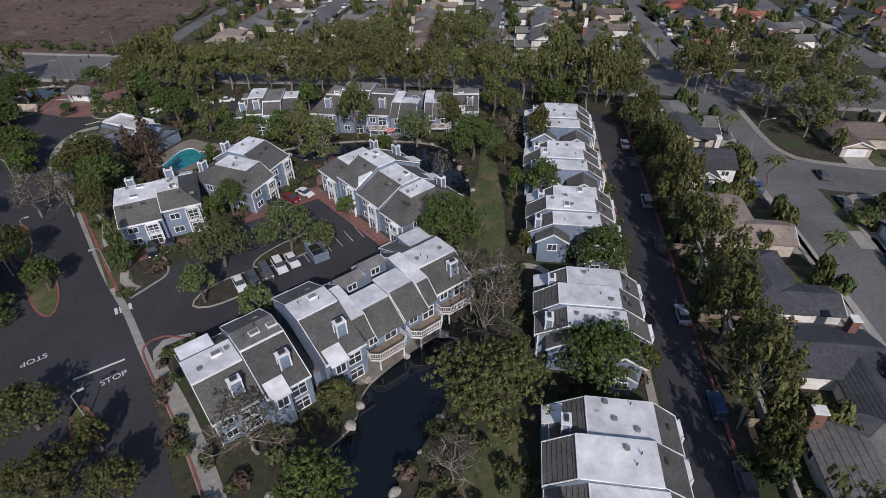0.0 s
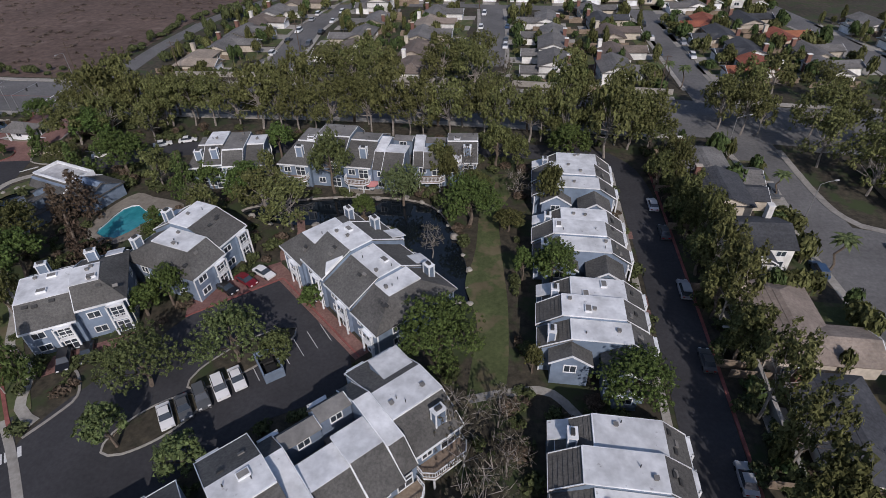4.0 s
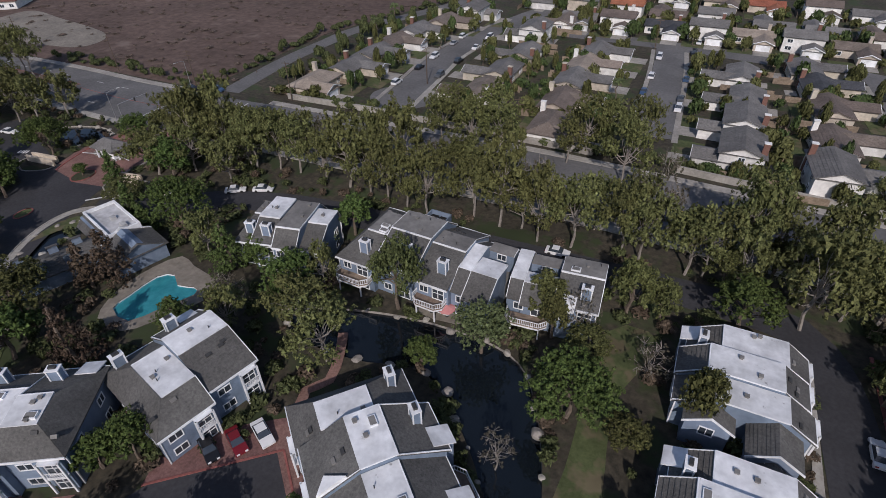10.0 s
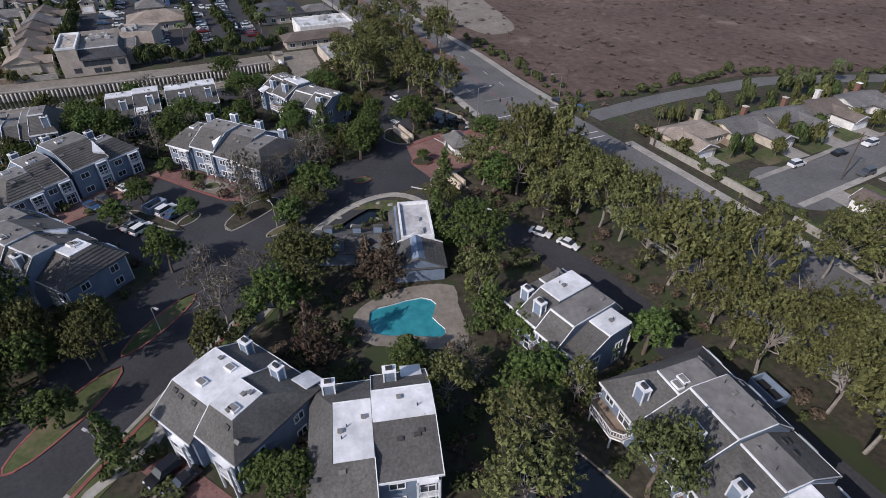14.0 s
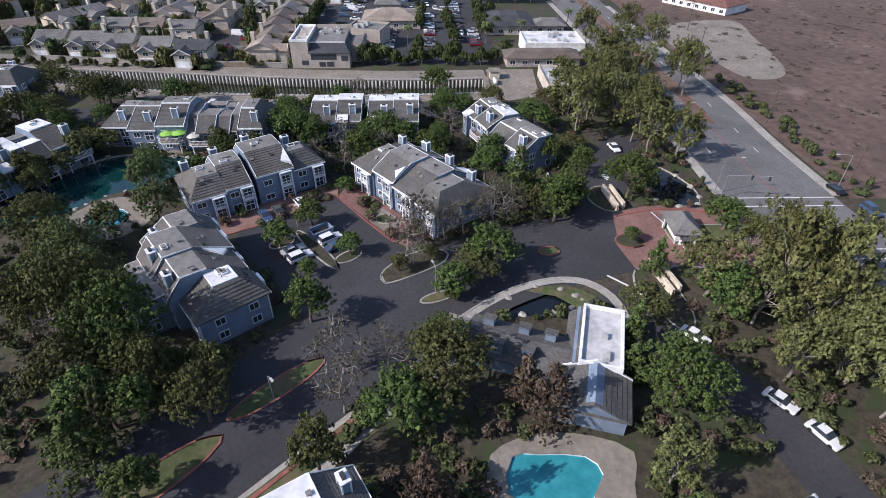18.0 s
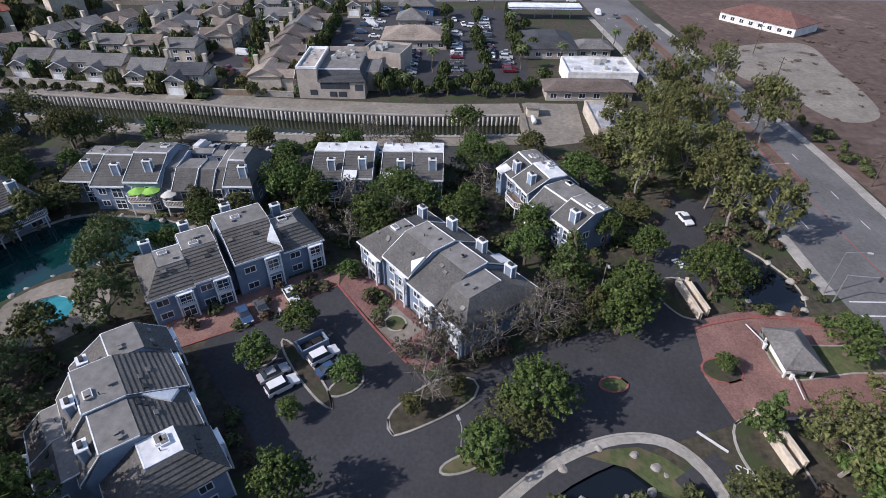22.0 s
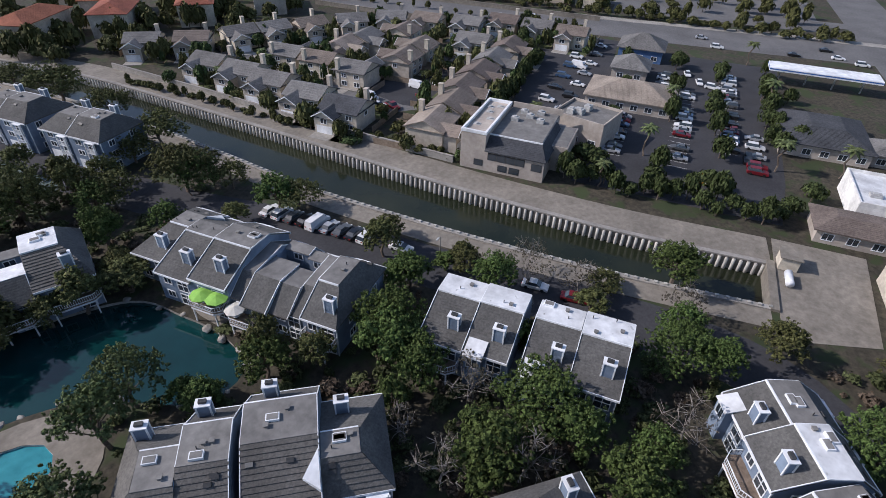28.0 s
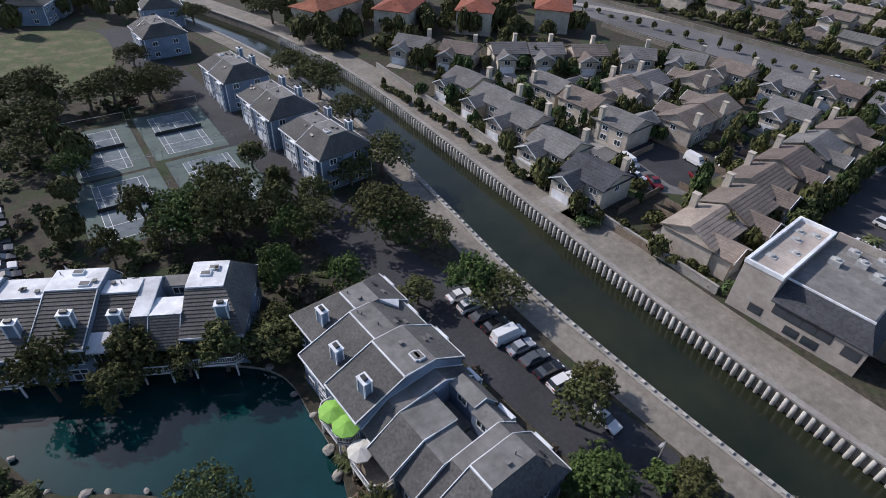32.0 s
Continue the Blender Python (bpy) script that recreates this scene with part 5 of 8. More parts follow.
def tree_template(kind, variant, high, wide, cards, size):
    rng = random.Random(hash_of(kind) + variant * 31)
    T = thing("tree", TREE_LABEL[kind], "tree", pose(0, 0, -300), "trees of the grounds")
    s = Shape()
    lobes = crown_of(kind, rng)
    r = 0.035 * high * (0.7 if kind in ("gum", "bare") else 1)
    top = (rng.uniform(-0.3, 0.3), rng.uniform(-0.3, 0.3), high * (0.95 if kind in ("redwood", "cypress") else 0.5))
    limb(s, (0, 0, -0.2), top, r, r * 0.45, rng)
    if kind not in ("redwood", "cypress"):
        for c, rx, rz in lobes[::2] if kind not in ("bare", "gum") else lobes:
            limb(s, Vector(top) * rng.uniform(0.45, 0.95), (c.x * wide * 0.92, c.y * wide * 0.92, (c.z - rz * 0.7) * high), r * 0.36, r * 0.06, rng, 3)
    if kind == "bare":
        for i in range(70):
            c, rx, rz = rng.choice(lobes)
            d = Vector((rng.gauss(0, 1), rng.gauss(0, 1), rng.gauss(0.5, 0.8))).normalized()
            a = Vector((c.x * wide, c.y * wide, c.z * high))
            s.tube(a, a + Vector((d.x * rx * wide * 1.2, d.y * rx * wide * 1.2, d.z * rz * high * 1.4)), 0.045, 0.012, 3)
    part("trunk", s, pale_bark_mat if kind in ("gum", "bare") else bark_mat, T)
    verts, faces = [], []
    vol = [rx * rx for _, rx, _ in lobes]
    per = 20
    for (c, rx, rz), share in zip(lobes, vol):
        for k in range(0 if kind == "bare" else 30):
            # broad inner sprays that close the crown
            d = Vector((rng.gauss(0, 1), rng.gauss(0, 1), rng.gauss(0, 1))).normalized() * rng.uniform(0.15, 0.8)
            p = Vector(((c.x + d.x * rx) * wide, (c.y + d.y * rx) * wide, (c.z + d.z * rz) * high))
            spray(verts, faces, rng, p, d + Vector((0, 0, 0.5)), size * 2.4)
        for k in range(max(3, int(cards * share / sum(vol) / per))):
            # a tuft of leaves on the lobe's skin, with gaps between the tufts
            d = Vector((rng.gauss(0, 1), rng.gauss(0, 1), rng.gauss(0.3, 1))).normalized()
            t = rng.uniform(0.72, 1.04) if rng.random() < 0.85 else rng.uniform(0.2, 0.7)
            p = Vector(((c.x + d.x * rx * t) * wide, (c.y + d.y * rx * t) * wide, (c.z + d.z * rz * t) * high))
            nd = Vector((d.x / (rx * wide), d.y / (rx * wide), d.z / (rz * high) + 0.15)).normalized()
            if kind == "willow":
                nd = Vector((d.x, d.y, 0.2))
            tuft = size * rng.uniform(1.3, 2.9)
            for i in range(per):
                e = Vector((rng.gauss(0, 1), rng.gauss(0, 1), rng.gauss(0, 1))).normalized()
                q = p + e * tuft * rng.uniform(0.5, 1.0)
                q.z -= abs(e.x * e.y) * tuft * (1.2 if kind == "willow" else 0.2)
                spray(verts, faces, rng, q, nd * 0.6 + e, size, 0.3 if kind == "willow" else 0.0)
    me = bpy.data.meshes.new("crown")
    me.from_pydata(verts, [], faces)
    me.materials.append(LEAF[kind])
    part("crown", me, None, T)
    return T


def hash_of(text):
    return sum(ord(c) * (i + 3) for i, c in enumerate(text))


TREE_LABEL = {
    "oak": "olive-green broad-leaved tree with an uneven crown",
    "ficus": "dense bright green round-crowned tree",
    "redwood": "rust-brown conical conifer with drooping branches",
    "cypress": "narrow mid-green conifer with upright sprays",
    "bare": "thinly leafed grey-brown tree with bare twigs",
    "pine": "soft green spreading pine with a broad crown",
    "gum": "tall gum tree with pale trunks and thin olive crown",
    "willow": "drooping light green willow at the water",
}
SPEC = {"oak": (9, 4.5, 6400, 0.142), "ficus": (9.5, 5, 8000, 0.145), "redwood": (12, 4.6, 6200, 0.14), "cypress": (9, 3, 4200, 0.14), "bare": (8.5, 4.3, 4200, 0.095), "pine": (10, 5.5, 8200, 0.142), "gum": (12, 6.5, 7000, 0.158), "willow": (9, 4.2, 6400, 0.142)}
TEMPLATES = {}
tree_rng = random.Random(5)


def tree(kind, x, y, h, r):
    r = min(r * 1.1, 6.8 if kind == "gum" else 8.0)
    h = max(h * 1.12, r * (1.9 if kind == "gum" else 1.3))
    v = tree_rng.randrange(3 if kind in ("oak", "ficus", "gum", "bare", "pine") else 2)
    high, wide, cards, size = SPEC[kind]
    f = 0.72 if r < wide * 0.86 else (1.05 if r < wide * 1.25 else 1.5)
    high, wide, cards = high * f ** 0.5, wide * f, int(cards * 0.8 * f ** (1.95 if kind == "ficus" else 1.7))
    key = (kind, v, f)
    s = max(r, 1.6) / wide
    m = pose(x, y, 0, 0, 0, tree_rng.uniform(0, 360)) @ Matrix.Diagonal((s, s, h / high, 1))
    if key in TEMPLATES:
        return copy_thing(TEMPLATES[key], m)
    TEMPLATES[key] = tree_template(kind, v, high, wide, cards, size)
    TEMPLATES[key].matrix_basis = m
    return TEMPLATES[key]


for x, y, h, r in ((-63, 37, 8, 5.3), (-53, 28, 8, 6.0), (-45, 29, 7, 3.7), (-52, 35, 7, 2.3), (-122, 107, 8, 5.6), (-97, 101, 12, 8.0), (-1, 46, 11, 8.0), (-22, 45, 6, 3.0), (21, 56, 7, 2.3), (3, 83, 6, 2.1), (-16, 134, 9, 3.4), (-10, 132, 6, 4.4), (31, 156, 12, 5.6), (30, 138, 10, 3.6), (32, 119, 9, 3.4), (32, 109, 10, 3.4), (32, 98, 9, 3.3), (33, 88, 9, 3.3), (6, 125, 9, 2.7), (13, 127, 5, 2.4),):
    tree("oak", x, y, h, r)
for x, y, h, r in ((-85, 85, 9, 4.2), (-173, 55, 7, 4.0), (-171, 48, 7, 4.0), (-202, 118, 8, 5.0), (-201, 135, 8, 6.1), (-174, 136, 6, 4.1), (-200, 52, 7, 4.9), (-207, 29, 8, 6.0), (-208, -17, 8, 6.5), (-202, 67, 6, 4.6), (-201, 90, 5, 3.3), (-174, 18, 9, 5.0), (-157, 10, 8, 4.9), (-192, -5, 7, 5.2),):
    tree("oak", x, y, h, r)
for x, y, h, r in ((-176, 14, 7, 4.2), (-156, -63, 9, 6.0), (-159, -74, 9, 7.7), (-173, -88, 8, 8.0), (-163, -95, 8, 8.0), (-187, -85, 8, 8.0), (-191, -114, 9, 6.8), (-193, -90, 9, 6.2), (-216, -17, 7, 6.2), (-223, -41, 7, 5.7), (-225, -62, 7, 7.8), (-227, -83, 7, 8.0), (-197, 21, 7, 3.6), (-221, -149, 8, 8.0), (-246, -135, 8, 8.0), (-249, -115, 8, 8.0), (-194, -35, 5, 3.1), (-193, -20, 6, 2.8),):
    tree("oak", x, y, h, r)
for x, y, h, r in ((-82, 64, 7, 3.6), (-94, 133, 11, 8.0), (-59, 91, 8, 4.1), (-34, 93, 5, 2.6), (-21, 31, 9, 5.2), (14, 54, 10, 6.3), (17, 79, 9, 5.8), (-10, 120, 11, 8.0), (-11, 83, 11, 6.7), (6, 102, 11, 5.4), (-70, 133, 7, 3.3), (-60, 145.2, 9, 3.8), (11, 148, 10, 5.4), (1, 104, 11, 2.7), (-103, 101, 9, 6.2), (-91, 95, 10, 5.5), (-70, 129, 7, 3.6), (-62, 88, 6, 3.1), (-150, 143, 10, 6.2), (-141, 125, 10, 4.9),):
    tree("ficus", x, y, h, r)
for x, y, h, r in ((-125, 110, 9, 5.5), (-186, 80, 8, 4.5), (-104, 54, 15.4, 8.8), (-114, 37, 12.6, 5.6), (-112, 79.5, 10, 4.9), (-144, 126, 8, 4.4), (-133.6, 139, 5, 2.6), (-137, 159, 7, 5.1), (-133, 70, 6, 3.1), (-140, 75, 6, 3.2), (-130, 84, 5, 2.5), (-124, 77, 5.5, 2.6), (-181, 63, 9, 6.4), (-198, 74, 9, 5.4), (-176, 87, 9, 6.6), (-162, 46, 5, 2.8), (-193, 104, 8, 7.0), (-185, 127, 8, 6.6), (-158, 112, 9, 5.2), (-148, 129, 8, 4.7), (-164, 128, 9, 4.1),):
    tree("ficus", x, y, h, r)
for x, y, h, r in ((-181, 5, 9, 4.0), (-160, 46, 6, 2.8), (-168, 50, 7, 4.4), (-177, 65, 10, 5.1), (-170, 69, 10, 3.3), (-194, 109, 8, 4.7), (-174, -18, 9, 8.0), (-205, 5, 8, 8.0), (-164, -18, 6, 3.4), (-162, -51, 8, 4.6), (-190, 11, 7, 4.6), (-201, 64, 6, 3.3), (-193, 59, 6, 3.2),):
    tree("ficus", x, y, h, r)
for x, y, h, r in ((-79.5, 98.5, 12, 3.8), (-92, 115, 11, 4.2), (-95, 112, 9, 3.2),):
    tree("redwood", x, y, h, r)
for x, y, h, r in ((-75, 126, 10, 3.9), (-72, 72, 11, 2.7), (-153, 119, 11, 4.7), (-105, 130, 7, 2.8), (-99, 128, 7, 2.6), (-123, 140, 6, 2.8),):
    tree("cypress", x, y, h, r)
for x, y, h, r in ((-102, 93, 7, 4.0), (-7, 69, 10, 4.2), (-3, 59, 9, 4.7), (-5, 36, 9, 3.7), (-31, 37, 9, 6.1), (-66, 117, 9, 3.7), (-16, 109, 7, 2.3), (-1, 132, 6, 3.3), (-94, 87, 9, 4.1), (-134, 98, 8, 4.3), (-102, 47, 11.2, 5), (-101, 86, 8, 4.1), (-137, 106, 8, 4.6), (-143, 114.5, 9, 5.5), (-176, 78, 8, 4.1), (-168, 88, 8, 3.0), (-180, 105, 9, 4.2), (-134, 102, 7, 3.4), (-131, 95, 9, 3.9), (-204, 78, 6, 5.1),):
    tree("bare", x, y, h, r)
for x, y, h, r in ((-205, 104, 6, 3.8), (-204, 87, 6, 3.8),):
    tree("bare", x, y, h, r)
for x, y, h, r in ((-53, 74, 10, 6.4), (-52, 64, 8, 3.5), (-42, 80, 10, 6.6), (-35, 80, 7, 3.0), (-41, 62, 6, 3.6), (-41.5, 129.8, 15, 5.4), (-126, 36, 12, 7.5), (-141.5, 44, 10, 5.4), (-157, 37, 11, 6.9), (-151, 39, 11, 5.2),):
    tree("pine", x, y, h, r)
for x, y, h, r in ((-46, 115, 11, 6.0), (-82, 128, 10, 3.5), (-53, 119, 11, 5.7), (-63, 113, 10, 3.6), (-117, 147, 11, 7.0), (-110, 152, 11, 6.5), (-98, 151, 10, 5.0), (-189, 151, 15, 7.0), (-210, 163, 16, 7.0), (-207, 155, 16, 7.0), (-230, 156, 14, 7.0), (-179, 153, 13, 6.5),):
    tree("gum", x, y, h, r)
for x, y, h, r in ((-25, 126.5, 10, 5.0),):
    tree("willow", x, y, h, r)
for x, y, h, r in ((-108, 38, 11.2, 5.3), (-97, 61, 9.8, 4.4), (-99, 69, 9.8, 3.6), (-93, 69, 12.6, 5.4), (-18, 137, 7, 3.5), (-6, 143, 9, 3.5), (-2, 119, 7, 3.6), (-1, 145, 10, 4.0), (8, 159, 9, 5.5), (16, 165, 9, 5.1), (33, 130, 6, 3.2), (33, 125, 7, 3.2), (33, 112, 8, 4.0), (-111, 134, 9, 5.8), (-142, 121, 8, 3.0), (-207, 91, 5, 3.9), (-183, -15, 8, 6.6),):
    tree("oak", x, y, h, r)
for x, y, h, r in ((-119, 42, 9, 5.4),):
    tree("pine", x, y, h, r)
for x, y, h, r in ((-12, 136, 8, 3.4), (-139, 112, 8, 5.0), (-163, 79, 8, 3.0), (-184, 39, 7, 2.8), (-166, 72, 7, 2.8),):
    tree("bare", x, y, h, r)
for x, y, h, r in ((-92, 55, 11.2, 3.7), (-92, 61, 9.8, 3.3), (-32, 120, 9, 3.9), (47, 157, 4, 3.1), (-118, 103, 7, 3.6), (-60, 125, 9, 5.2), (-63, 139, 7, 3.3), (-153.5, 80.6, 4.2, 2.2), (-214, 102, 8, 5.4), (-160, 43, 5, 2.3), (-167, 83, 9, 5.4), (-188, 60, 6, 3.6),):
    tree("ficus", x, y, h, r)
for x, y, h, r in ((-87, 56, 8.4, 4.2), (-73, 111, 6, 4.1),):
    tree("cypress", x, y, h, r)
for x, y, h, r in ((-56, 129, 9, 2.9),):
    tree("gum", x, y, h, r)
for x, y, h, r in ((-127, 96, 8, 3.6), (0, 66, 8, 3.4), (-1.5, 73, 7, 3.0)):
    tree("bare", x, y, h, r)
for x, y, h, r in ((-125, 93.5, 2.8, 1.7), (-129, 99.5, 3.2, 1.9), (-116.8, 103, 3, 1.6)):
    tree("oak", x, y, h, r)
for x, y, h, r in ((-184, 157, 14, 5.4), (-172, 155, 13, 4.8), (-190, 143.5, 14, 5.2), (-196, 147, 14, 5.4), (-183, 139, 11, 4.6)):
    tree("gum", x, y, h, r)
# dense planting round the tennis courts, the lake and the canal lane
for x, y, h, r in ((-174, -19, 10, 5.6), (-168.5, -24, 9, 5), (-180, -14, 10, 5.4), (-203, 3, 9, 6.6), (-161, -17, 7, 4), (-148, 7, 9, 4.6), (-154, 13, 8, 4.4), (-179, -86, 9, 6), (-187, -82, 9, 6), (-208, 11, 8, 5.5), (-205.5, 50, 7, 3.8), (-204, 66, 5, 3), (-128, 31, 11, 6), (-136, 37, 10, 5), (-109, 45, 14, 6.2), (-97, 50, 14, 6.6), (-99, 58, 12.6, 5.9), (-100, 66, 9.8, 4), (-92, 57, 12.6, 5.5), (-134, 26, 10, 5.5)):
    tree("oak", x, y, h, r)
for x, y, h, r in ((-181, 5, 8, 4.4), (-188, -5, 8, 4.2), (-194, 60, 8, 4.8), (-205, 25, 8, 4.8), (-169.5, 100, 8, 4.6), (-175, 102, 8, 4), (-166, 114, 8, 4.2), (-199, 104, 8, 4.8), (-174, 93, 9, 4.6), (-175.5, 70, 9, 4.4), (-164, 84, 8, 3.4), (-112, 147, 10, 5.2), (-160, 135, 8, 4.2)):
    tree("ficus", x, y, h, r)
# the wooded north shore under the white-roofed row
for x, y, h, r in ((-163, 13.5, 7, 3.6), (-152, 4, 7, 4), (-146, -1, 8, 4.2), (-167.5, 15.5, 6, 3.2), (-158, 9, 6, 3.4), (-140, -3, 9, 4.6), (-182, -20, 10, 6), (-170, -17, 9, 5), (-189, -11, 9, 5), (-197, -13, 9, 5)):
    tree("oak", x, y, h, r)
# gum trees between the lane and the avenue
for i in range(27):
    tree("gum", -126 + i * 6.0 + tree_rng.uniform(-2, 2), 158.8 + tree_rng.uniform(-1.0, 3.0) + (2.0 if i < 2 else 0), tree_rng.uniform(12.0, 14.8), tree_rng.uniform(4.8, 6.2))
for i in range(25):
    tree(("oak", "gum", "gum", "bare")[i % 4], -124 + i * 6.3 + tree_rng.uniform(-2, 2), 166.6 + tree_rng.uniform(-1, 1), tree_rng.uniform(9, 14), tree_rng.uniform(4.5, 5.8))
for x, y, h, r in ((-61, 188, 13, 6), (-53, 189, 12, 5), (-46, 191, 13, 6), (-29, 192, 10, 5), (-15, 187, 15, 6.5), (27, 160, 13, 4.5), (24, 166, 12, 4.5), (32, 163, 12, 4.5), (52, 176, 11, 4.5), (58, 178, 11, 4.5)):
    tree("gum", x, y, h, r)
for x, y, h, r in ((-62, 199, 12, 6), (-50, 198, 10, 5), (-26, 199, 14, 7), (-20, 200, 13, 6), (36, 196, 7, 4), (70, 192, 9, 5), (82, 190, 11, 6), (94, 176, 14, 7), (84, 160, 13, 7), (78, 150, 12, 7), (74, 140, 9, 6), (88, 152, 12, 6), (106, 166, 11, 5), (60, 168, 10, 4)):
    tree("gum", x, y, h, r)
for x, y, h, r in ((70, 163, 15, 7), (68.5, 152, 13, 6.5), (76, 166, 14, 7), (51, 171, 14, 6), (56, 168, 13, 5.5), (26, 157, 14, 6), (11, 172, 13, 6), (20, 152, 13, 5), (-14, 203, 14, 6)):
    tree("gum", x, y, h, r)
# trees along the lane's outer side
for i in range(20):
    tree("gum" if i % 3 else "oak", 33.8 + tree_rng.uniform(-1.0, 1.0), -8 + i * 8.0 + tree_rng.uniform(-2, 2), tree_rng.uniform(9, 11.5), tree_rng.uniform(3.0, 3.8))
# trees by the gate, the avenue and under the canal's end
for x, y, h, r in ((-196, 160, 12, 6), (-204, 148, 12, 6), (-214, 152, 13, 6), (-222, 160, 12, 6), (-190, 158, 11, 6), (-182, 160, 10, 5), (-212, 179.4, 16, 6.8), (-216.5, 179.6, 15, 5.4), (-246, 179.2, 15, 6.6), (-272, 178.6, 14, 6.2), (-262, 160, 10, 5), (-232, 163, 11, 5), (-217, 141, 9, 5), (-198, 140, 9, 5), (-168, 161, 9, 4.5)):
    tree("gum", x, y, h, r)
for k in range(7):
    tree("gum", -126 + k * 4.6, 158.5 + (k % 2) * 7, 8.5 + (k % 3), 4.6)


# ---- suburban houses ----
def gable(s, x0, x1, y0, y1, z, rise, over=0.5, hip=0.0):
    """A pitched roof over a rectangle, ridge along x, as a slab with courses."""
    ym = (y0 + y1) / 2
    x0, x1, y0, y1 = x0 - over, x1 + over, y0 - over, y1 + over
    h = hip * (y1 - y0) / 2
    n = 7
    for side in (0, 1):
        ya = y0 if side == 0 else y1
        for k in range(n):
            t0, t1 = k / n, (k + 1) / n
            a = (x0 + h * t0, ya + (ym - ya) * t0, z - 0.1 + rise * t0 + 0.05)
            b = (x1 - h * t0, ya + (ym - ya) * t0, z - 0.1 + rise * t0 + 0.05)
            c = (x1 - h * t1, ya + (ym - ya) * t1, z - 0.1 + rise * t1)
            d = (x0 + h * t1, ya + (ym - ya) * t1, z - 0.1 + rise * t1)
            s.face(*((a, b, c, d) if side == 0 else (b, a, d, c)))
            s.face((a[0], a[1], a[2] - 0.05), (b[0], b[1], b[2] - 0.05), b, a)
    for xe, sg in ((x0, 1), (x1, -1)):
        a, b, c = (xe, y0, z - 0.1), (xe, y1, z - 0.1), (xe + sg * h, ym, z - 0.1 + rise)
        if hip:
            s.face(*((b, a, c) if sg > 0 else (a, b, c)))
        else:
            s.face((xe, y0, z - 0.3), (xe, y0, z - 0.1), (xe, ym, z + rise - 0.1), (xe, ym, z + rise - 0.3))
            s.face((xe, y1, z - 0.3), (xe, y1, z - 0.1), (xe, ym, z + rise - 0.1), (xe, ym, z + rise - 0.3))
    s.face((x0, y0, z - 0.25), (x0, y1, z - 0.25), (x1, y1, z - 0.25), (x1, y0, z - 0.25))
    return s


ROOFS = {
    "grey": shade("grey_house_roof", (0.11, 0.107, 0.104), (0.2, 0.193, 0.186), 0.5, 0.92, big=5, bump=0.6, vary=0.15),
    "slate": shade("slate_house_roof", (0.042, 0.044, 0.05), (0.08, 0.084, 0.092), 0.5, 0.9, big=5, bump=0.6, vary=0.15),
    "brown": shade("brown_house_roof", (0.115, 0.093, 0.08), (0.2, 0.165, 0.142), 0.5, 0.92, big=5, bump=0.6, vary=0.15),
    "tan": shade("tan_house_roof", (0.22, 0.18, 0.15), (0.33, 0.28, 0.235), 0.5, 0.92, big=5, bump=0.6, vary=0.1),
    "red": shade("red_tile_roof", (0.22, 0.075, 0.045), (0.36, 0.14, 0.085), 0.4, 0.9, big=4, bump=0.7, vary=0.1),
}
STUCCO = {
    "white": shade("white_stucco", (0.62, 0.61, 0.59), (0.78, 0.77, 0.74), 0.8, 0.9, big=4, bump=0.2, vary=0.12),
    "cream": shade("cream_stucco", (0.42, 0.37, 0.305), (0.56, 0.5, 0.42), 0.8, 0.9, big=4, bump=0.2, vary=0.12),
}
brick_red_mat = shade("red_brick_chimney", (0.14, 0.075, 0.06), (0.21, 0.11, 0.085), 0.3, 0.9)


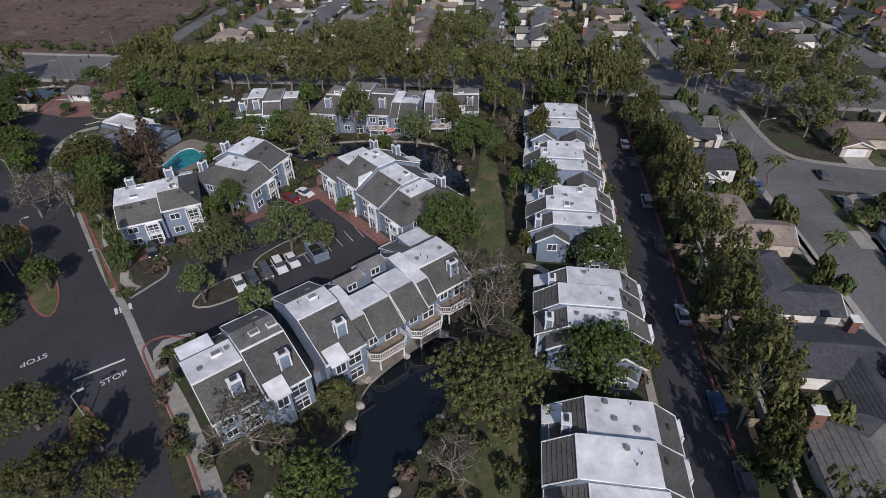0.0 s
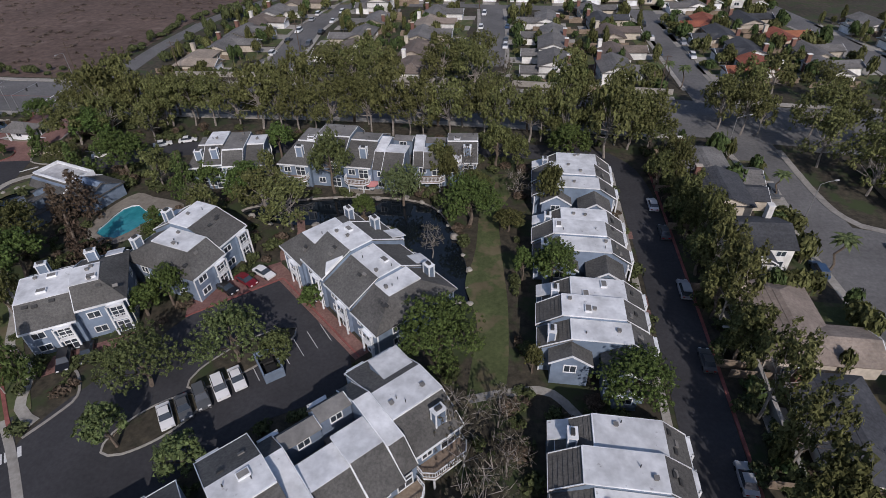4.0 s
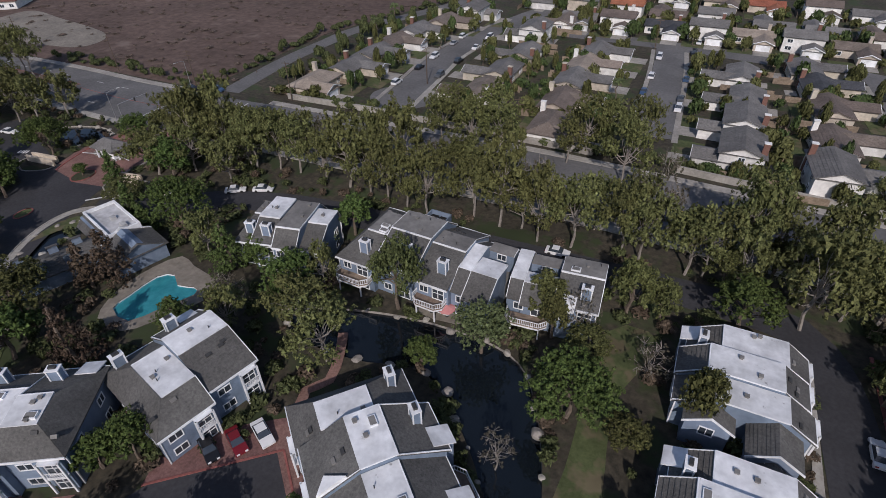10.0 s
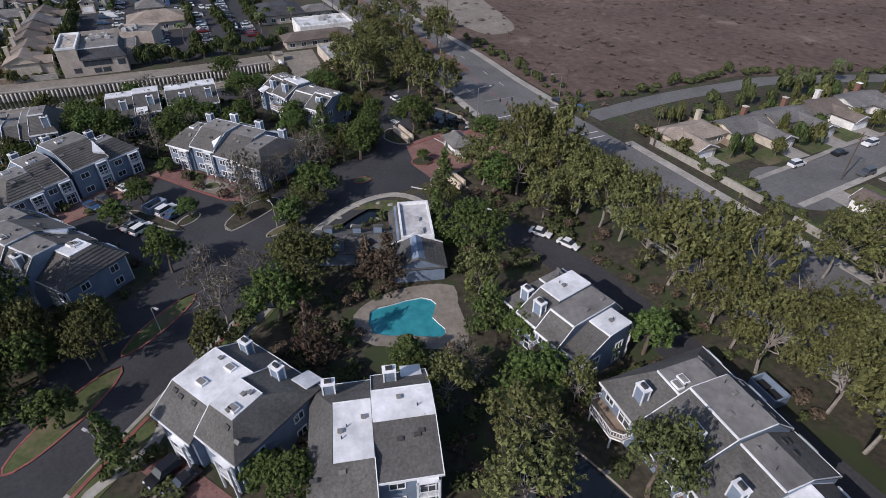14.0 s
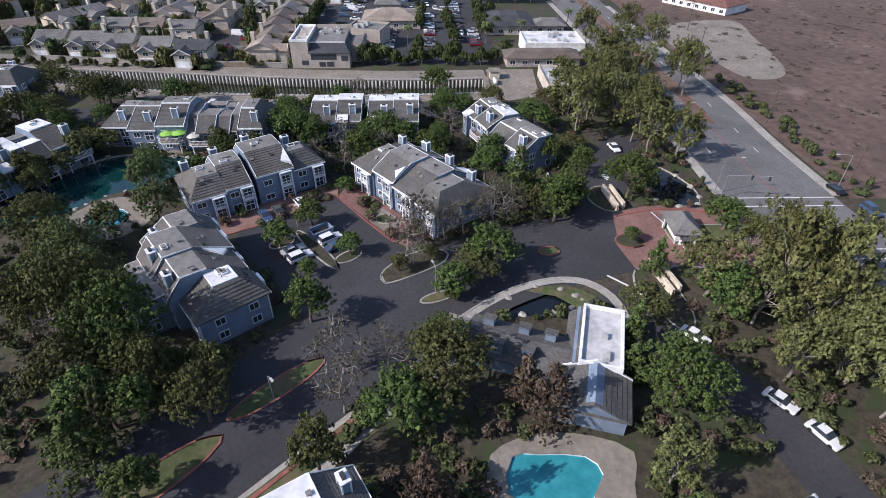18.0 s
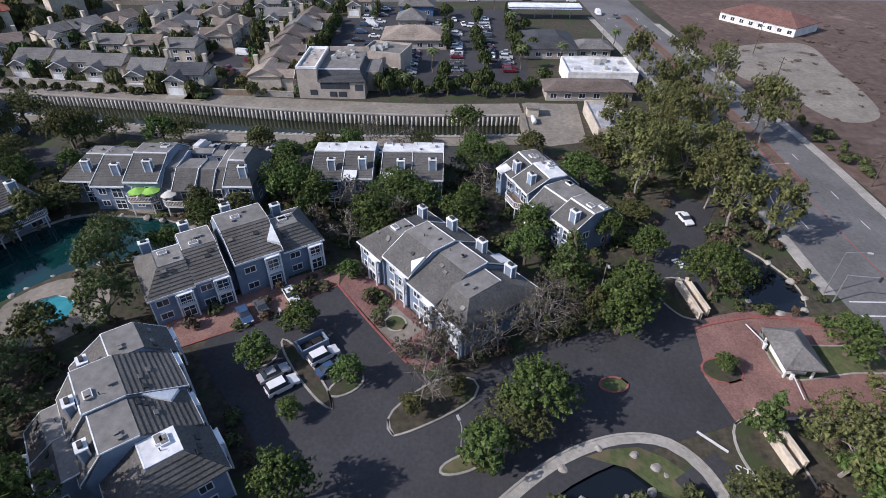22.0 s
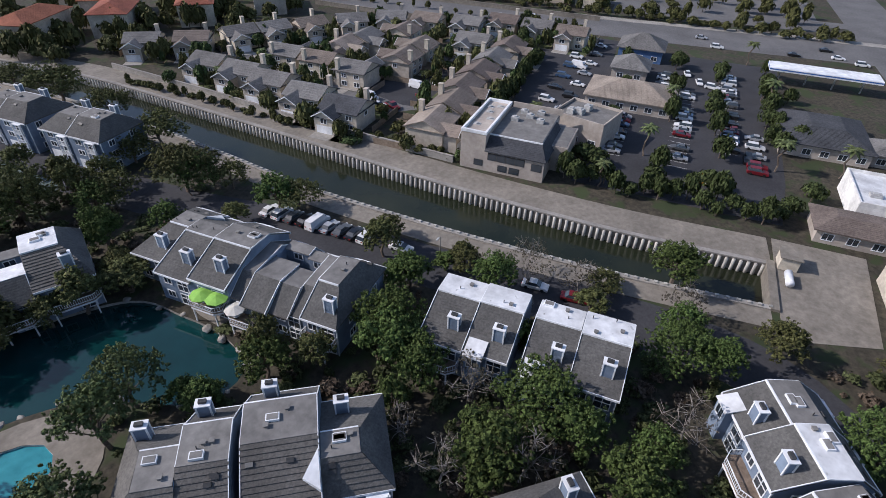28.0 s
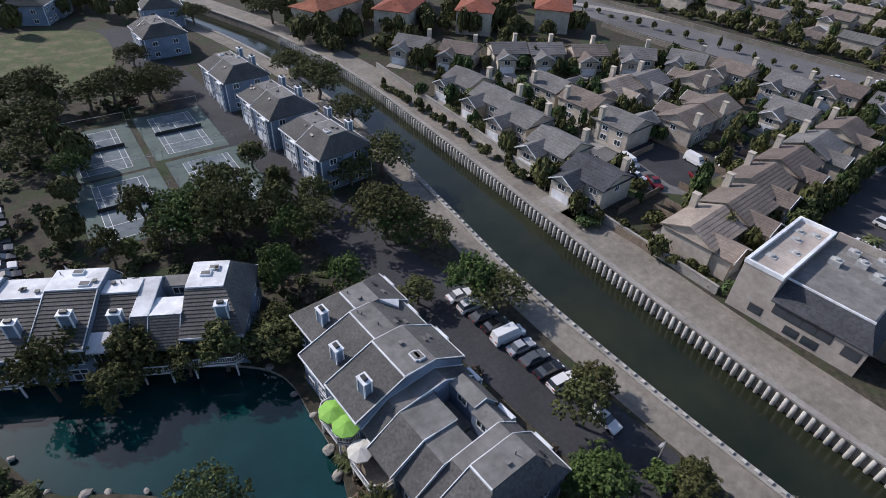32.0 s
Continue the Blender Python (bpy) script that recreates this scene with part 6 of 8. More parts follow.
def house_template(shape, roof, wall, far):
    """shape 0: long ranch with a garage wing; 1: two storeys; 2: low hipped; 3: steep-gabled canal house."""
    label = {"grey": "grey shingle roof", "slate": "dark slate roof", "brown": "brown shingle roof", "tan": "tan tiled roof", "red": "red tile roof"}[roof]
    T = thing("house", "%s stucco %s house with a %s" % (wall, ("single-storey", "two-storey", "low hipped", "steep-gabled two-storey")[shape], label), "house", pose(0, 0, -300), "houses of the neighbourhood")
    sm, rm = STUCCO[wall], ROOFS[roof]
    if shape == 0:
        main, wing, hz, hw, ri = (-7, 7, -1, 8), (0.5, 6.8, -8, -1), 3.0, 2.8, 1.7
    elif shape == 1:
        main, wing, hz, hw, ri = (-6.5, 6.5, -3, 6.5), (0, 6.2, -8.5, -3), 5.4, 2.9, 1.8
    elif shape == 2:
        main, wing, hz, hw, ri = (-8, 8, -3.5, 6), (-7.8, -1.2, -8.5, -3.5), 2.9, 2.8, 1.9
    else:
        main, wing, hz, hw, ri = (-5.5, 5.5, -4.5, 5.5), (-5, 0.8, -8, -4.5), 5.3, 4.6, 2.3
    hip = 0.9 if shape == 2 else 0.0
    x0, x1, y0, y1 = main
    ym = (y0 + y1) / 2
    s = Shape().profile([(y0, 0), (y0, hz), (ym, hz + ri * (1 - hip) - 0.15), (y1, hz), (y1, 0)], x0, x1)
    body = part("wall", s, sm, T)
    part("roof", gable(Shape(), x0, x1, y0, y1, hz, ri, hip=hip).welded(), rm, T)
    a0, a1, b0, b1 = wing
    am = (a0 + a1) / 2
    rw = ri * 0.8
    turn = pose(0, 0, 0, 0, 0, 90)
    s = Shape().profile([(-a1, 0), (-a1, hw), (-am, hw + rw - 0.15), (-a0, hw), (-a0, 0)], b0, b1 + 0.5).turned(turn)
    part("garage_wall", s, sm, T)
    part("garage_roof", gable(Shape(), b0, b1 + (ym - b1) * 0.55, -a1, -a0, hw, rw).turned(turn).welded(), rm, T)
    part("gable_board", Shape().profile([(-a1 - 0.5, hw - 0.35), (-a1 - 0.5, hw - 0.1), (-am, hw + rw - 0.05), (-a0 + 0.5, hw - 0.1), (-a0 + 0.5, hw - 0.35), (-am, hw + rw - 0.3)], b0 - 0.6, b0 - 0.5).turned(turn), trim_mat, T)
    part("garage_door", Shape().box(am - 2.3, am + 2.3, b0 - 0.06, b0 + 0.02, 0.05, 2.25), trim_mat, T)
    if far:
        return T
    for u in ((x0 + 2.2,) if a0 > -2 else (x1 - 2.2,)):
        window(T, u, y0, 0.9, 1.9, 1.2, 0, whole=True)
        if hz > 4:
            window(T, u, y0, 3.4, 1.6, 1.1, 0, whole=True)
    if hw > 4:
        window(T, am, b0, 2.9, 1.8, 1.2, 0, whole=True)
    for u in (x0 + 2.5, x1 - 4.2):
        window(T, u, y1, 0.9, 1.7, 1.3, 2, whole=True)
        if hz > 4:
            window(T, u, y1, 3.4, 1.5, 1.1, 2, whole=True)
    window(T, x1, ym, hz - 1.9, 1.3, 1.1, 1, whole=True)
    c = part("chimney", Shape().box(x1 - 2.6, x1 - 1.5, y1 - 1.1, y1 + 0.2, 0, hz + ri + 1.0), sm if shape == 3 else (brick_red_mat if roof in ("grey", "slate") else sm), T)
    part("chimney_cap", Shape().box(x1 - 2.7, x1 - 1.4, y1 - 1.2, y1 + 0.3, hz + ri + 1.0, hz + ri + 1.15), sm, c)
    return T


HOUSES = {}
house_rng = random.Random(11)


LOTS = []


def house(x, y, rot, roof="grey", shape=0, wall=None, scale=1.0, far=False):
    wall = wall or house_rng.choice(("white", "cream"))
    key = (shape, roof, wall, far)
    LOTS.append((x, y, rot, shape, far))
    m = pose(x, y, 0, 0, 0, rot) @ Matrix.Scale(scale, 4)
    if key in HOUSES:
        return copy_thing(HOUSES[key], m)
    HOUSES[key] = house_template(*key)
    HOUSES[key].matrix_basis = m
    return HOUSES[key]


# north of the avenue, street by street; fronts face their street
for x, y, roof, sh in ((-114, 209, "tan", 2), (-109, 224, "grey", 0), (-109, 240, "grey", 0), (-109, 254, "brown", 0), (-108, 271, "grey", 0), (-103, 287, "brown", 0), (-98, 303, "grey", 1)):
    house(x, y, 90, roof, sh)
for x, y, roof, sh in ((-67, 222, "brown", 0), (-67, 241, "grey", 0), (-66, 261, "grey", 0), (-68, 285, "grey", 1), (-64, 306, "brown", 0)):
    house(x, y, -90, roof, sh)
for x, y, roof, sh in ((-36, 207, "brown", 2), (-36, 223, "brown", 0), (-37, 241, "grey", 0), (-37, 256, "tan", 0), (-36, 271, "grey", 0)):
    house(x, y, 90, roof, sh)
for x, y, roof, sh in ((7, 208, "grey", 1), (7, 225, "grey", 1), (6, 246, "grey", 0), (4, 266, "grey", 0)):
    house(x, y, -90, roof, sh)
for x, y, roof, sh in ((29, 204, "grey", 1), (33, 224, "brown", 0), (34, 247, "brown", 0), (32, 264, "slate", 0), (29, 279, "grey", 0)):
    house(x, y, 95, roof, sh)
for x, y, roof, sh in ((70, 214, "red", 0), (71, 231, "slate", 0), (67, 248, "slate", 0), (66, 264, "red", 0), (67, 292, "grey", 0)):
    house(x, y, -85, roof, sh)
for x, y, roof, sh in ((97, 213, "grey", 0), (98, 229, "grey", 0), (94, 245, "red", 0), (88, 268, "slate", 0)):
    house(x, y, 98, roof, sh)
for x, y, roof, sh in ((136, 212, "grey", 0), (134, 230, "brown", 0), (131, 248, "slate", 0), (126, 266, "grey", 0)):
    house(x, y, -80, roof, sh)
for k, x in enumerate((-56, -40, -22, -6, 10, 26, 42, 58, 76, 94)):
    house(x, 311 - max(0, x) * 0.12, 0, ("grey", "brown", "slate", "grey", "tan")[k % 5], (0, 1)[k % 2])
for k in range(24):
    house(-80 + (k % 12) * 19 + house_rng.uniform(-2, 2), (338 if k < 12 else 366) - (k % 12) * 1.2, 180 if k < 12 else 0, house_rng.choice(("grey", "brown", "grey", "red", "slate")), house_rng.choice((0, 1, 0)), far=True)
# east of the lane
house(42.5, 146, 90, "grey", 2, "white", 1.05)
house(42.5, 131.5, 90, "slate", 1, "cream", 0.95)
house(43, 116, 2, "slate", 3, "white", 0.95)
house(43, 96, 90, "tan", 2, "cream", 1.1)
house(44.5, 77, 90, "slate", 2, "white", 1.0)
house(46.5, 57, 0, "slate", 0, "white", 1.05)
house(46, 40, 90, "grey", 2, "white", 1.1)
house(46, 20, 90, "grey", 0, "cream")
house(46, 2, 90, "brown", 0, "cream")
for x, y, rot, roof, sh in ((86, 138, 0, "brown", 2), (104, 137, 0, "grey", 0), (124, 136, 0, "grey", 0), (80, 98, -90, "grey", 0), (81, 80, -90, "slate", 0), (82, 62, -90, "grey", 2), (83, 44, -90, "brown", 0), (84, 24, -90, "grey", 0), (102, 100, 180, "grey", 0), (122, 98, 180, "brown", 0), (144, 135, 0, "slate", 0)):
    house(x, y, rot, roof, sh)
for x, y, rot, roof, sh in ((156, 214, 98, "grey", 0), (153, 232, 98, "slate", 0), (150, 250, 98, "red", 0), (166, 137, 0, "brown", 0), (164, 98, 180, "grey", 0), (84, 4, -90, "grey", 0)):
    house(x, y, rot, roof, sh, far=True)
# west of the canal
for x, y, rot, roof, sh in ((-261, -40, 90, "grey", 3), (-259, -26, 90, "grey", 3), (-256, -13, 90, "grey", 3), (-252, 2, 90, "grey", 3), (-248, 16, 90, "slate", 3), (-249, 41, 180, "tan", 3), (-262, 41, 180, "brown", 3), (-275, 39, 180, "brown", 3), (-289, 39, 180, "brown", 3), (-303, 39, 180, "grey", 3), (-318, 40, 180, "brown", 3)):
    house(x, y, rot, roof, sh, "cream")
for x, y, rot, roof, sh in ((-268, -75, 120, "grey", 3), (-277, -62, 120, "brown", 3), (-290, -53, 150, "grey", 3), (-300, -46, 150, "grey", 3), (-311, -37, 150, "brown", 3), (-323, -26, 130, "grey", 3), (-334, -14, 110, "grey", 3), (-338, 0, 90, "brown", 3), (-341, 16, 90, "grey", 3), (-280, -24, -90, "grey", 3), (-279, -11, -90, "brown", 3), (-276, 3, -90, "grey", 3), (-291, 11, 0, "brown", 3), (-304, 11, 0, "brown", 3), (-294, -12, 180, "tan", 3), (-305, -10, 180, "grey", 3), (-318, -2, 0, "brown", 3), (-320, 26, 90, "grey", 3), (-350, 28, 90, "brown", 3), (-349, 42, 90, "grey", 3), (-346, 56, 90, "brown", 3)):
    house(x, y, rot, roof, sh, "cream")
for k in range(40):
    house(-414 - (k % 4) * 24 - house_rng.uniform(0, 4), -120 + (k // 4) * 19 + house_rng.uniform(-2, 2), 90 if k % 2 else -90, house_rng.choice(("grey", "brown", "tan", "grey")), house_rng.choice((0, 3, 1)), "cream", far=True)


# ---- plots of the houses: drives, lawns, walls and garden trees ----
plot_rng = random.Random(23)


GARDEN = []


def plots():
    drives, lawns, fences = Shape(), Shape(), Shape()
    for x, y, rot, shape, far in LOTS:
        m = pose(x, y, 0, 0, 0, rot)
        am = (3.65, 3.1, -4.5, -2.1)[shape]
        b0 = (-8, -8.5, -8.5, -8)[shape]
        long = 5.5 if shape != 3 else 3.5
        drives.add(Shape().box(am - 2.9, am + 2.9, b0 - long, b0, 0.0, 0.09).turned(m))
        sx = -1 if am > 0 else 1
        lawns.add(Shape().box(min(sx * 7.8, am + sx * 3.1), max(sx * 7.8, am + sx * 3.1), b0 - long + 0.5, b0 + 2.5, 0.0, 0.06).turned(m))
        back = (8.6, 7.1, 6.6, 6.1)[shape]
        if plot_rng.random() < 0.6:
            u = plot_rng.uniform(-5, 0)
            drives.add(Shape().box(u, u + plot_rng.uniform(4, 7), back, back + plot_rng.uniform(2.2, 4), 0.0, 0.08).turned(m))
        elif not far:
            lawns.add(Shape().box(-7.5, 7.5, back, back + 4, 0.0, 0.06).turned(m))
        for xs in (-8.6, 8.6):
            fences.add(Shape().box(xs - 0.05, xs + 0.05, -2, 13, 0, 1.7).turned(m))
        for k in range(5 if far else 9):
            u = plot_rng.choice((plot_rng.uniform(-8, 8), plot_rng.choice((-8.4, 8.4))))
            v = plot_rng.choice((plot_rng.uniform(9, 12.5), plot_rng.uniform(b0 - 3.5, b0 - 1))) if abs(u) < 8 else plot_rng.uniform(-8, 10)
            if abs(u - am) < 3.5 and v < 0:
                u = am - 5.5 * (1 if am > 0 else -1)
            p = m @ Vector((u, v, 0))
            GARDEN.append((p.x, p.y, plot_rng.uniform(2.2, 7.5), plot_rng.uniform(1.2, 3.4)))
    tagged(setting("pavement", drives, concrete_mat, "pale concrete driveways and patios of the houses"), kind="structure")
    setting("lawn", lawns, lawn_mat, "small front lawns of the houses")
    tagged(part("garden_fence", fences, fence_mat), "weathered timber garden fences between the houses", "fence", kind="stuff")


plots()


# ---- joined planting: garden trees, street trees, shrubs ----
def cloud(rng, cards, size):
    """Leaf blades of a small unit crown (radius 1, from 0.25 to 1 high), as an array of corners."""
    verts, faces = [], []
    lobes = [(Vector((0.5 * math.cos(i * 2.4) * math.sqrt(i / 7), 0.5 * math.sin(i * 2.4) * math.sqrt(i / 7), 0.7 - 0.03 * i)), rng.uniform(0.35, 0.6)) for i in range(7)]
    for i in range(cards):
        c, r = lobes[i % 7]
        d = Vector((rng.gauss(0, 1), rng.gauss(0, 1), rng.gauss(0.2, 1))).normalized()
        t = rng.uniform(0.6, 1.05)
        spray(verts, faces, rng, Vector((c.x + d.x * r * t, c.y + d.y * r * t, c.z + d.z * 0.32 * t)), (d.x, d.y, d.z + 0.2), size)
    return np.array(verts), np.array(faces)


def planting(name, label, category, spots, mat, cards, size, stems=True, seed=1):
    """Many plants that nobody could count, joined: spots of x, y, height, radius."""
    rng = random.Random(seed)
    kinds = [cloud(rng, cards, size) for _ in range(5)]
    vs, fs, n = [], [], 0
    trunks = Shape()
    for x, y, h, r in spots:
        v, f = rng.choice(kinds)
        a = rng.uniform(0, 6.28)
        ca, sa = math.cos(a), math.sin(a)
        w = np.empty_like(v)
        w[:, 0] = x + r * (v[:, 0] * ca - v[:, 1] * sa)
        w[:, 1] = y + r * (v[:, 0] * sa + v[:, 1] * ca)
        w[:, 2] = h * np.maximum(v[:, 2], 0.02)
        vs.append(w), fs.append(f + n)
        n += len(v)
        if stems:
            trunks.tube((x, y, 0), (x, y, h * 0.55), 0.16, 0.09, 5)
    me = bpy.data.meshes.new(name)
    me.from_pydata(np.concatenate(vs).tolist(), [], np.concatenate(fs).tolist())
    me.materials.append(mat)
    ob = tagged(new(name, me), label, category, kind="stuff")
    if stems:
        tagged(part("trunk", trunks, bark_mat, ob), kind="stuff")
    return ob


planting("garden_trees", "small green garden trees round the houses", "trees", GARDEN[0::3], LEAF["garden"], 230, 0.16, seed=3)
planting("garden_trees", "olive garden trees round the houses", "trees", GARDEN[1::3], LEAF["oak"], 230, 0.16, seed=4)
planting("garden_trees", "mixed garden trees round the houses", "trees", GARDEN[2::3], LEAF["gum"], 230, 0.16, seed=5)
shrub_rng = random.Random(77)
block_area([(-112, 118), (-110, 131), (-88, 127), (-88, 116), (-98, 104), (-108, 101)], False)
block_area([(-160, -78), (-158, -20), (-196, -18), (-197, -80)], False)
green, dry = [], []
for x0, x1, y0, y1, n in ((-110, 22, 20, 160, 1800), (-205, -110, 0, 165, 1600), (-200, -120, -90, 0, 400), (30, 38, -5, 165, 140)):
    for i in range(n):
        x, y = shrub_rng.uniform(x0, x1), shrub_rng.uniform(y0, y1)
        if is_free(x, y, 0.4) and not (-8.5 < x < -1 and 74 < y < 142):
            (green if shrub_rng.random() < 0.7 else dry).append((x, y, shrub_rng.uniform(0.5, 2.4), shrub_rng.uniform(0.7, 2.3)))
planting("shrubs", "green shrubs in the beds between condominiums", "shrubs", green, shrub_mat, 120, 0.2, False, 6)
planting("shrubs", "dry brownish shrubs in the beds", "shrubs", dry, dry_shrub_mat, 120, 0.2, False, 7)
scrub = []
for i in range(900):
    x, y = shrub_rng.uniform(-330, -110), shrub_rng.uniform(203, 420)
    if x < -142 + max(0, (y - 262)) * 0.2:
        scrub.append((x, y, shrub_rng.uniform(0.15, 0.7), shrub_rng.uniform(0.4, 2.6)))
planting("scrub", "low dry brown scrub of the open field", "scrub", scrub, shade("field_scrub_leaves", (0.08, 0.06, 0.046), (0.16, 0.12, 0.096), 1.5, 0.9, island=0.4), 30, 0.3, False, 8)
verge = [(x, 199.5 + shrub_rng.uniform(-0.8, 2.5), shrub_rng.uniform(1, 3), shrub_rng.uniform(1, 2.2)) for x in np.arange(-118, 30, 2.2)] + [(x, 197 + shrub_rng.uniform(-2, 4), shrub_rng.uniform(0.8, 3), shrub_rng.uniform(1.0, 2.4)) for x in np.arange(-225, -150, 2.4)] + [(-149 + max(0, y - 262) * 0.42 + shrub_rng.uniform(-1.5, 1.5), y, shrub_rng.uniform(1, 4), shrub_rng.uniform(1.2, 2.8)) for y in np.arange(205, 330, 4.0)] + [(-129 + shrub_rng.uniform(-4, 4) + max(0, y - 262) * 0.4, y, shrub_rng.uniform(2, 7), shrub_rng.uniform(1.5, 3)) for y in np.arange(212, 330, 4.5)]
planting("shrubs", "rounded green hedge shrubs along the avenue wall", "shrubs", verge, shrub_mat, 320, 0.18, False, 9)
lots = [(shrub_rng.uniform(-352, -243), shrub_rng.choice((80, 96, 108, 122, 128)) + shrub_rng.uniform(-1.5, 1.5), shrub_rng.uniform(4, 8), shrub_rng.uniform(2, 3.6)) for _ in range(46)] + [(-243 + shrub_rng.uniform(-3, 2), y, shrub_rng.uniform(3, 7.5), shrub_rng.uniform(2, 3.4)) for y in np.arange(76, 124, 3.0)] + [(x, 50.5 + (x + 275) * 0.19 * (1 if x < -320 else 0.12) + shrub_rng.uniform(-1, 1), shrub_rng.uniform(4.5, 7.5), shrub_rng.uniform(2, 3)) for x in np.arange(-364, -266, 3.4)]
planting("car_park_trees", "feathery green trees in the shopping car park", "trees", lots, LEAF["garden"], 600, 0.12, True, 10)
edge = [(-241 - max(0, -y) * 0.07 + shrub_rng.uniform(-2, 1), y, shrub_rng.uniform(0.8, 3.5), shrub_rng.uniform(0.8, 2)) for y in np.arange(-60, 50, 2.4)] + [(shrub_rng.uniform(-352, -300), shrub_rng.uniform(-140, -62), shrub_rng.uniform(5, 10), shrub_rng.uniform(3, 5)) for _ in range(50)] + [(shrub_rng.uniform(-300, -244), shrub_rng.uniform(-160, -82), shrub_rng.uniform(5, 10), shrub_rng.uniform(3, 5)) for _ in range(50)] + [(-400 + shrub_rng.uniform(-3, 3), y, shrub_rng.uniform(2, 6), shrub_rng.uniform(2, 3.5)) for y in np.arange(-150, 160, 4.5)] + [(shrub_rng.uniform(-520, -402), shrub_rng.uniform(-160, 150), shrub_rng.uniform(3, 8), shrub_rng.uniform(2, 3.8)) for _ in range(210)] + [(-371 + shrub_rng.uniform(-1, 1), y, shrub_rng.uniform(1, 4), shrub_rng.uniform(0.8, 1.8)) for y in np.arange(-120, 60, 7.0)]
planting("far_trees", "dark green trees among the far houses", "trees", edge, LEAF["oak"], 300, 0.17, True, 11)
park = [(shrub_rng.uniform(-215, -120), shrub_rng.uniform(-240, -165), shrub_rng.uniform(6, 10), shrub_rng.uniform(3, 5)) for _ in range(60)] + [(shrub_rng.uniform(-165, -110), shrub_rng.uniform(-110, -20), shrub_rng.uniform(5, 9), shrub_rng.uniform(2.5, 4.5)) for _ in range(36)]
planting("park_trees", "dark green trees round the park lawn", "trees", [q for q in park if not (-156 < q[0] < -140 and q[1] > -66)], LEAF["oak"], 800, 0.13, True, 12)


# ---- vehicles ----
def paint(name, c, rough=0.3):
    return shade(name, tuple(x * 0.9 for x in c), c, 2, rough, spec=0.6)


CAR_PAINT = {"white": paint("white_car_paint", (0.75, 0.75, 0.75)), "black": paint("black_car_paint", (0.012, 0.012, 0.014)), "silver": paint("silver_car_paint", (0.36, 0.37, 0.39)), "grey": paint("grey_car_paint", (0.09, 0.095, 0.1)), "red": paint("red_car_paint", (0.17, 0.012, 0.018)), "blue": paint("blue_car_paint", (0.04, 0.08, 0.16)), "orange": paint("orange_car_paint", (0.6, 0.28, 0.02))}
tyre_mat = shade("tyre_rubber", (0.012, 0.012, 0.012), (0.025, 0.025, 0.025), 0.3, 0.85)
lamp_mat = shade("headlight_lens", (0.6, 0.6, 0.6), (0.8, 0.8, 0.8), 1, 0.15, spec=0.8)
tail_mat = shade("tail_light_lens", (0.25, 0.01, 0.01), (0.35, 0.02, 0.02), 1, 0.2, spec=0.8)


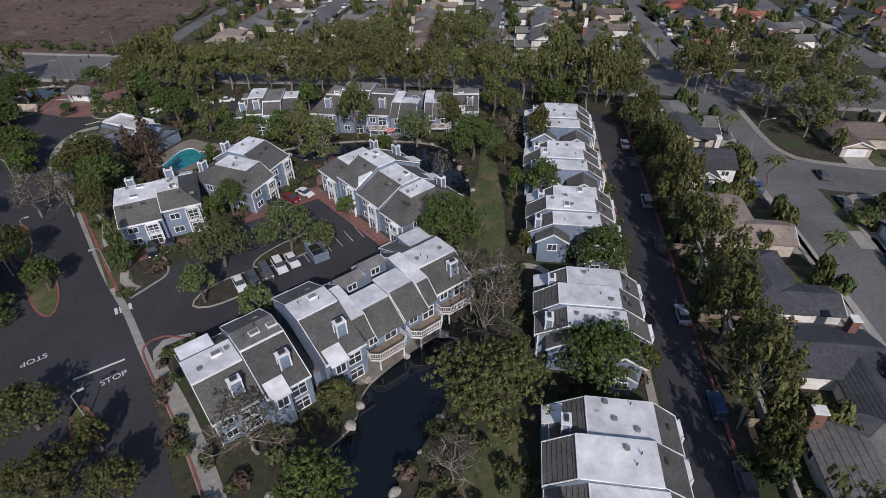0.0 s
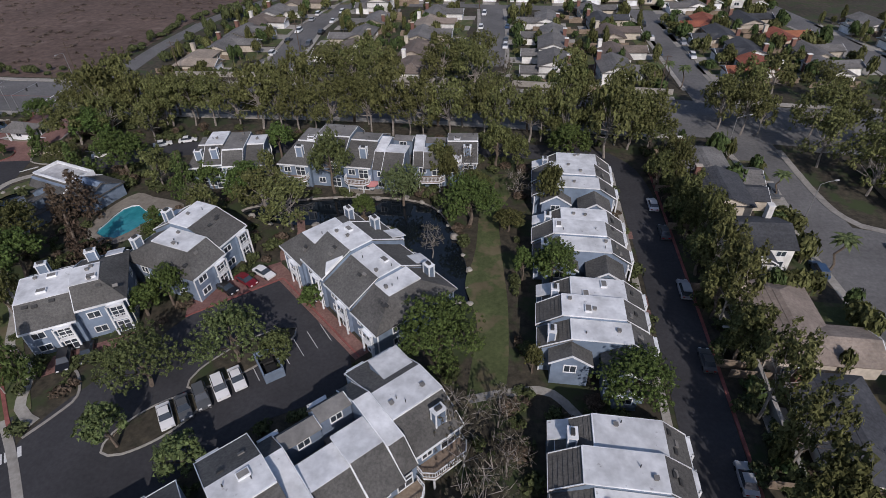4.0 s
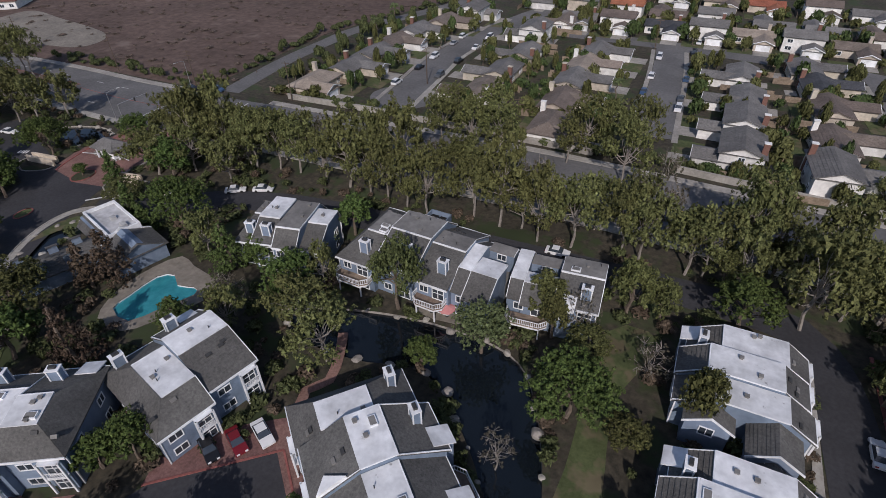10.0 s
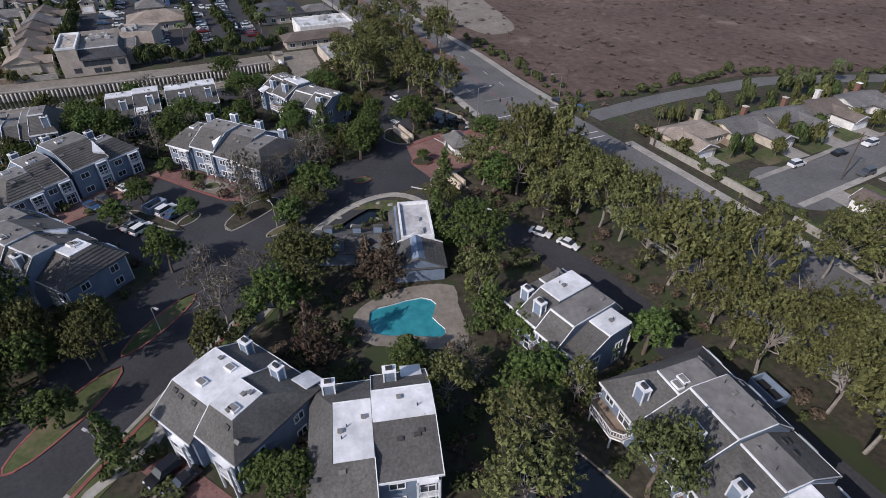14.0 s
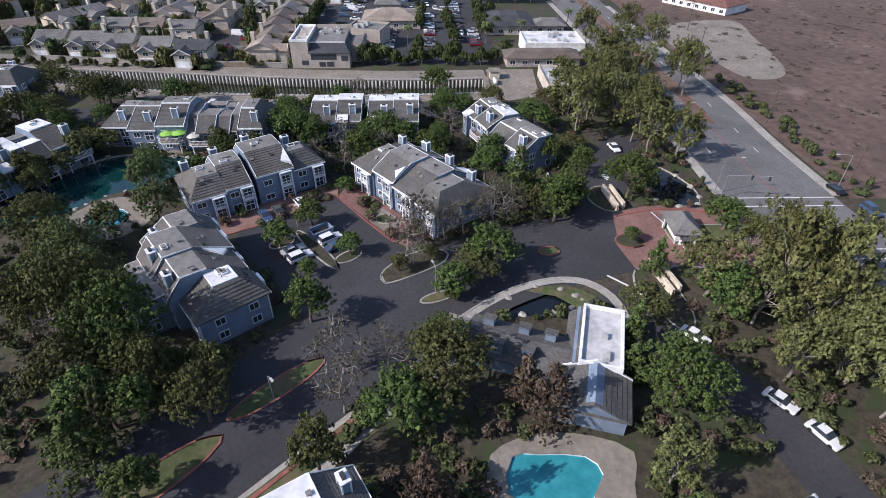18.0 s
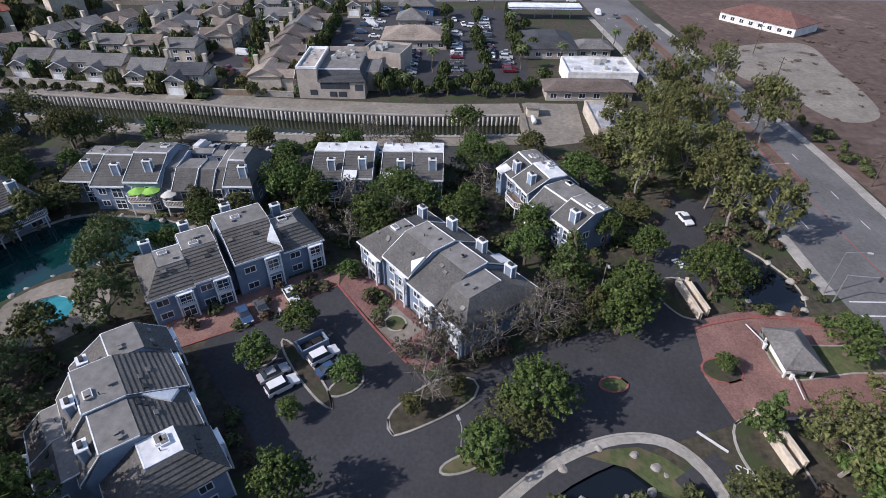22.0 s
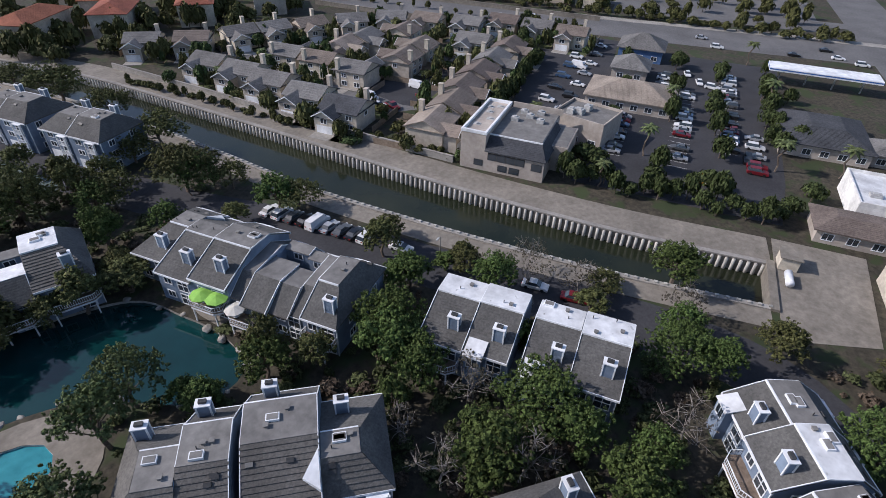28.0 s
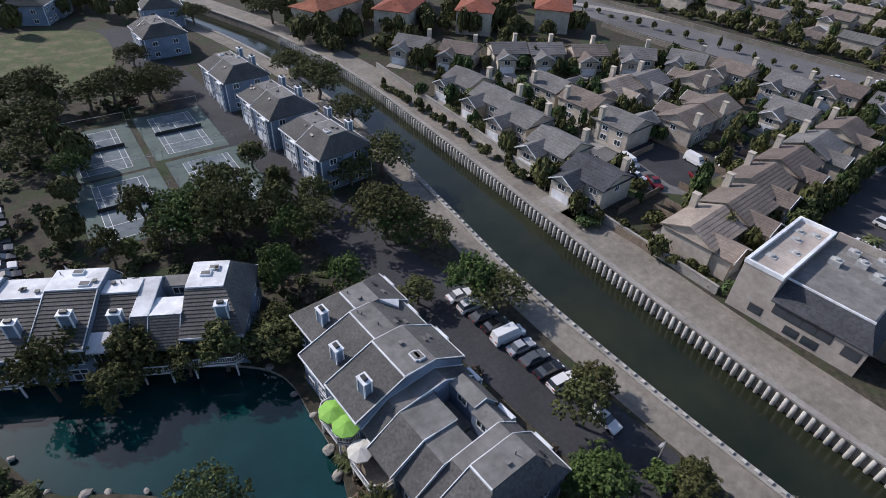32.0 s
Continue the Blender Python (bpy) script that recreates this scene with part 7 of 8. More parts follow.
def car_template(kind, colour, far):
    names = {"sedan": "saloon car", "suv": "sport utility car", "van": "delivery van", "pickup": "pickup truck"}
    T = thing("car" if kind != "pickup" else "pickup_truck", "%s %s parked on asphalt" % (colour, names[kind]), "car" if kind != "van" else "van", pose(0, 0, -300), "parked vehicles")
    m = CAR_PAINT[colour]
    L, W, H, belt = {"sedan": (4.7, 1.82, 1.45, 0.92), "suv": (4.8, 1.9, 1.75, 1.05), "van": (5.6, 2.0, 2.3, 1.25), "pickup": (5.5, 1.95, 1.8, 1.05)}[kind]
    x = L / 2
    low = [(-x, 0.42), (-x + 0.08, 0.3), (x - 0.1, 0.3), (x, 0.45), (x - 0.05, belt - 0.25), (x - 0.9, belt - 0.05), (x - 1.3, belt), (-x + 0.7, belt + 0.03), (-x + 0.06, belt - 0.05)]
    turn = pose(0, 0, 0, 0, 0, -90)
    rows = []
    body = Shape()
    rings = [(-W / 2, 0.94), (-W / 2 + 0.1, 1.0), (W / 2 - 0.1, 1.0), (W / 2, 0.94)]
    n = len(low)
    for y, k in rings:
        rows.append([(px * (1 if k == 1 else 0.985), y, 0.3 + (pz - 0.3) * k) for px, pz in low])
    for r0, r1 in zip(rows, rows[1:]):
        for i in range(n):
            body.face(r0[i], r0[(i + 1) % n], r1[(i + 1) % n], r1[i])
    body.face(*rows[0][::-1]), body.face(*rows[-1])
    part("body", body, m, T)
    a, b, c, d = {"sedan": (-x + 0.65, -x + 1.35, x - 2.1, x - 1.35), "suv": (-x + 0.15, -x + 0.5, x - 2.0, x - 1.35), "van": (-x + 0.1, -x + 0.2, x - 1.6, x - 0.8), "pickup": (-0.7, -0.55, x - 2.1, x - 1.5)}[kind]
    wb, wt = W / 2 - 0.06, W / 2 - 0.26
    cab = Shape()
    lo = [(a, -wb, belt), (d, -wb, belt), (d, wb, belt), (a, wb, belt)]
    hi = [(b, -wt, H), (c, -wt, H), (c, wt, H), (b, wt, H)]
    for i in range(4):
        cab.face(lo[i], lo[(i + 1) % 4], hi[(i + 1) % 4], hi[i])
    part("glasshouse", cab, m if kind == "van" else glass_mat, T)
    part("roof", Shape().box(b - 0.04, c + 0.04, -wt - 0.03, wt + 0.03, H - 0.03, H + 0.04), m, T)
    if kind == "van":
        part("windscreen", Shape().box(c + 0.25, d - 0.3, -wt, wt, belt + 0.1, H - 0.6).turned(pose(0.15, 0, 0, 0, 0, 0)), glass_mat, T)
    if kind == "pickup":
        part("truck_bed", Shape().box(-x + 0.12, -0.8, -W / 2 + 0.15, W / 2 - 0.15, belt + 0.02, belt + 0.06), tyre_mat, T)
    if far:
        s = Shape()
        for wx in (-x + 0.9, x - 0.95):
            for wy in (-W / 2 + 0.1, W / 2 - 0.1):
                s.tube((wx, wy - 0.12, 0.33), (wx, wy + 0.12, 0.33), 0.33, 0.33, 10)
        tagged(part("wheels", s, tyre_mat, T), kind="stuff")
        return T
    for wx in (-x + 0.9, x - 0.95):
        for wy in (-W / 2 + 0.1, W / 2 - 0.1):
            wh = part("wheel", Shape().tube((wx, wy - 0.12, 0.33), (wx, wy + 0.12, 0.33), 0.33, 0.33, 12), tyre_mat, T)
    for wy in (-W / 2 + 0.35, W / 2 - 0.35):
        part("headlight", Shape().box(x - 0.16, x + 0.01, wy - 0.2, wy + 0.2, belt - 0.36, belt - 0.2), lamp_mat, T)
        part("tail_light", Shape().box(-x - 0.01, -x + 0.1, wy - 0.18, wy + 0.18, belt - 0.3, belt - 0.1), tail_mat, T)
    return T


CARS = {}


def car(x, y, rot, colour="white", kind="sedan", far=False):
    m = pose(x, y, 0.045, 0, 0, rot)
    key = (kind, colour, far)
    if key in CARS:
        return copy_thing(CARS[key], m)
    CARS[key] = car_template(*key)
    CARS[key].matrix_basis = m
    return CARS[key]


for x, y, rot, c, k in ((-47.7, 68.9, -50, "white", "sedan"), (-45.9, 70.6, -50, "grey", "sedan"), (-44.2, 72.6, -50, "grey", "suv"), (-42.3, 74.5, -50, "white", "suv"), (-40.5, 76.4, -50, "white", "sedan"), (-69, 76.5, -60, "black", "suv"), (-66.6, 78.5, -60, "black", "sedan"), (-51.2, 95.6, -28, "black", "sedan"), (-48.6, 98.0, -28, "red", "sedan"), (-46.2, 100.4, -28, "white", "sedan")):
    car(x, y, rot, c, k)
for x, y, rot, c, k in ((-94.2, 148.3, 35, "white", "sedan"), (-88.6, 151.2, 24, "white", "sedan"), (-36, 149.6, 3, "black", "suv"), (-41, 149.4, 3, "grey", "suv"), (-21, 155.6, 2, "white", "sedan"), (29.2, 69, 90, "silver", "sedan"), (30, 51, 90, "blue", "suv"), (29, 88, 90, "grey", "sedan"), (29, 104, 90, "silver", "suv"), (28.6, 121, 90, "grey", "sedan"), (28, 131, 90, "white", "sedan"), (30.5, 40, 90, "grey", "suv"), (-174, 147, 10, "white", "sedan"), (-107, 141.2, 40, "white", "sedan")):
    car(x, y, rot, c, k)
for k, y in enumerate((24, 27, 29.8, 32.6, 35.4, 38.2, 41, 43.8, 46.5)):
    car(-203.5, y, 172, ("white", "white", "grey", "black", "white", "silver", "grey", "black", "white")[k], ("sedan", "suv", "sedan", "sedan", "van", "sedan", "sedan", "sedan", "suv")[k])
car(-203.2, 54, 90, "white"), car(-203, 80, 92, "white"), car(-202.5, 87, 95, "red")
for x, y, rot, c, k in ((-131.2, 72.8, 128, "silver", "sedan"), (-129, 74.6, 128, "white", "suv"), (-134.8, 79.4, 128, "white", "suv"), (-132.4, 81, 128, "blue", "sedan"), (-143.3, 64.8, 34, "blue", "sedan"), (-148.3, 71.2, 34, "white", "sedan"), (-145, 67.2, 34, "grey", "sedan")):
    car(x, y, rot, c, k)


def bin_enclosure(x, y, rot, w, d):
    """A walled stand for refuse containers."""
    T = thing("bin_enclosure", "pale blue boarded refuse enclosure with dark containers", "enclosure", pose(x, y, 0.05, 0, 0, rot), "refuse enclosures")
    for x0, x1, y0, y1 in ((-w / 2, w / 2, -d / 2, -d / 2 + 0.15), (-w / 2, w / 2, d / 2 - 0.15, d / 2), (-w / 2, -w / 2 + 0.15, -d / 2 + 0.15, d / 2 - 0.15), (w / 2 - 0.15, w / 2, -d / 2 + 0.15, d / 2 - 0.15)):
        p = part("wall", Shape().box(x0, x1, y0, y1, 0, 1.8), siding_mat, T)
        part("coping", Shape().box(x0 - 0.04, x1 + 0.04, y0 - 0.04, y1 + 0.04, 1.8, 1.88), siding_mat, p)
    part("gate_board", Shape().box(w * 0.1, w * 0.45, d / 2 + 0.01, d / 2 + 0.06, 0.2, 1.7), trim_mat, T)
    for u in (-w * 0.22, w * 0.2):
        c = part("container", Shape().profile([(-0.7, 0.1), (-0.8, 1.25), (0.8, 1.1), (0.7, 0.1)][::-1], u - 0.75, u + 0.75), dark_metal_mat, T)
        part("lid", Shape().profile([(-0.85, 1.26), (-0.85, 1.32), (0.85, 1.16), (0.85, 1.1)][::-1], u - 0.8, u + 0.8), tyre_mat, c)


bin_enclosure(-36.5, 79.2, -50, 5.2, 3.0)
bin_enclosure(-46.4, 155.9, -3, 4.6, 2.8)
bin_enclosure(-136.6, 77.4, 128, 4.4, 2.6)
car_rng = random.Random(3)
for x0, y0, dx, dy, n, rot in ((-262, 84, -2.9, 0, 16, 90), (-262, 100, -2.9, 0, 18, 90), (-275, 112, -2.9, 0, 22, 90), (-262, 118, -2.9, 0, 10, 90), (-300, 92, -2.9, 0, 14, 90)):
    for i in range(n):
        if car_rng.random() < 0.5:
            car(x0 + dx * i, y0 + dy * i, rot + car_rng.choice((0, 180)), car_rng.choice(("white", "white", "silver", "black", "grey", "red", "blue")), car_rng.choice(("sedan", "suv", "sedan")), True)
car(-256, 106, 0, "orange")
for x, y, rot, c, k in ((-260, 8, 100, "white", "sedan"), (-262, 18, 95, "white", "sedan"), (-266, 13, 75, "white", "van"), (-263, 22, 60, "red", "pickup"), (-290, 30, 0, "red", "sedan"), (-262, -8, 90, "white", "sedan"), (-374, 19, 90, "white", "sedan"), (-380, 102, 90, "silver", "sedan"), (-369, 108, 90, "white", "suv"), (-372, 135, 90, "black", "sedan"), (-384, 147, 90, "black", "sedan"), (-375, 150, 90, "white", "sedan"), (-370, 157, 90, "white", "suv"), (-383, 30, 90, "white", "sedan"), (-331, 99, 10, "white", "sedan"), (-324, 103, 10, "white", "sedan"), (-321, 107, 80, "white", "suv"), (-313, 111, 0, "red", "sedan"), (-288, 113, 0, "red", "sedan"), (-281, 113, 0, "white", "sedan"), (-271, 116, 0, "black", "suv"), (-322, 64, 80, "white", "van"), (-280, 22, 80, "white", "van"), (-273, 27, 60, "red", "pickup"), (-285, 26, 40, "white", "sedan"), (-340, 172, 0, "grey", "sedan"), (-290, 171, 0, "black", "sedan"), (-345, 165, 0, "white", "van"), (-152, 192, 10, "black", "sedan"), (-143, 194, 5, "blue", "suv")):
    car(x, y, rot, c, k, True)
for i in range(15):
    car(-355 + 5.6 * i, 60 + (i % 2) * 6 + 1.0, 85, car_rng.choice(("white", "silver", "black", "grey", "blue")), car_rng.choice(("sedan", "suv")), True)
for x, y0, n in ((-93, 220, 5), (-83, 235, 4), (-19, 232, 4), (-8, 232, 6), (46, 235, 3), (57, 225, 3), (54, 80, 5), (70, 75, 4)):
    for i in range(n):
        car(x + car_rng.uniform(-0.3, 0.3) + (y0 + i * 15 - 220) * 0.0, y0 + i * 15 + car_rng.uniform(-4, 4), 90 + car_rng.choice((0, 180)), car_rng.choice(("white", "silver", "black", "grey", "blue")), car_rng.choice(("sedan", "suv")), True)
for i in range(14):
    car(-146 + car_rng.uniform(-0.2, 0.2), -62 + i * 2.9, 175, car_rng.choice(("white", "silver", "black", "grey")), car_rng.choice(("sedan", "suv")), True)


# ---- canal piles and posts ----
def canal_works():
    pile = Shape().tube((0, 0, -3.6), (0, 0, -0.1), 0.36, 0.32, 8).mesh("pile", pile_mat, True)
    owner = bpy.data.objects["canal_wall"]
    d = 0.0
    for a, b in zip(canal_line_w, canal_line_w[1:]):
        seg = (b - a).length
        while d < seg:
            p = a.lerp(b, d / seg)
            if p.y > -120:
                o = part("pile", pile, None, owner)
                o.matrix_basis = pose(p.x + 0.25, p.y, 0, 0, 0, d * 40)
            d += 1.28
        d -= seg
    post = Shape().box(-0.25, 0.25, -0.3, 0.3, 0.3, 0.62).mesh("wall_block", pile_mat)
    owner = bpy.data.objects["canal_wall.001"]
    d = 0.0
    for a, b in zip(canal_line_e, canal_line_e[1:]):
        seg = (b - a).length
        while d < seg:
            p = a.lerp(b, d / seg)
            if p.y > -30:
                part("wall_block", post, None, owner).matrix_basis = pose(p.x + 0.3, p.y, 0)
            d += 1.7
        d -= seg


canal_works()


# ---- commercial buildings ----
beige_mat = shade("beige_stucco_panels", (0.36, 0.31, 0.27), (0.46, 0.41, 0.36), 1.0, 0.9, big=6, bump=0.2)
roof_gear_mat = shade("pale_rooftop_equipment", (0.3, 0.3, 0.3), (0.5, 0.5, 0.48), 0.8, 0.6)


def hip_roof(x0, x1, y0, y1, z, rise, top=0.0, over=0.8):
    """Four slopes to a flat top that is set in by a share of the half depth."""
    x0, x1, y0, y1 = x0 - over, x1 + over, y0 - over, y1 + over
    k = min(x1 - x0, y1 - y0) / 2 * (1 - top)
    a, b = [(x0, y0, z), (x1, y0, z), (x1, y1, z), (x0, y1, z)], [(x0 + k, y0 + k, z + rise), (x1 - k, y0 + k, z + rise), (x1 - k, y1 - k, z + rise), (x0 + k, y1 - k, z + rise)]
    s = Shape()
    for i in range(4):
        j = (i + 1) % 4
        s.add(courses(a[i], a[j], b[j], b[i]))
    if top > 0:
        s.face(*b)
    return s.welded()


def block(x, y, rot, w, d, h, label, wall=None, roof=None, hip=0.0, top=0.0, gear=0, windows=True, name="building"):
    """A low commercial building with a flat, parapeted or hipped roof."""
    T = thing(name, label, "building", pose(x, y, 0, 0, 0, rot), "commercial buildings")
    part("wall", Shape().box(-w / 2, w / 2, -d / 2, d / 2, 0, h), wall or beige_mat, T)
    if hip:
        part("roof", hip_roof(-w / 2, w / 2, -d / 2, d / 2, h, hip, top), roof or ROOFS["grey"], T)
    else:
        part("roof", Shape().box(-w / 2 + 0.3, w / 2 - 0.3, -d / 2 + 0.3, d / 2 - 0.3, h - 0.1, h + 0.06), roof or membrane_mat, T)
        for x0, x1, y0, y1 in ((-w / 2, w / 2, -d / 2 - 0.05, -d / 2 + 0.3), (-w / 2, w / 2, d / 2 - 0.3, d / 2 + 0.05), (-w / 2 - 0.05, -w / 2 + 0.3, -d / 2 + 0.3, d / 2 - 0.3), (w / 2 - 0.3, w / 2 + 0.05, -d / 2 + 0.3, d / 2 - 0.3)):
            part("parapet", Shape().box(x0, x1, y0, y1, h - 0.2, h + 0.7), wall or beige_mat, T)
    rng = random.Random(int(abs(x + y)))
    for i in range(gear):
        u, v = rng.uniform(-w * 0.38, w * 0.38), rng.uniform(-d * 0.36, d * 0.36)
        a, b, c = rng.uniform(0.5, 1.4), rng.uniform(0.5, 1.2), rng.uniform(0.7, 1.5)
        part("rooftop_unit", Shape().box(u - a, u + a, v - b, v + b, h, h + c).box(u - a * 0.5, u + a * 0.5, v - b * 0.5, v + b * 0.5, h + c, h + c + 0.2), roof_gear_mat, T)
    if windows:
        n = max(2, int(w / 4))
        for i in range(n):
            u = -w / 2 + w * (i + 0.5) / n
            window(T, u, -d / 2, 0.9, 1.8, 1.4, 0, whole=True)
    return T


# the office beside the canal
T = thing("office_building", "beige stucco office with dark windows and rooftop equipment", "building", pose(-250, 62, 0, 0, 0, 90), "commercial buildings")
part("wall", Shape().box(-10, 10, -11, 11, 0, 5.2), beige_mat, T)
part("stair_tower", Shape().box(-10, -4, -11, 9, 5.2, 9.0), beige_mat, T)
part("mansard_roof", courses((-4, -11.4, 5.3), (10.4, -11.4, 5.3), (8.4, -8, 7.9), (-4, -8, 7.9)), ROOFS["slate"], T, "dark grey mansard slope")
part("mansard_roof", courses((10.4, -11.4, 5.3), (10.4, 6, 5.3), (8.4, 6, 7.9), (8.4, -8, 7.9), True), ROOFS["slate"], T, "dark grey mansard slope")
part("upper_wall", Shape().box(-4, 8.4, -8, 10, 5.2, 7.9), beige_mat, T)
part("flat_roof", Shape().box(-3.8, 8.2, -7.8, 9.8, 7.9, 8.05), grey_membrane_mat, T)
part("flat_roof", Shape().box(-9.7, -4.2, -10.7, 8.7, 8.1, 8.2), grey_membrane_mat, T)
for x0, x1, y0, y1 in ((-10.1, -3.9, -11.1, -10.6), (-10.1, -3.9, 8.6, 9.1), (-10.1, -9.6, -10.6, 8.6), (-4.4, -3.9, -10.6, 8.6)):
    part("parapet", Shape().box(x0, x1, y0, y1, 9.0, 9.7), trim_mat, T)
for u, z, w, h in ((-2.2, 3.1, 2.0, 1.6), (0.0, 3.1, 2.0, 1.6), (2.2, 3.1, 2.0, 1.6), (4.4, 3.1, 2.0, 1.6), (8.3, 2.6, 2.2, 1.6), (-5.5, 1.2, 2.0, 1.4), (0.4, 0.7, 2.0, 1.4), (3.2, 0.7, 2.2, 1.4)):
    f = part("window", Shape().box(u - w / 2 - 0.1, u + w / 2 + 0.1, -11.06, -10.9, z - 0.1, z + h + 0.1), dark_metal_mat, T)
    part("pane", Shape().box(u - w / 2, u + w / 2, -11.09, -10.95, z, z + h), glass_mat, f)
for v in (-6, -2, 2):
    f = part("window", Shape().box(9.9, 10.06, v - 1.1, v + 1.1, 2.9, 4.4), dark_metal_mat, T)
    part("pane", Shape().box(9.95, 10.09, v - 1.0, v + 1.0, 3.0, 4.3), glass_mat, f)
part("terrace_wall", Shape().box(8.4, 13.5, -4, 8, 0, 6.2), beige_mat, T)
part("terrace_roof", Shape().box(8.7, 13.2, -3.7, 7.7, 6.2, 6.3), grey_membrane_mat, T)
part("roof_screen", Shape().box(-3.8, 9, 9.9, 10.2, 7.9, 9.4), beige_mat, T)
part("ridge_trim", Shape().box(-4, 8.5, -8.12, -7.85, 7.9, 8.2), trim_mat, T)
for u, v in ((-8, -6), (-6, -2), (-7.5, 2), (-6, 6), (-1, 2), (2, 5), (5, 3), (-8.3, 5), (0, 7), (4, 8)):
    z = 8.2 if u < -4 else 8.05
    part("rooftop_unit", Shape().box(u - 0.9, u + 0.9, v - 0.7, v + 0.7, z, z + 0.9).tube((u, v, z + 0.9), (u, v, z + 1.2), 0.45, 0.45, 10), roof_gear_mat, T)
block(-268, 76, 75, 14, 12, 6.5, "beige office wing with flat roof", gear=4, roof=grey_membrane_mat)
block(-298, 84, 90, 24, 17, 3.6, "low restaurant with broad hipped roof", hip=3.2, roof=ROOFS["tan"], windows=True, name="restaurant")
block(-322, 81, 90, 11, 11, 4, "grey hipped pavilion at the boulevard", hip=3.5, roof=ROOFS["grey"], name="shop")
block(-345, 82, 90, 15, 13, 4.5, "grey hipped shop at the boulevard", hip=4, roof=ROOFS["grey"], wall=shade("blue_awning_wall", (0.06, 0.12, 0.25), (0.1, 0.18, 0.34), 1, 0.8), name="shop")
block(-291, 133.5, 90, 20, 22, 3.6, "dark hipped restaurant with roof well", hip=2.6, top=0.35, roof=ROOFS["slate"], gear=3, name="restaurant")
block(-286, 150, 90, 12, 9, 3.4, "low grey-roofed restaurant wing", hip=1.8, top=0.3, roof=ROOFS["grey"], gear=2, name="restaurant")
block(-258, 146, 90, 22, 16, 4.6, "stepped white flat-roofed bank", roof=membrane_mat, gear=7, wall=STUCCO["white"], name="bank")
block(-244, 140, 90, 26, 9, 3.2, "low beige bank wing with brown tiled roof", hip=1.8, top=0.25, roof=ROOFS["brown"], name="bank")
block(-221, 141, 90, 9, 19, 3.0, "low pump house with grey metal roof", roof=shade("grey_metal_roof", (0.3, 0.31, 0.33), (0.4, 0.41, 0.43), 2, 0.6, big=4), gear=2, windows=False, wall=STUCCO["cream"], name="pump_house")
block(-330, 235, 35, 34, 18, 3.8, "white building with wide red-brown hipped roof", hip=3.6, roof=shade("red_brown_tile_roof", (0.14, 0.07, 0.06), (0.22, 0.12, 0.1), 0.5, 0.9, big=4), wall=STUCCO["white"], name="church_hall")
for x, y, rot in ((-263, -122, 20), (-287, -108, 35), (-312, -92, 40), (-340, -78, 40), (-300, -128, 35)):
    block(x, y, rot, 26, 13, 8.5, "cream apartment block with red tiled roof", hip=2.6, roof=ROOFS["red"], wall=STUCCO["cream"], name="apartment_building")
# filling station canopy
T = thing("petrol_station_canopy", "white flat canopy with blue stripe on columns", "canopy", pose(-338, 139, 0, 0, 0, 90))
part("canopy", Shape().box(-16, 16, -4, 4, 4.6, 5.6), trim_mat, T)
part("stripe", Shape().box(-16.03, 16.03, -4.03, 4.03, 5.0, 5.35), shade("blue_stripe", (0.03, 0.09, 0.3), (0.04, 0.12, 0.36), 1, 0.5), T)
for u in (-12, -4, 4, 12):
    part("column", Shape().box(u - 0.2, u + 0.2, -0.2, 0.2, 0, 4.6), metal_mat, T)
# yard at the canal's end
T = thing("gate_house", "small cream concrete sluice hut on the canal's end", "hut", pose(-228.5, 121.5, 0, 0, 0, 0))
part("wall", Shape().box(-1.8, 1.8, -1.6, 1.6, 0, 2.6), STUCCO["cream"], T)
part("roof", Shape().box(-2.1, 2.1, -1.9, 1.9, 2.6, 2.8), sand_mat, T)
T = thing("storage_tank", "white horizontal tank beside the sluice hut", "tank", pose(-223, 121.3, 0.08))
part("shell", Shape().tube((-1.8, 0, 0.9), (1.8, 0, 0.9), 0.7, 0.7, 12), trim_mat, T, smooth=True)
for u in (-1.2, 1.2):
    part("saddle", Shape().box(u - 0.15, u + 0.15, -0.5, 0.5, 0, 0.5), concrete_mat, T)

# ---- clubhouse ----
T = thing("clubhouse", "low clubhouse with white flat roof bar and grey slopes", "building", pose(-103.2, 124, 0, 0, 0, -17))
part("wall", Shape().box(-6, 6, -3.4, 3.4, 0, 4.6), siding_mat, T)
part("flat_roof", Shape().box(-5.8, 5.8, -2.2, 3.2, 4.55, 4.7), shade("pale_grey_membrane", (0.4, 0.4, 0.405), (0.5, 0.5, 0.505), 1.5, 0.8, big=3, patch=(1.2, (0.28, 0.28, 0.28), 0.68)), T, "pale grey coated flat roof")
for x0, x1, y0, y1 in ((-6.2, 6.2, 3.2, 3.6), (-6.2, 6.2, -2.6, -2.2), (-6.2, -5.8, -2.2, 3.2), (5.8, 6.2, -2.2, 3.2)):
    part("parapet", Shape().box(x0, x1, y0, y1, 4.3, 5.3), trim_mat, T)
part("roof_slope", courses((-6, -4.6, 3.0), (6, -4.6, 3.0), (6, -2.6, 4.9), (-6, -2.6, 4.9)), shingle_mat, T)
part("hall_wall", Shape().profile([(-4.6, 0), (-4.6, 3.2), (0, 5.6), (4.6, 3.2), (4.6, 0)][::-1], 6.2, 13), siding_mat, T)
part("hall_roof", gable(Shape(), 6.4, 13, -4.6, 4.6, 3.3, 2.3).welded(), shingle_mat, T, "grey shingled gable roof")
part("bargeboard", Shape().profile([(-5.2, 3.0), (-5.2, 3.35), (0, 5.95), (5.2, 3.35), (5.2, 3.0), (0, 5.5)], 5.8, 6.05), trim_mat, T)
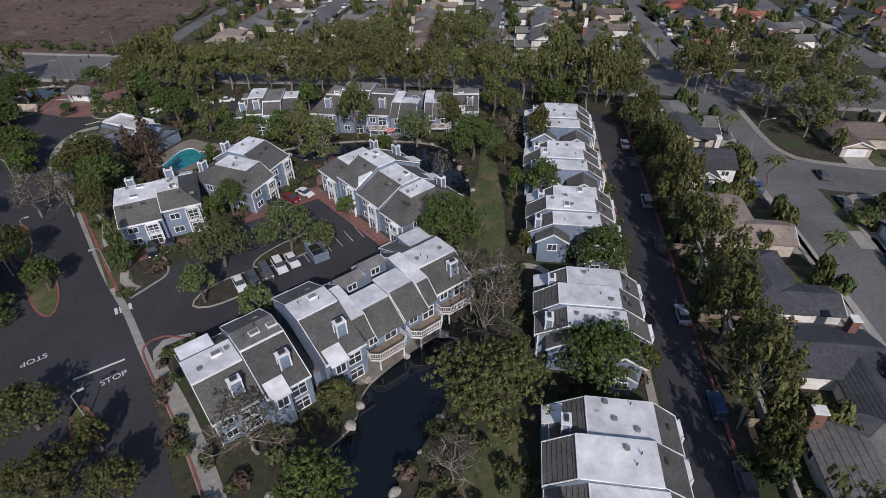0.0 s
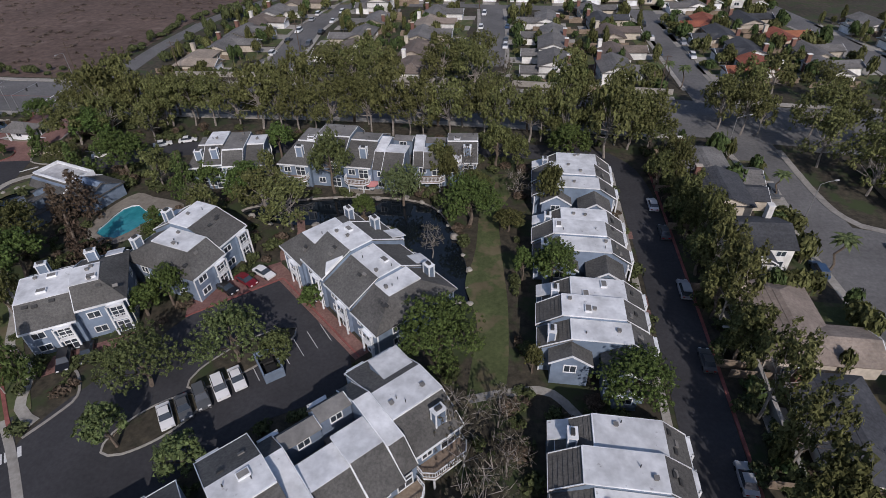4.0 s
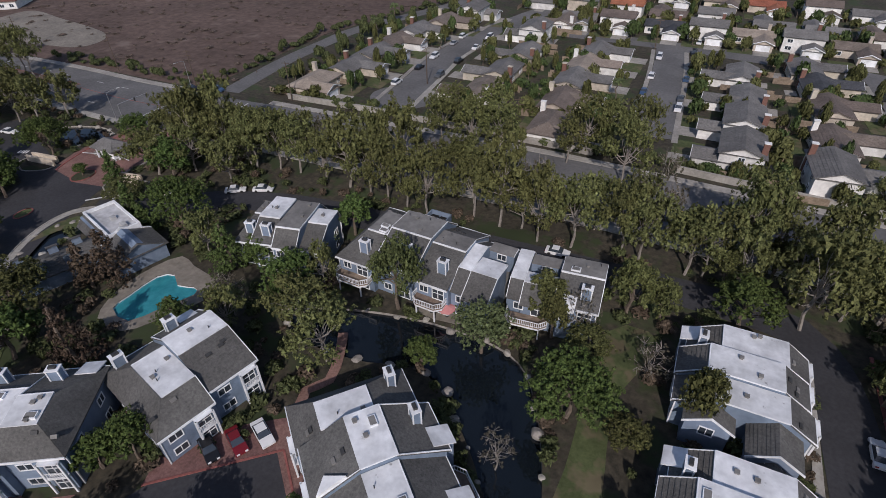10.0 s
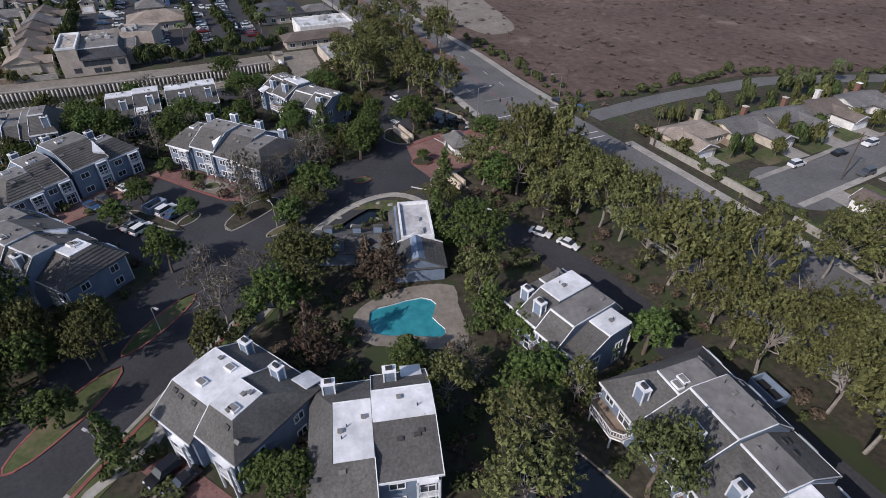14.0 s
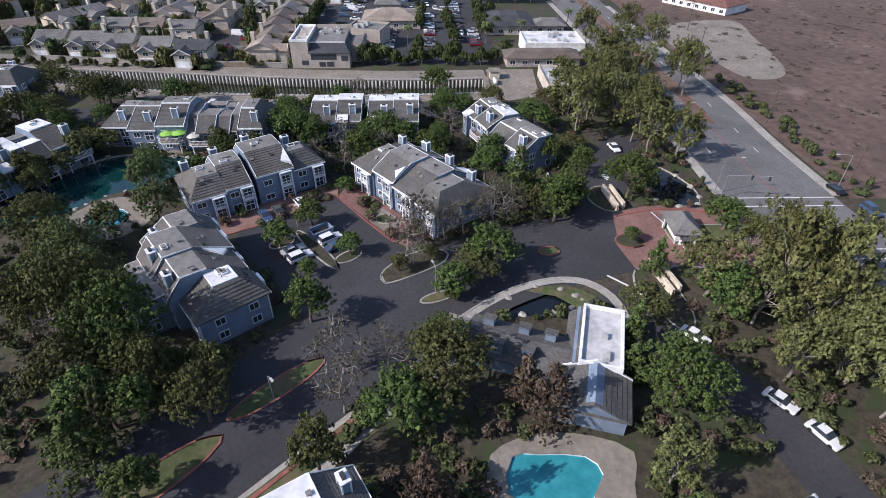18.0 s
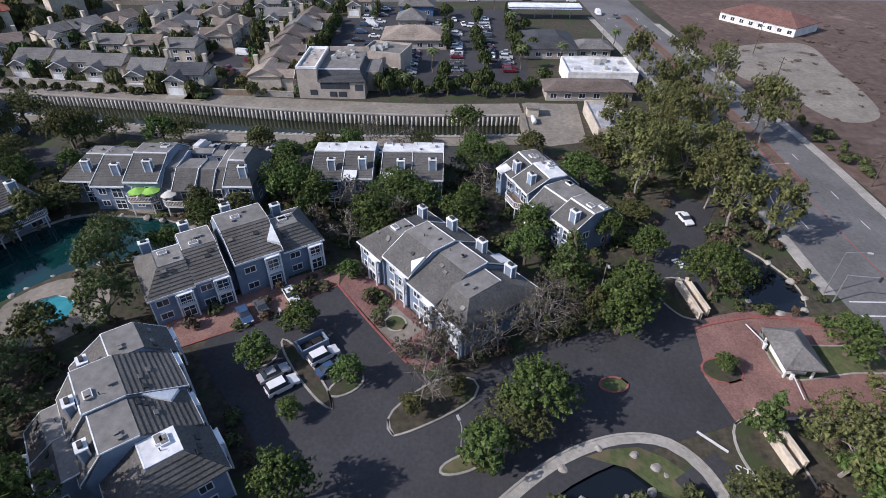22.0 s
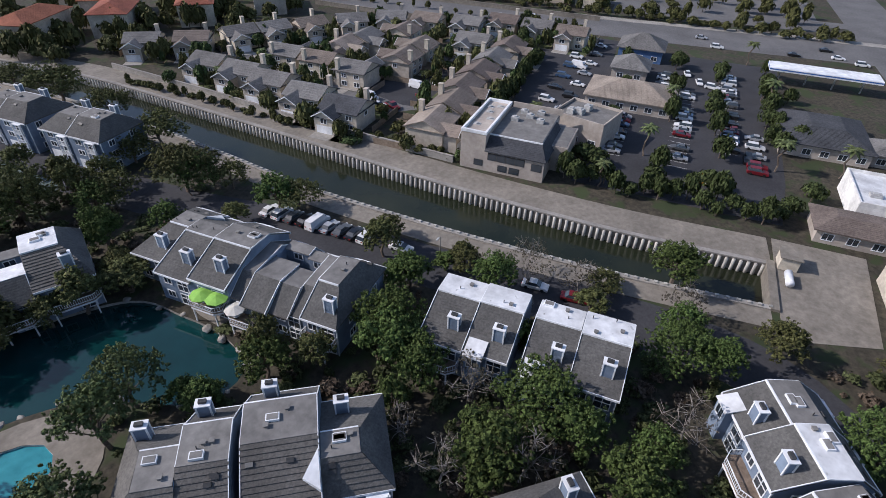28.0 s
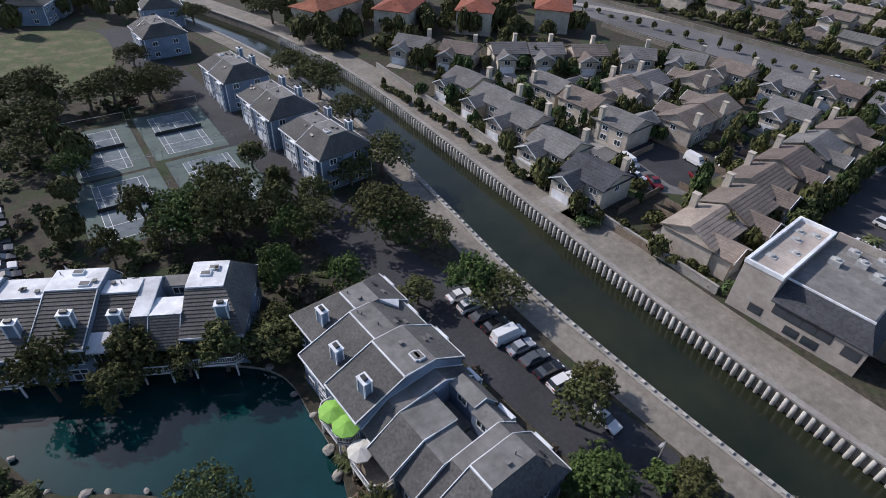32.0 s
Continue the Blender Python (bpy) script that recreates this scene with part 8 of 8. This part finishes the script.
for u, v, sx in ((0, 0.8, 0.5), (4, 1.2, 0.8)):
    part("rooftop_unit", Shape().box(u - sx, u + sx, v - 0.5, v + 0.5, 4.7, 5.3), roof_gear_mat, T)
for u in (-3, 0, 3):
    window(T, u, 3.4, 1.2, 1.8, 1.6, 2)
T = thing("clubhouse_wing", "grey-roofed clubhouse wing with clerestory boxes", "building", pose(-103, 113.5, 0, 0, 0, 68))
part("wall", Shape().box(-9, 8, -3.6, 3.6, 0, 3.0), siding_mat, T)
part("roof", gable(Shape(), -9, 8, -3.6, 3.6, 3.0, 1.5).welded(), shingle_mat, T)
for u, v in ((-6.5, 2.2), (-1, 2.2), (3, 2.2), (0.5, -2.2), (-4, -2.4)):
    c = part("clerestory", Shape().profile([(v - 0.9, 3.2), (v - 0.9, 5.2), (v + 0.9, 4.6), (v + 0.9, 3.2)][::-1], u - 0.8, u + 0.8), siding_mat, T)
    part("clerestory_roof", courses((u + 1.0, v + 1.1, 4.5), (u - 1.0, v + 1.1, 4.5), (u - 1.0, v - 1.0, 5.35), (u + 1.0, v - 1.0, 5.35), True), tile_mat, c)
part("low_roof", Shape().box(-13, -8.6, -3, 2.4, 0, 2.9), siding_mat, T)
part("low_roof_cover", Shape().box(-13.3, -8.6, -3.3, 2.7, 2.9, 3.1), grey_membrane_mat, T)

# ---- gatehouse, walls and barriers ----
T = thing("gatehouse", "small white gatehouse with grey hipped roof", "gatehouse", pose(-135.7, 149.5, 0.14, 0, 0, 88))
part("wall", Shape().box(-1.6, 1.6, -2.6, 2.6, 0, 2.7), trim_mat, T)
part("roof", hip_roof(-2.2, 2.2, -3.6, 3.6, 2.7, 1.9, 0.05, 0.7), ROOFS["grey"], T)
for fc, u, v in ((1, 1.6, 0), (3, -1.6, 0), (0, 0, -2.6)):
    window(T, u, v, 1.0, 1.6, 1.2, fc)
for u in (-2.0, 2.0):
    for v in (-3.3, 3.3):
        part("post", Shape().box(u - 0.12, u + 0.12, v - 0.12, v + 0.12, 0, 2.75), trim_mat, T)
cream_wall_mat = shade("cream_garden_wall", (0.5, 0.43, 0.34), (0.64, 0.56, 0.46), 1, 0.9, big=4)


def garden_wall(pts, h, label, mat=cream_wall_mat, t=0.2, name="garden_wall"):
    W = thing(name, label, "wall")
    part("wall", ribbon(pts, t, t, 0, h, 3, False), mat, W)
    part("coping", ribbon(pts, t + 0.08, t + 0.08, h, h + 0.12, 3, False), mat, W)


for off in (0.0, 1.6):
    garden_wall([(-153.4, 138.5 + off), (-144.3 - off * 0.6, 139.4 + off)], 1.6, "cream rendered wall at the entrance gate")
    garden_wall([(-125.8 - off * 0.4, 139.9 + off), (-116.8 - off * 0.6, 141.2 + off)], 1.6, "cream rendered wall at the entrance gate")
garden_wall([(35.6, -5), (35.6, 158)], 1.9, "grey block wall behind the lane", concrete_mat)
garden_wall([(-118, 198), (-84, 199.4)], 1.6, "pale block wall along the avenue", concrete_mat)
garden_wall([(-76, 199), (-24, 198.2)], 1.6, "pale block wall along the avenue", concrete_mat)
garden_wall([(-4, 197.8), (44, 194)], 1.6, "pale block wall along the avenue", concrete_mat)
garden_wall([(-239.6, 50), (-242.9, 5), (-247.8, -30), (-252.4, -74)], 1.7, "pale wall behind the canal houses", concrete_mat)
garden_wall([(-355, -64), (-352, 60)], 1.8, "pale wall along the boulevard", sand_mat)
garden_wall([(-386, -160), (-388, 60)], 1.8, "pale wall along the boulevard", sand_mat)
for x, y, rot in ((-138.2, 147.2, 16), (-132.2, 148.4, 172)):
    T = thing("barrier", "white lifting barrier arm at the gatehouse", "barrier", pose(x, y, 0.08, 0, 0, rot))
    part("barrier_post", Shape().box(-0.2, 0.2, -0.2, 0.2, 0, 1.1), trim_mat, T)
    part("barrier_arm", Shape().box(-4.5, 0.2, -0.06, 0.06, 0.95, 1.07), trim_mat, T)


# ---- tennis courts ----
for x, y in ((-169, -63), (-187, -63.5), (-168, -36), (-186.5, -36)):
    T = thing("tennis_court", "grey-green hard tennis court with white lines", "tennis court", pose(x, y, 0.02, 0, 0, -4), "tennis courts")
    part("surround", Shape().box(-8.2, 8.2, -13, 13, 0, 0.03), court_mat, T)
    part("playing_surface", Shape().box(-5.0, 5.0, -10.8, 10.8, 0.03, 0.04), court_in_mat, T)
    for u in (-5.0, -3.8, 3.8, 5.0):
        part("court_line", Shape().box(u - 0.06, u + 0.06, -10.8, 10.8, 0.04, 0.048), paint_mat, T)
    for v in (-10.8, -5.8, 5.8, 10.8):
        part("court_line", Shape().box(-5.0, 5.0, v - 0.06, v + 0.06, 0.04, 0.05), paint_mat, T)
    part("court_line", Shape().box(-0.06, 0.06, -5.8, 5.8, 0.04, 0.046), paint_mat, T)
    part("net", Shape().box(-5.4, 5.4, -0.02, 0.02, 0.04, 0.95), dark_metal_mat, T)
    for u in (-8.2, 8.2):
        for v in (-13, 0, 13):
            part("fence_post", Shape().tube((u, v, 0), (u, v, 3), 0.05, 0.05, 5), metal_mat, T)
    for v in (-13, 13):
        part("fence_rail", Shape().box(-8.2, 8.2, v - 0.03, v + 0.03, 2.9, 2.98), metal_mat, T)


# ---- lamps, poles, signs ----
def street_lamp(x, y, rot, h=7.5, arm=2.2, tall=False):
    T = thing("street_lamp", "slim grey street lamp with a curved arm" if tall else "pale lamp post with a short arm", "street lamp", pose(x, y, 0, 0, 0, rot), "street lamps")
    part("pole", Shape().tube((0, 0, 0), (0, 0, h), 0.11, 0.07, 7), metal_mat if tall else concrete_mat, T)
    part("arm", Shape().tube((0, 0, h), (arm * 0.5, 0, h + 0.35), 0.06, 0.05, 5).tube((arm * 0.5, 0, h + 0.35), (arm, 0, h + 0.4), 0.05, 0.05, 5), metal_mat, T)
    part("lamp_head", Shape().box(arm - 0.1, arm + 0.7, -0.16, 0.16, h + 0.3, h + 0.48), roof_gear_mat, T)


for x, y, rot in ((-96, 77, 40), (-57, 39, 45), (-119, 100, 200), (-92, 67, 225), (-74, 70, 220), (-152, 125, 0), (32, 90, 180), (32, 48, 180), (-203, 62, 0), (-140, 72, 30)):
    street_lamp(x, y, rot, 5.5, 1.0)
for x, y, rot in ((-182.2, 165.2, 90), (-151.5, 163.6, 80), (-122, 166, 95), (-203, 166, 90), (57, 128, 20), (50, 158, 20), (-250, 160, 90), (-40, 168, 90), (8, 168, 90), (-300, 157, 90), (-152, 192, -90)):
    street_lamp(x, y, rot, 9, 3.2, True)
wood_pole_mat = shade("weathered_pole_timber", (0.07, 0.05, 0.04), (0.13, 0.1, 0.075), 0.4, 0.95)


def utility_pole(x, y, rot, h=12):
    T = thing("utility_pole", "dark timber utility pole with crossarms", "utility pole", pose(x, y, 0, 0, 0, rot), "utility poles")
    part("pole", Shape().tube((0, 0, 0), (0, 0, h), 0.17, 0.11, 7), wood_pole_mat, T)
    for z in (h - 0.6, h - 1.8):
        part("crossarm", Shape().box(-1.3, 1.3, -0.07, 0.07, z, z + 0.14), wood_pole_mat, T)


for x, y in ((-116, 197.2), (-84, 226), (40, 193.5), (-152, 194), (-189.4, 195), (-246, 198), (-288, 211), (-44, 198), (100, 190), (-22, 290)):
    utility_pole(x, y, 12)
T = thing("traffic_signal", "grey traffic signal mast over the avenue", "traffic signal", pose(-149.5, 164.2, 0, 0, 0, 80))
part("mast", Shape().tube((0, 0, 0), (0, 0, 6), 0.14, 0.1, 7), metal_mat, T)
part("mast_arm", Shape().tube((0, 0, 5.8), (9, 0, 6.3), 0.1, 0.06, 6), metal_mat, T)
for u in (5, 8.6):
    part("signal_head", Shape().box(u - 0.18, u + 0.18, -0.15, 0.15, 5.2, 6.2), dark_metal_mat, T)
T = thing("traffic_signal", "grey traffic signal mast over the avenue", "traffic signal", pose(-124.5, 166.2, 0, 0, 0, 100))
part("mast", Shape().tube((0, 0, 0), (0, 0, 6), 0.14, 0.1, 7), metal_mat, T)
part("mast_arm", Shape().tube((0, 0, 5.8), (9, 0, 6.3), 0.1, 0.06, 6), metal_mat, T)
for u in (5, 8.6):
    part("signal_head", Shape().box(u - 0.18, u + 0.18, -0.15, 0.15, 5.2, 6.2), dark_metal_mat, T)

# ---- terrace furniture at the lake ----
lime_mat = shade("lime_green_canvas", (0.2, 0.42, 0.07), (0.28, 0.52, 0.1), 0.8, 0.8)
pale_canvas_mat = shade("off_white_canvas", (0.5, 0.48, 0.42), (0.62, 0.6, 0.54), 0.8, 0.85)
pink_canvas_mat = shade("pink_canvas", (0.5, 0.2, 0.2), (0.6, 0.28, 0.27), 0.8, 0.85)


def umbrella(x, y, z, mat, label, r=1.6):
    T = thing("patio_umbrella", label, "umbrella", pose(x, y, z, 0, 0, x * 7 % 45), "patio umbrellas")
    part("pole", Shape().tube((0, 0, 0), (0, 0, 2.4), 0.035, 0.03, 6), trim_mat, T)
    s = Shape()
    for k in range(8):
        a, b = k * 0.7854, (k + 1) * 0.7854
        p, q = (r * math.cos(a), r * math.sin(a), 1.95), (r * math.cos(b), r * math.sin(b), 1.95)
        s.face((0, 0, 2.5), p, q), s.face(p, (p[0], p[1], 1.8), (q[0], q[1], 1.8), q)
    part("canopy", s, mat, T)
    part("table", Shape().tube((0, 0, 0.68), (0, 0, 0.74), 0.6, 0.6, 12), trim_mat, T)
    part("foot", Shape().tube((0, 0, 0), (0, 0, 0.12), 0.3, 0.25, 10), dark_metal_mat, T)


umbrella(-174.3, 36.9, 3.4, lime_mat, "lime green patio umbrella on a deck", 1.8)
umbrella(-174.0, 34.2, 3.4, lime_mat, "lime green patio umbrella on a deck", 1.8)
umbrella(-174.0, 40.4, 2.7, pale_canvas_mat, "off-white patio umbrella on a deck")
setting("pavement", area([(-38, 130.2), (-31, 130.4), (-30, 132.6), (-38, 132.6)], 0, 0.06), sand_mat, "pale lakeside patio")
umbrella(-36, 131.3, 0.06, pale_canvas_mat, "off-white patio umbrella at the lake")
umbrella(-33.2, 131.5, 0.06, pink_canvas_mat, "pink patio umbrella at the lake")
umbrella(-51, 133, 0.06, pale_canvas_mat, "off-white patio umbrella under trees")
setting("pavement", area([(-22, 52), (-20, 49.5), (-14, 56.5), (-10, 62), (-12, 64)], 0, 0.06), sand_mat, "pale lakeside terrace")
setting("pavement", area([(-175, 30), (-173.5, 36), (-173.5, 42), (-170, 47), (-171, 49), (-176, 46), (-177, 36)], 0, 0.06), sand_mat, "pale terrace of stones at the lake")


# ---- boulders round the water ----
def boulders():
    rng = random.Random(9)
    meshes = []
    for k in range(4):
        bm = bmesh.new()
        bmesh.ops.create_icosphere(bm, subdivisions=2, radius=1)
        for v in bm.verts:
            v.co *= 1 + 0.28 * noise.noise(v.co * 1.3 + Vector((k * 7, 0, 0)))
            v.co.z *= 0.62
        me = bpy.data.meshes.new("boulder")
        bm.to_mesh(me), bm.free()
        me.materials.append(rock_mat)
        meshes.append(me)
    for pts, step in ((LAKE_WEST, 5.0), (LAKE_MID, 4.2), (LAKE_SOUTH, 6.5), (POND_GATE, 4.5), (POND_CLUB, 3.2)):
        for p in spline(pts, step, True):
            o = new("boulder", rng.choice(meshes))
            r = rng.uniform(0.35, 0.95)
            o.matrix_basis = pose(p.x + rng.uniform(-0.6, 0.6), p.y + rng.uniform(-0.6, 0.6), -0.1, 0, 0, rng.uniform(0, 360)) @ Matrix.Diagonal((r * rng.uniform(0.8, 1.4), r, r * rng.uniform(0.7, 1.1), 1))
            tagged(o, "weathered pale boulder at the water's edge", "boulder", "boulders at the water")


boulders()


# ---- palms ----
def palm_template():
    rng = random.Random(2)
    T = thing("palm_tree", "fan palm with a slim trunk and arching fronds", "palm", pose(0, 0, -300), "palm trees")
    s = Shape()
    limb(s, (0, 0, -0.2), (0.2, 0.1, 6.6), 0.2, 0.15, rng, 4)
    part("trunk", s, bark_mat, T)
    verts, faces = [], []
    for k in range(20):
        a, up = k * 2.4, 0.9 - 1.3 * (k / 20)
        d = Vector((math.cos(a), math.sin(a), 0))
        side = Vector((-d.y, d.x, 0))
        for j in range(6):
            t0, t1 = j / 6, (j + 1) / 6
            p0 = Vector((0.2, 0.1, 6.6)) + d * 2.4 * t0 + Vector((0, 0, up * 1.5 * t0 - 1.6 * t0 * t0))
            p1 = Vector((0.2, 0.1, 6.6)) + d * 2.4 * t1 + Vector((0, 0, up * 1.5 * t1 - 1.6 * t1 * t1))
            w0, w1 = 0.42 * math.sin(math.pi * min(t0 + 0.15, 1)), 0.42 * math.sin(math.pi * min(t1 + 0.12, 1))
            n = len(verts)
            verts += [tuple(p0), tuple(p1), tuple(p1 + side * w1 - Vector((0, 0, w1 * 0.4))), tuple(p0 + side * w0 - Vector((0, 0, w0 * 0.4))), tuple(p1 - side * w1 - Vector((0, 0, w1 * 0.4))), tuple(p0 - side * w0 - Vector((0, 0, w0 * 0.4)))]
            faces += [(n, n + 1, n + 2, n + 3), (n + 1, n, n + 5, n + 4)]
    me = bpy.data.meshes.new("fronds")
    me.from_pydata(verts, [], faces)
    me.materials.append(LEAF["palm"])
    part("frond_crown", me, None, T)
    return T


palm = None
for x, y, s in ((-352, 118, 1.2), (-297, 95, 0.9), (-271, 136, 1), (-289, 159, 1), (-269, 62, 0.8), (-256, -33, 0.7), (-270, -26, 0.8), (-274, -31, 0.8), (-202, 5, 0.7), (-263, 92, 1), (-257, -19, 0.6), (55.5, 112, 1), (54, 137, 0.8), (57, 85, 0.9), (-26, 236, 0.8), (39, 200, 0.9), (44, 205, 0.8), (47, 199, 0.9), (-128, 284, 1), (-124, 262, 1), (-240, 193, 1), (-95, 260, 0.7), (-243, 84, 0.8), (-268, 122, 1), (-310, 122, 1.1)):
    m = pose(x, y, 0, 0, 0, x * 13 % 360) @ Matrix.Scale(s, 4)
    if palm is None:
        palm = palm_template()
        palm.matrix_basis = m
    else:
        copy_thing(palm, m)
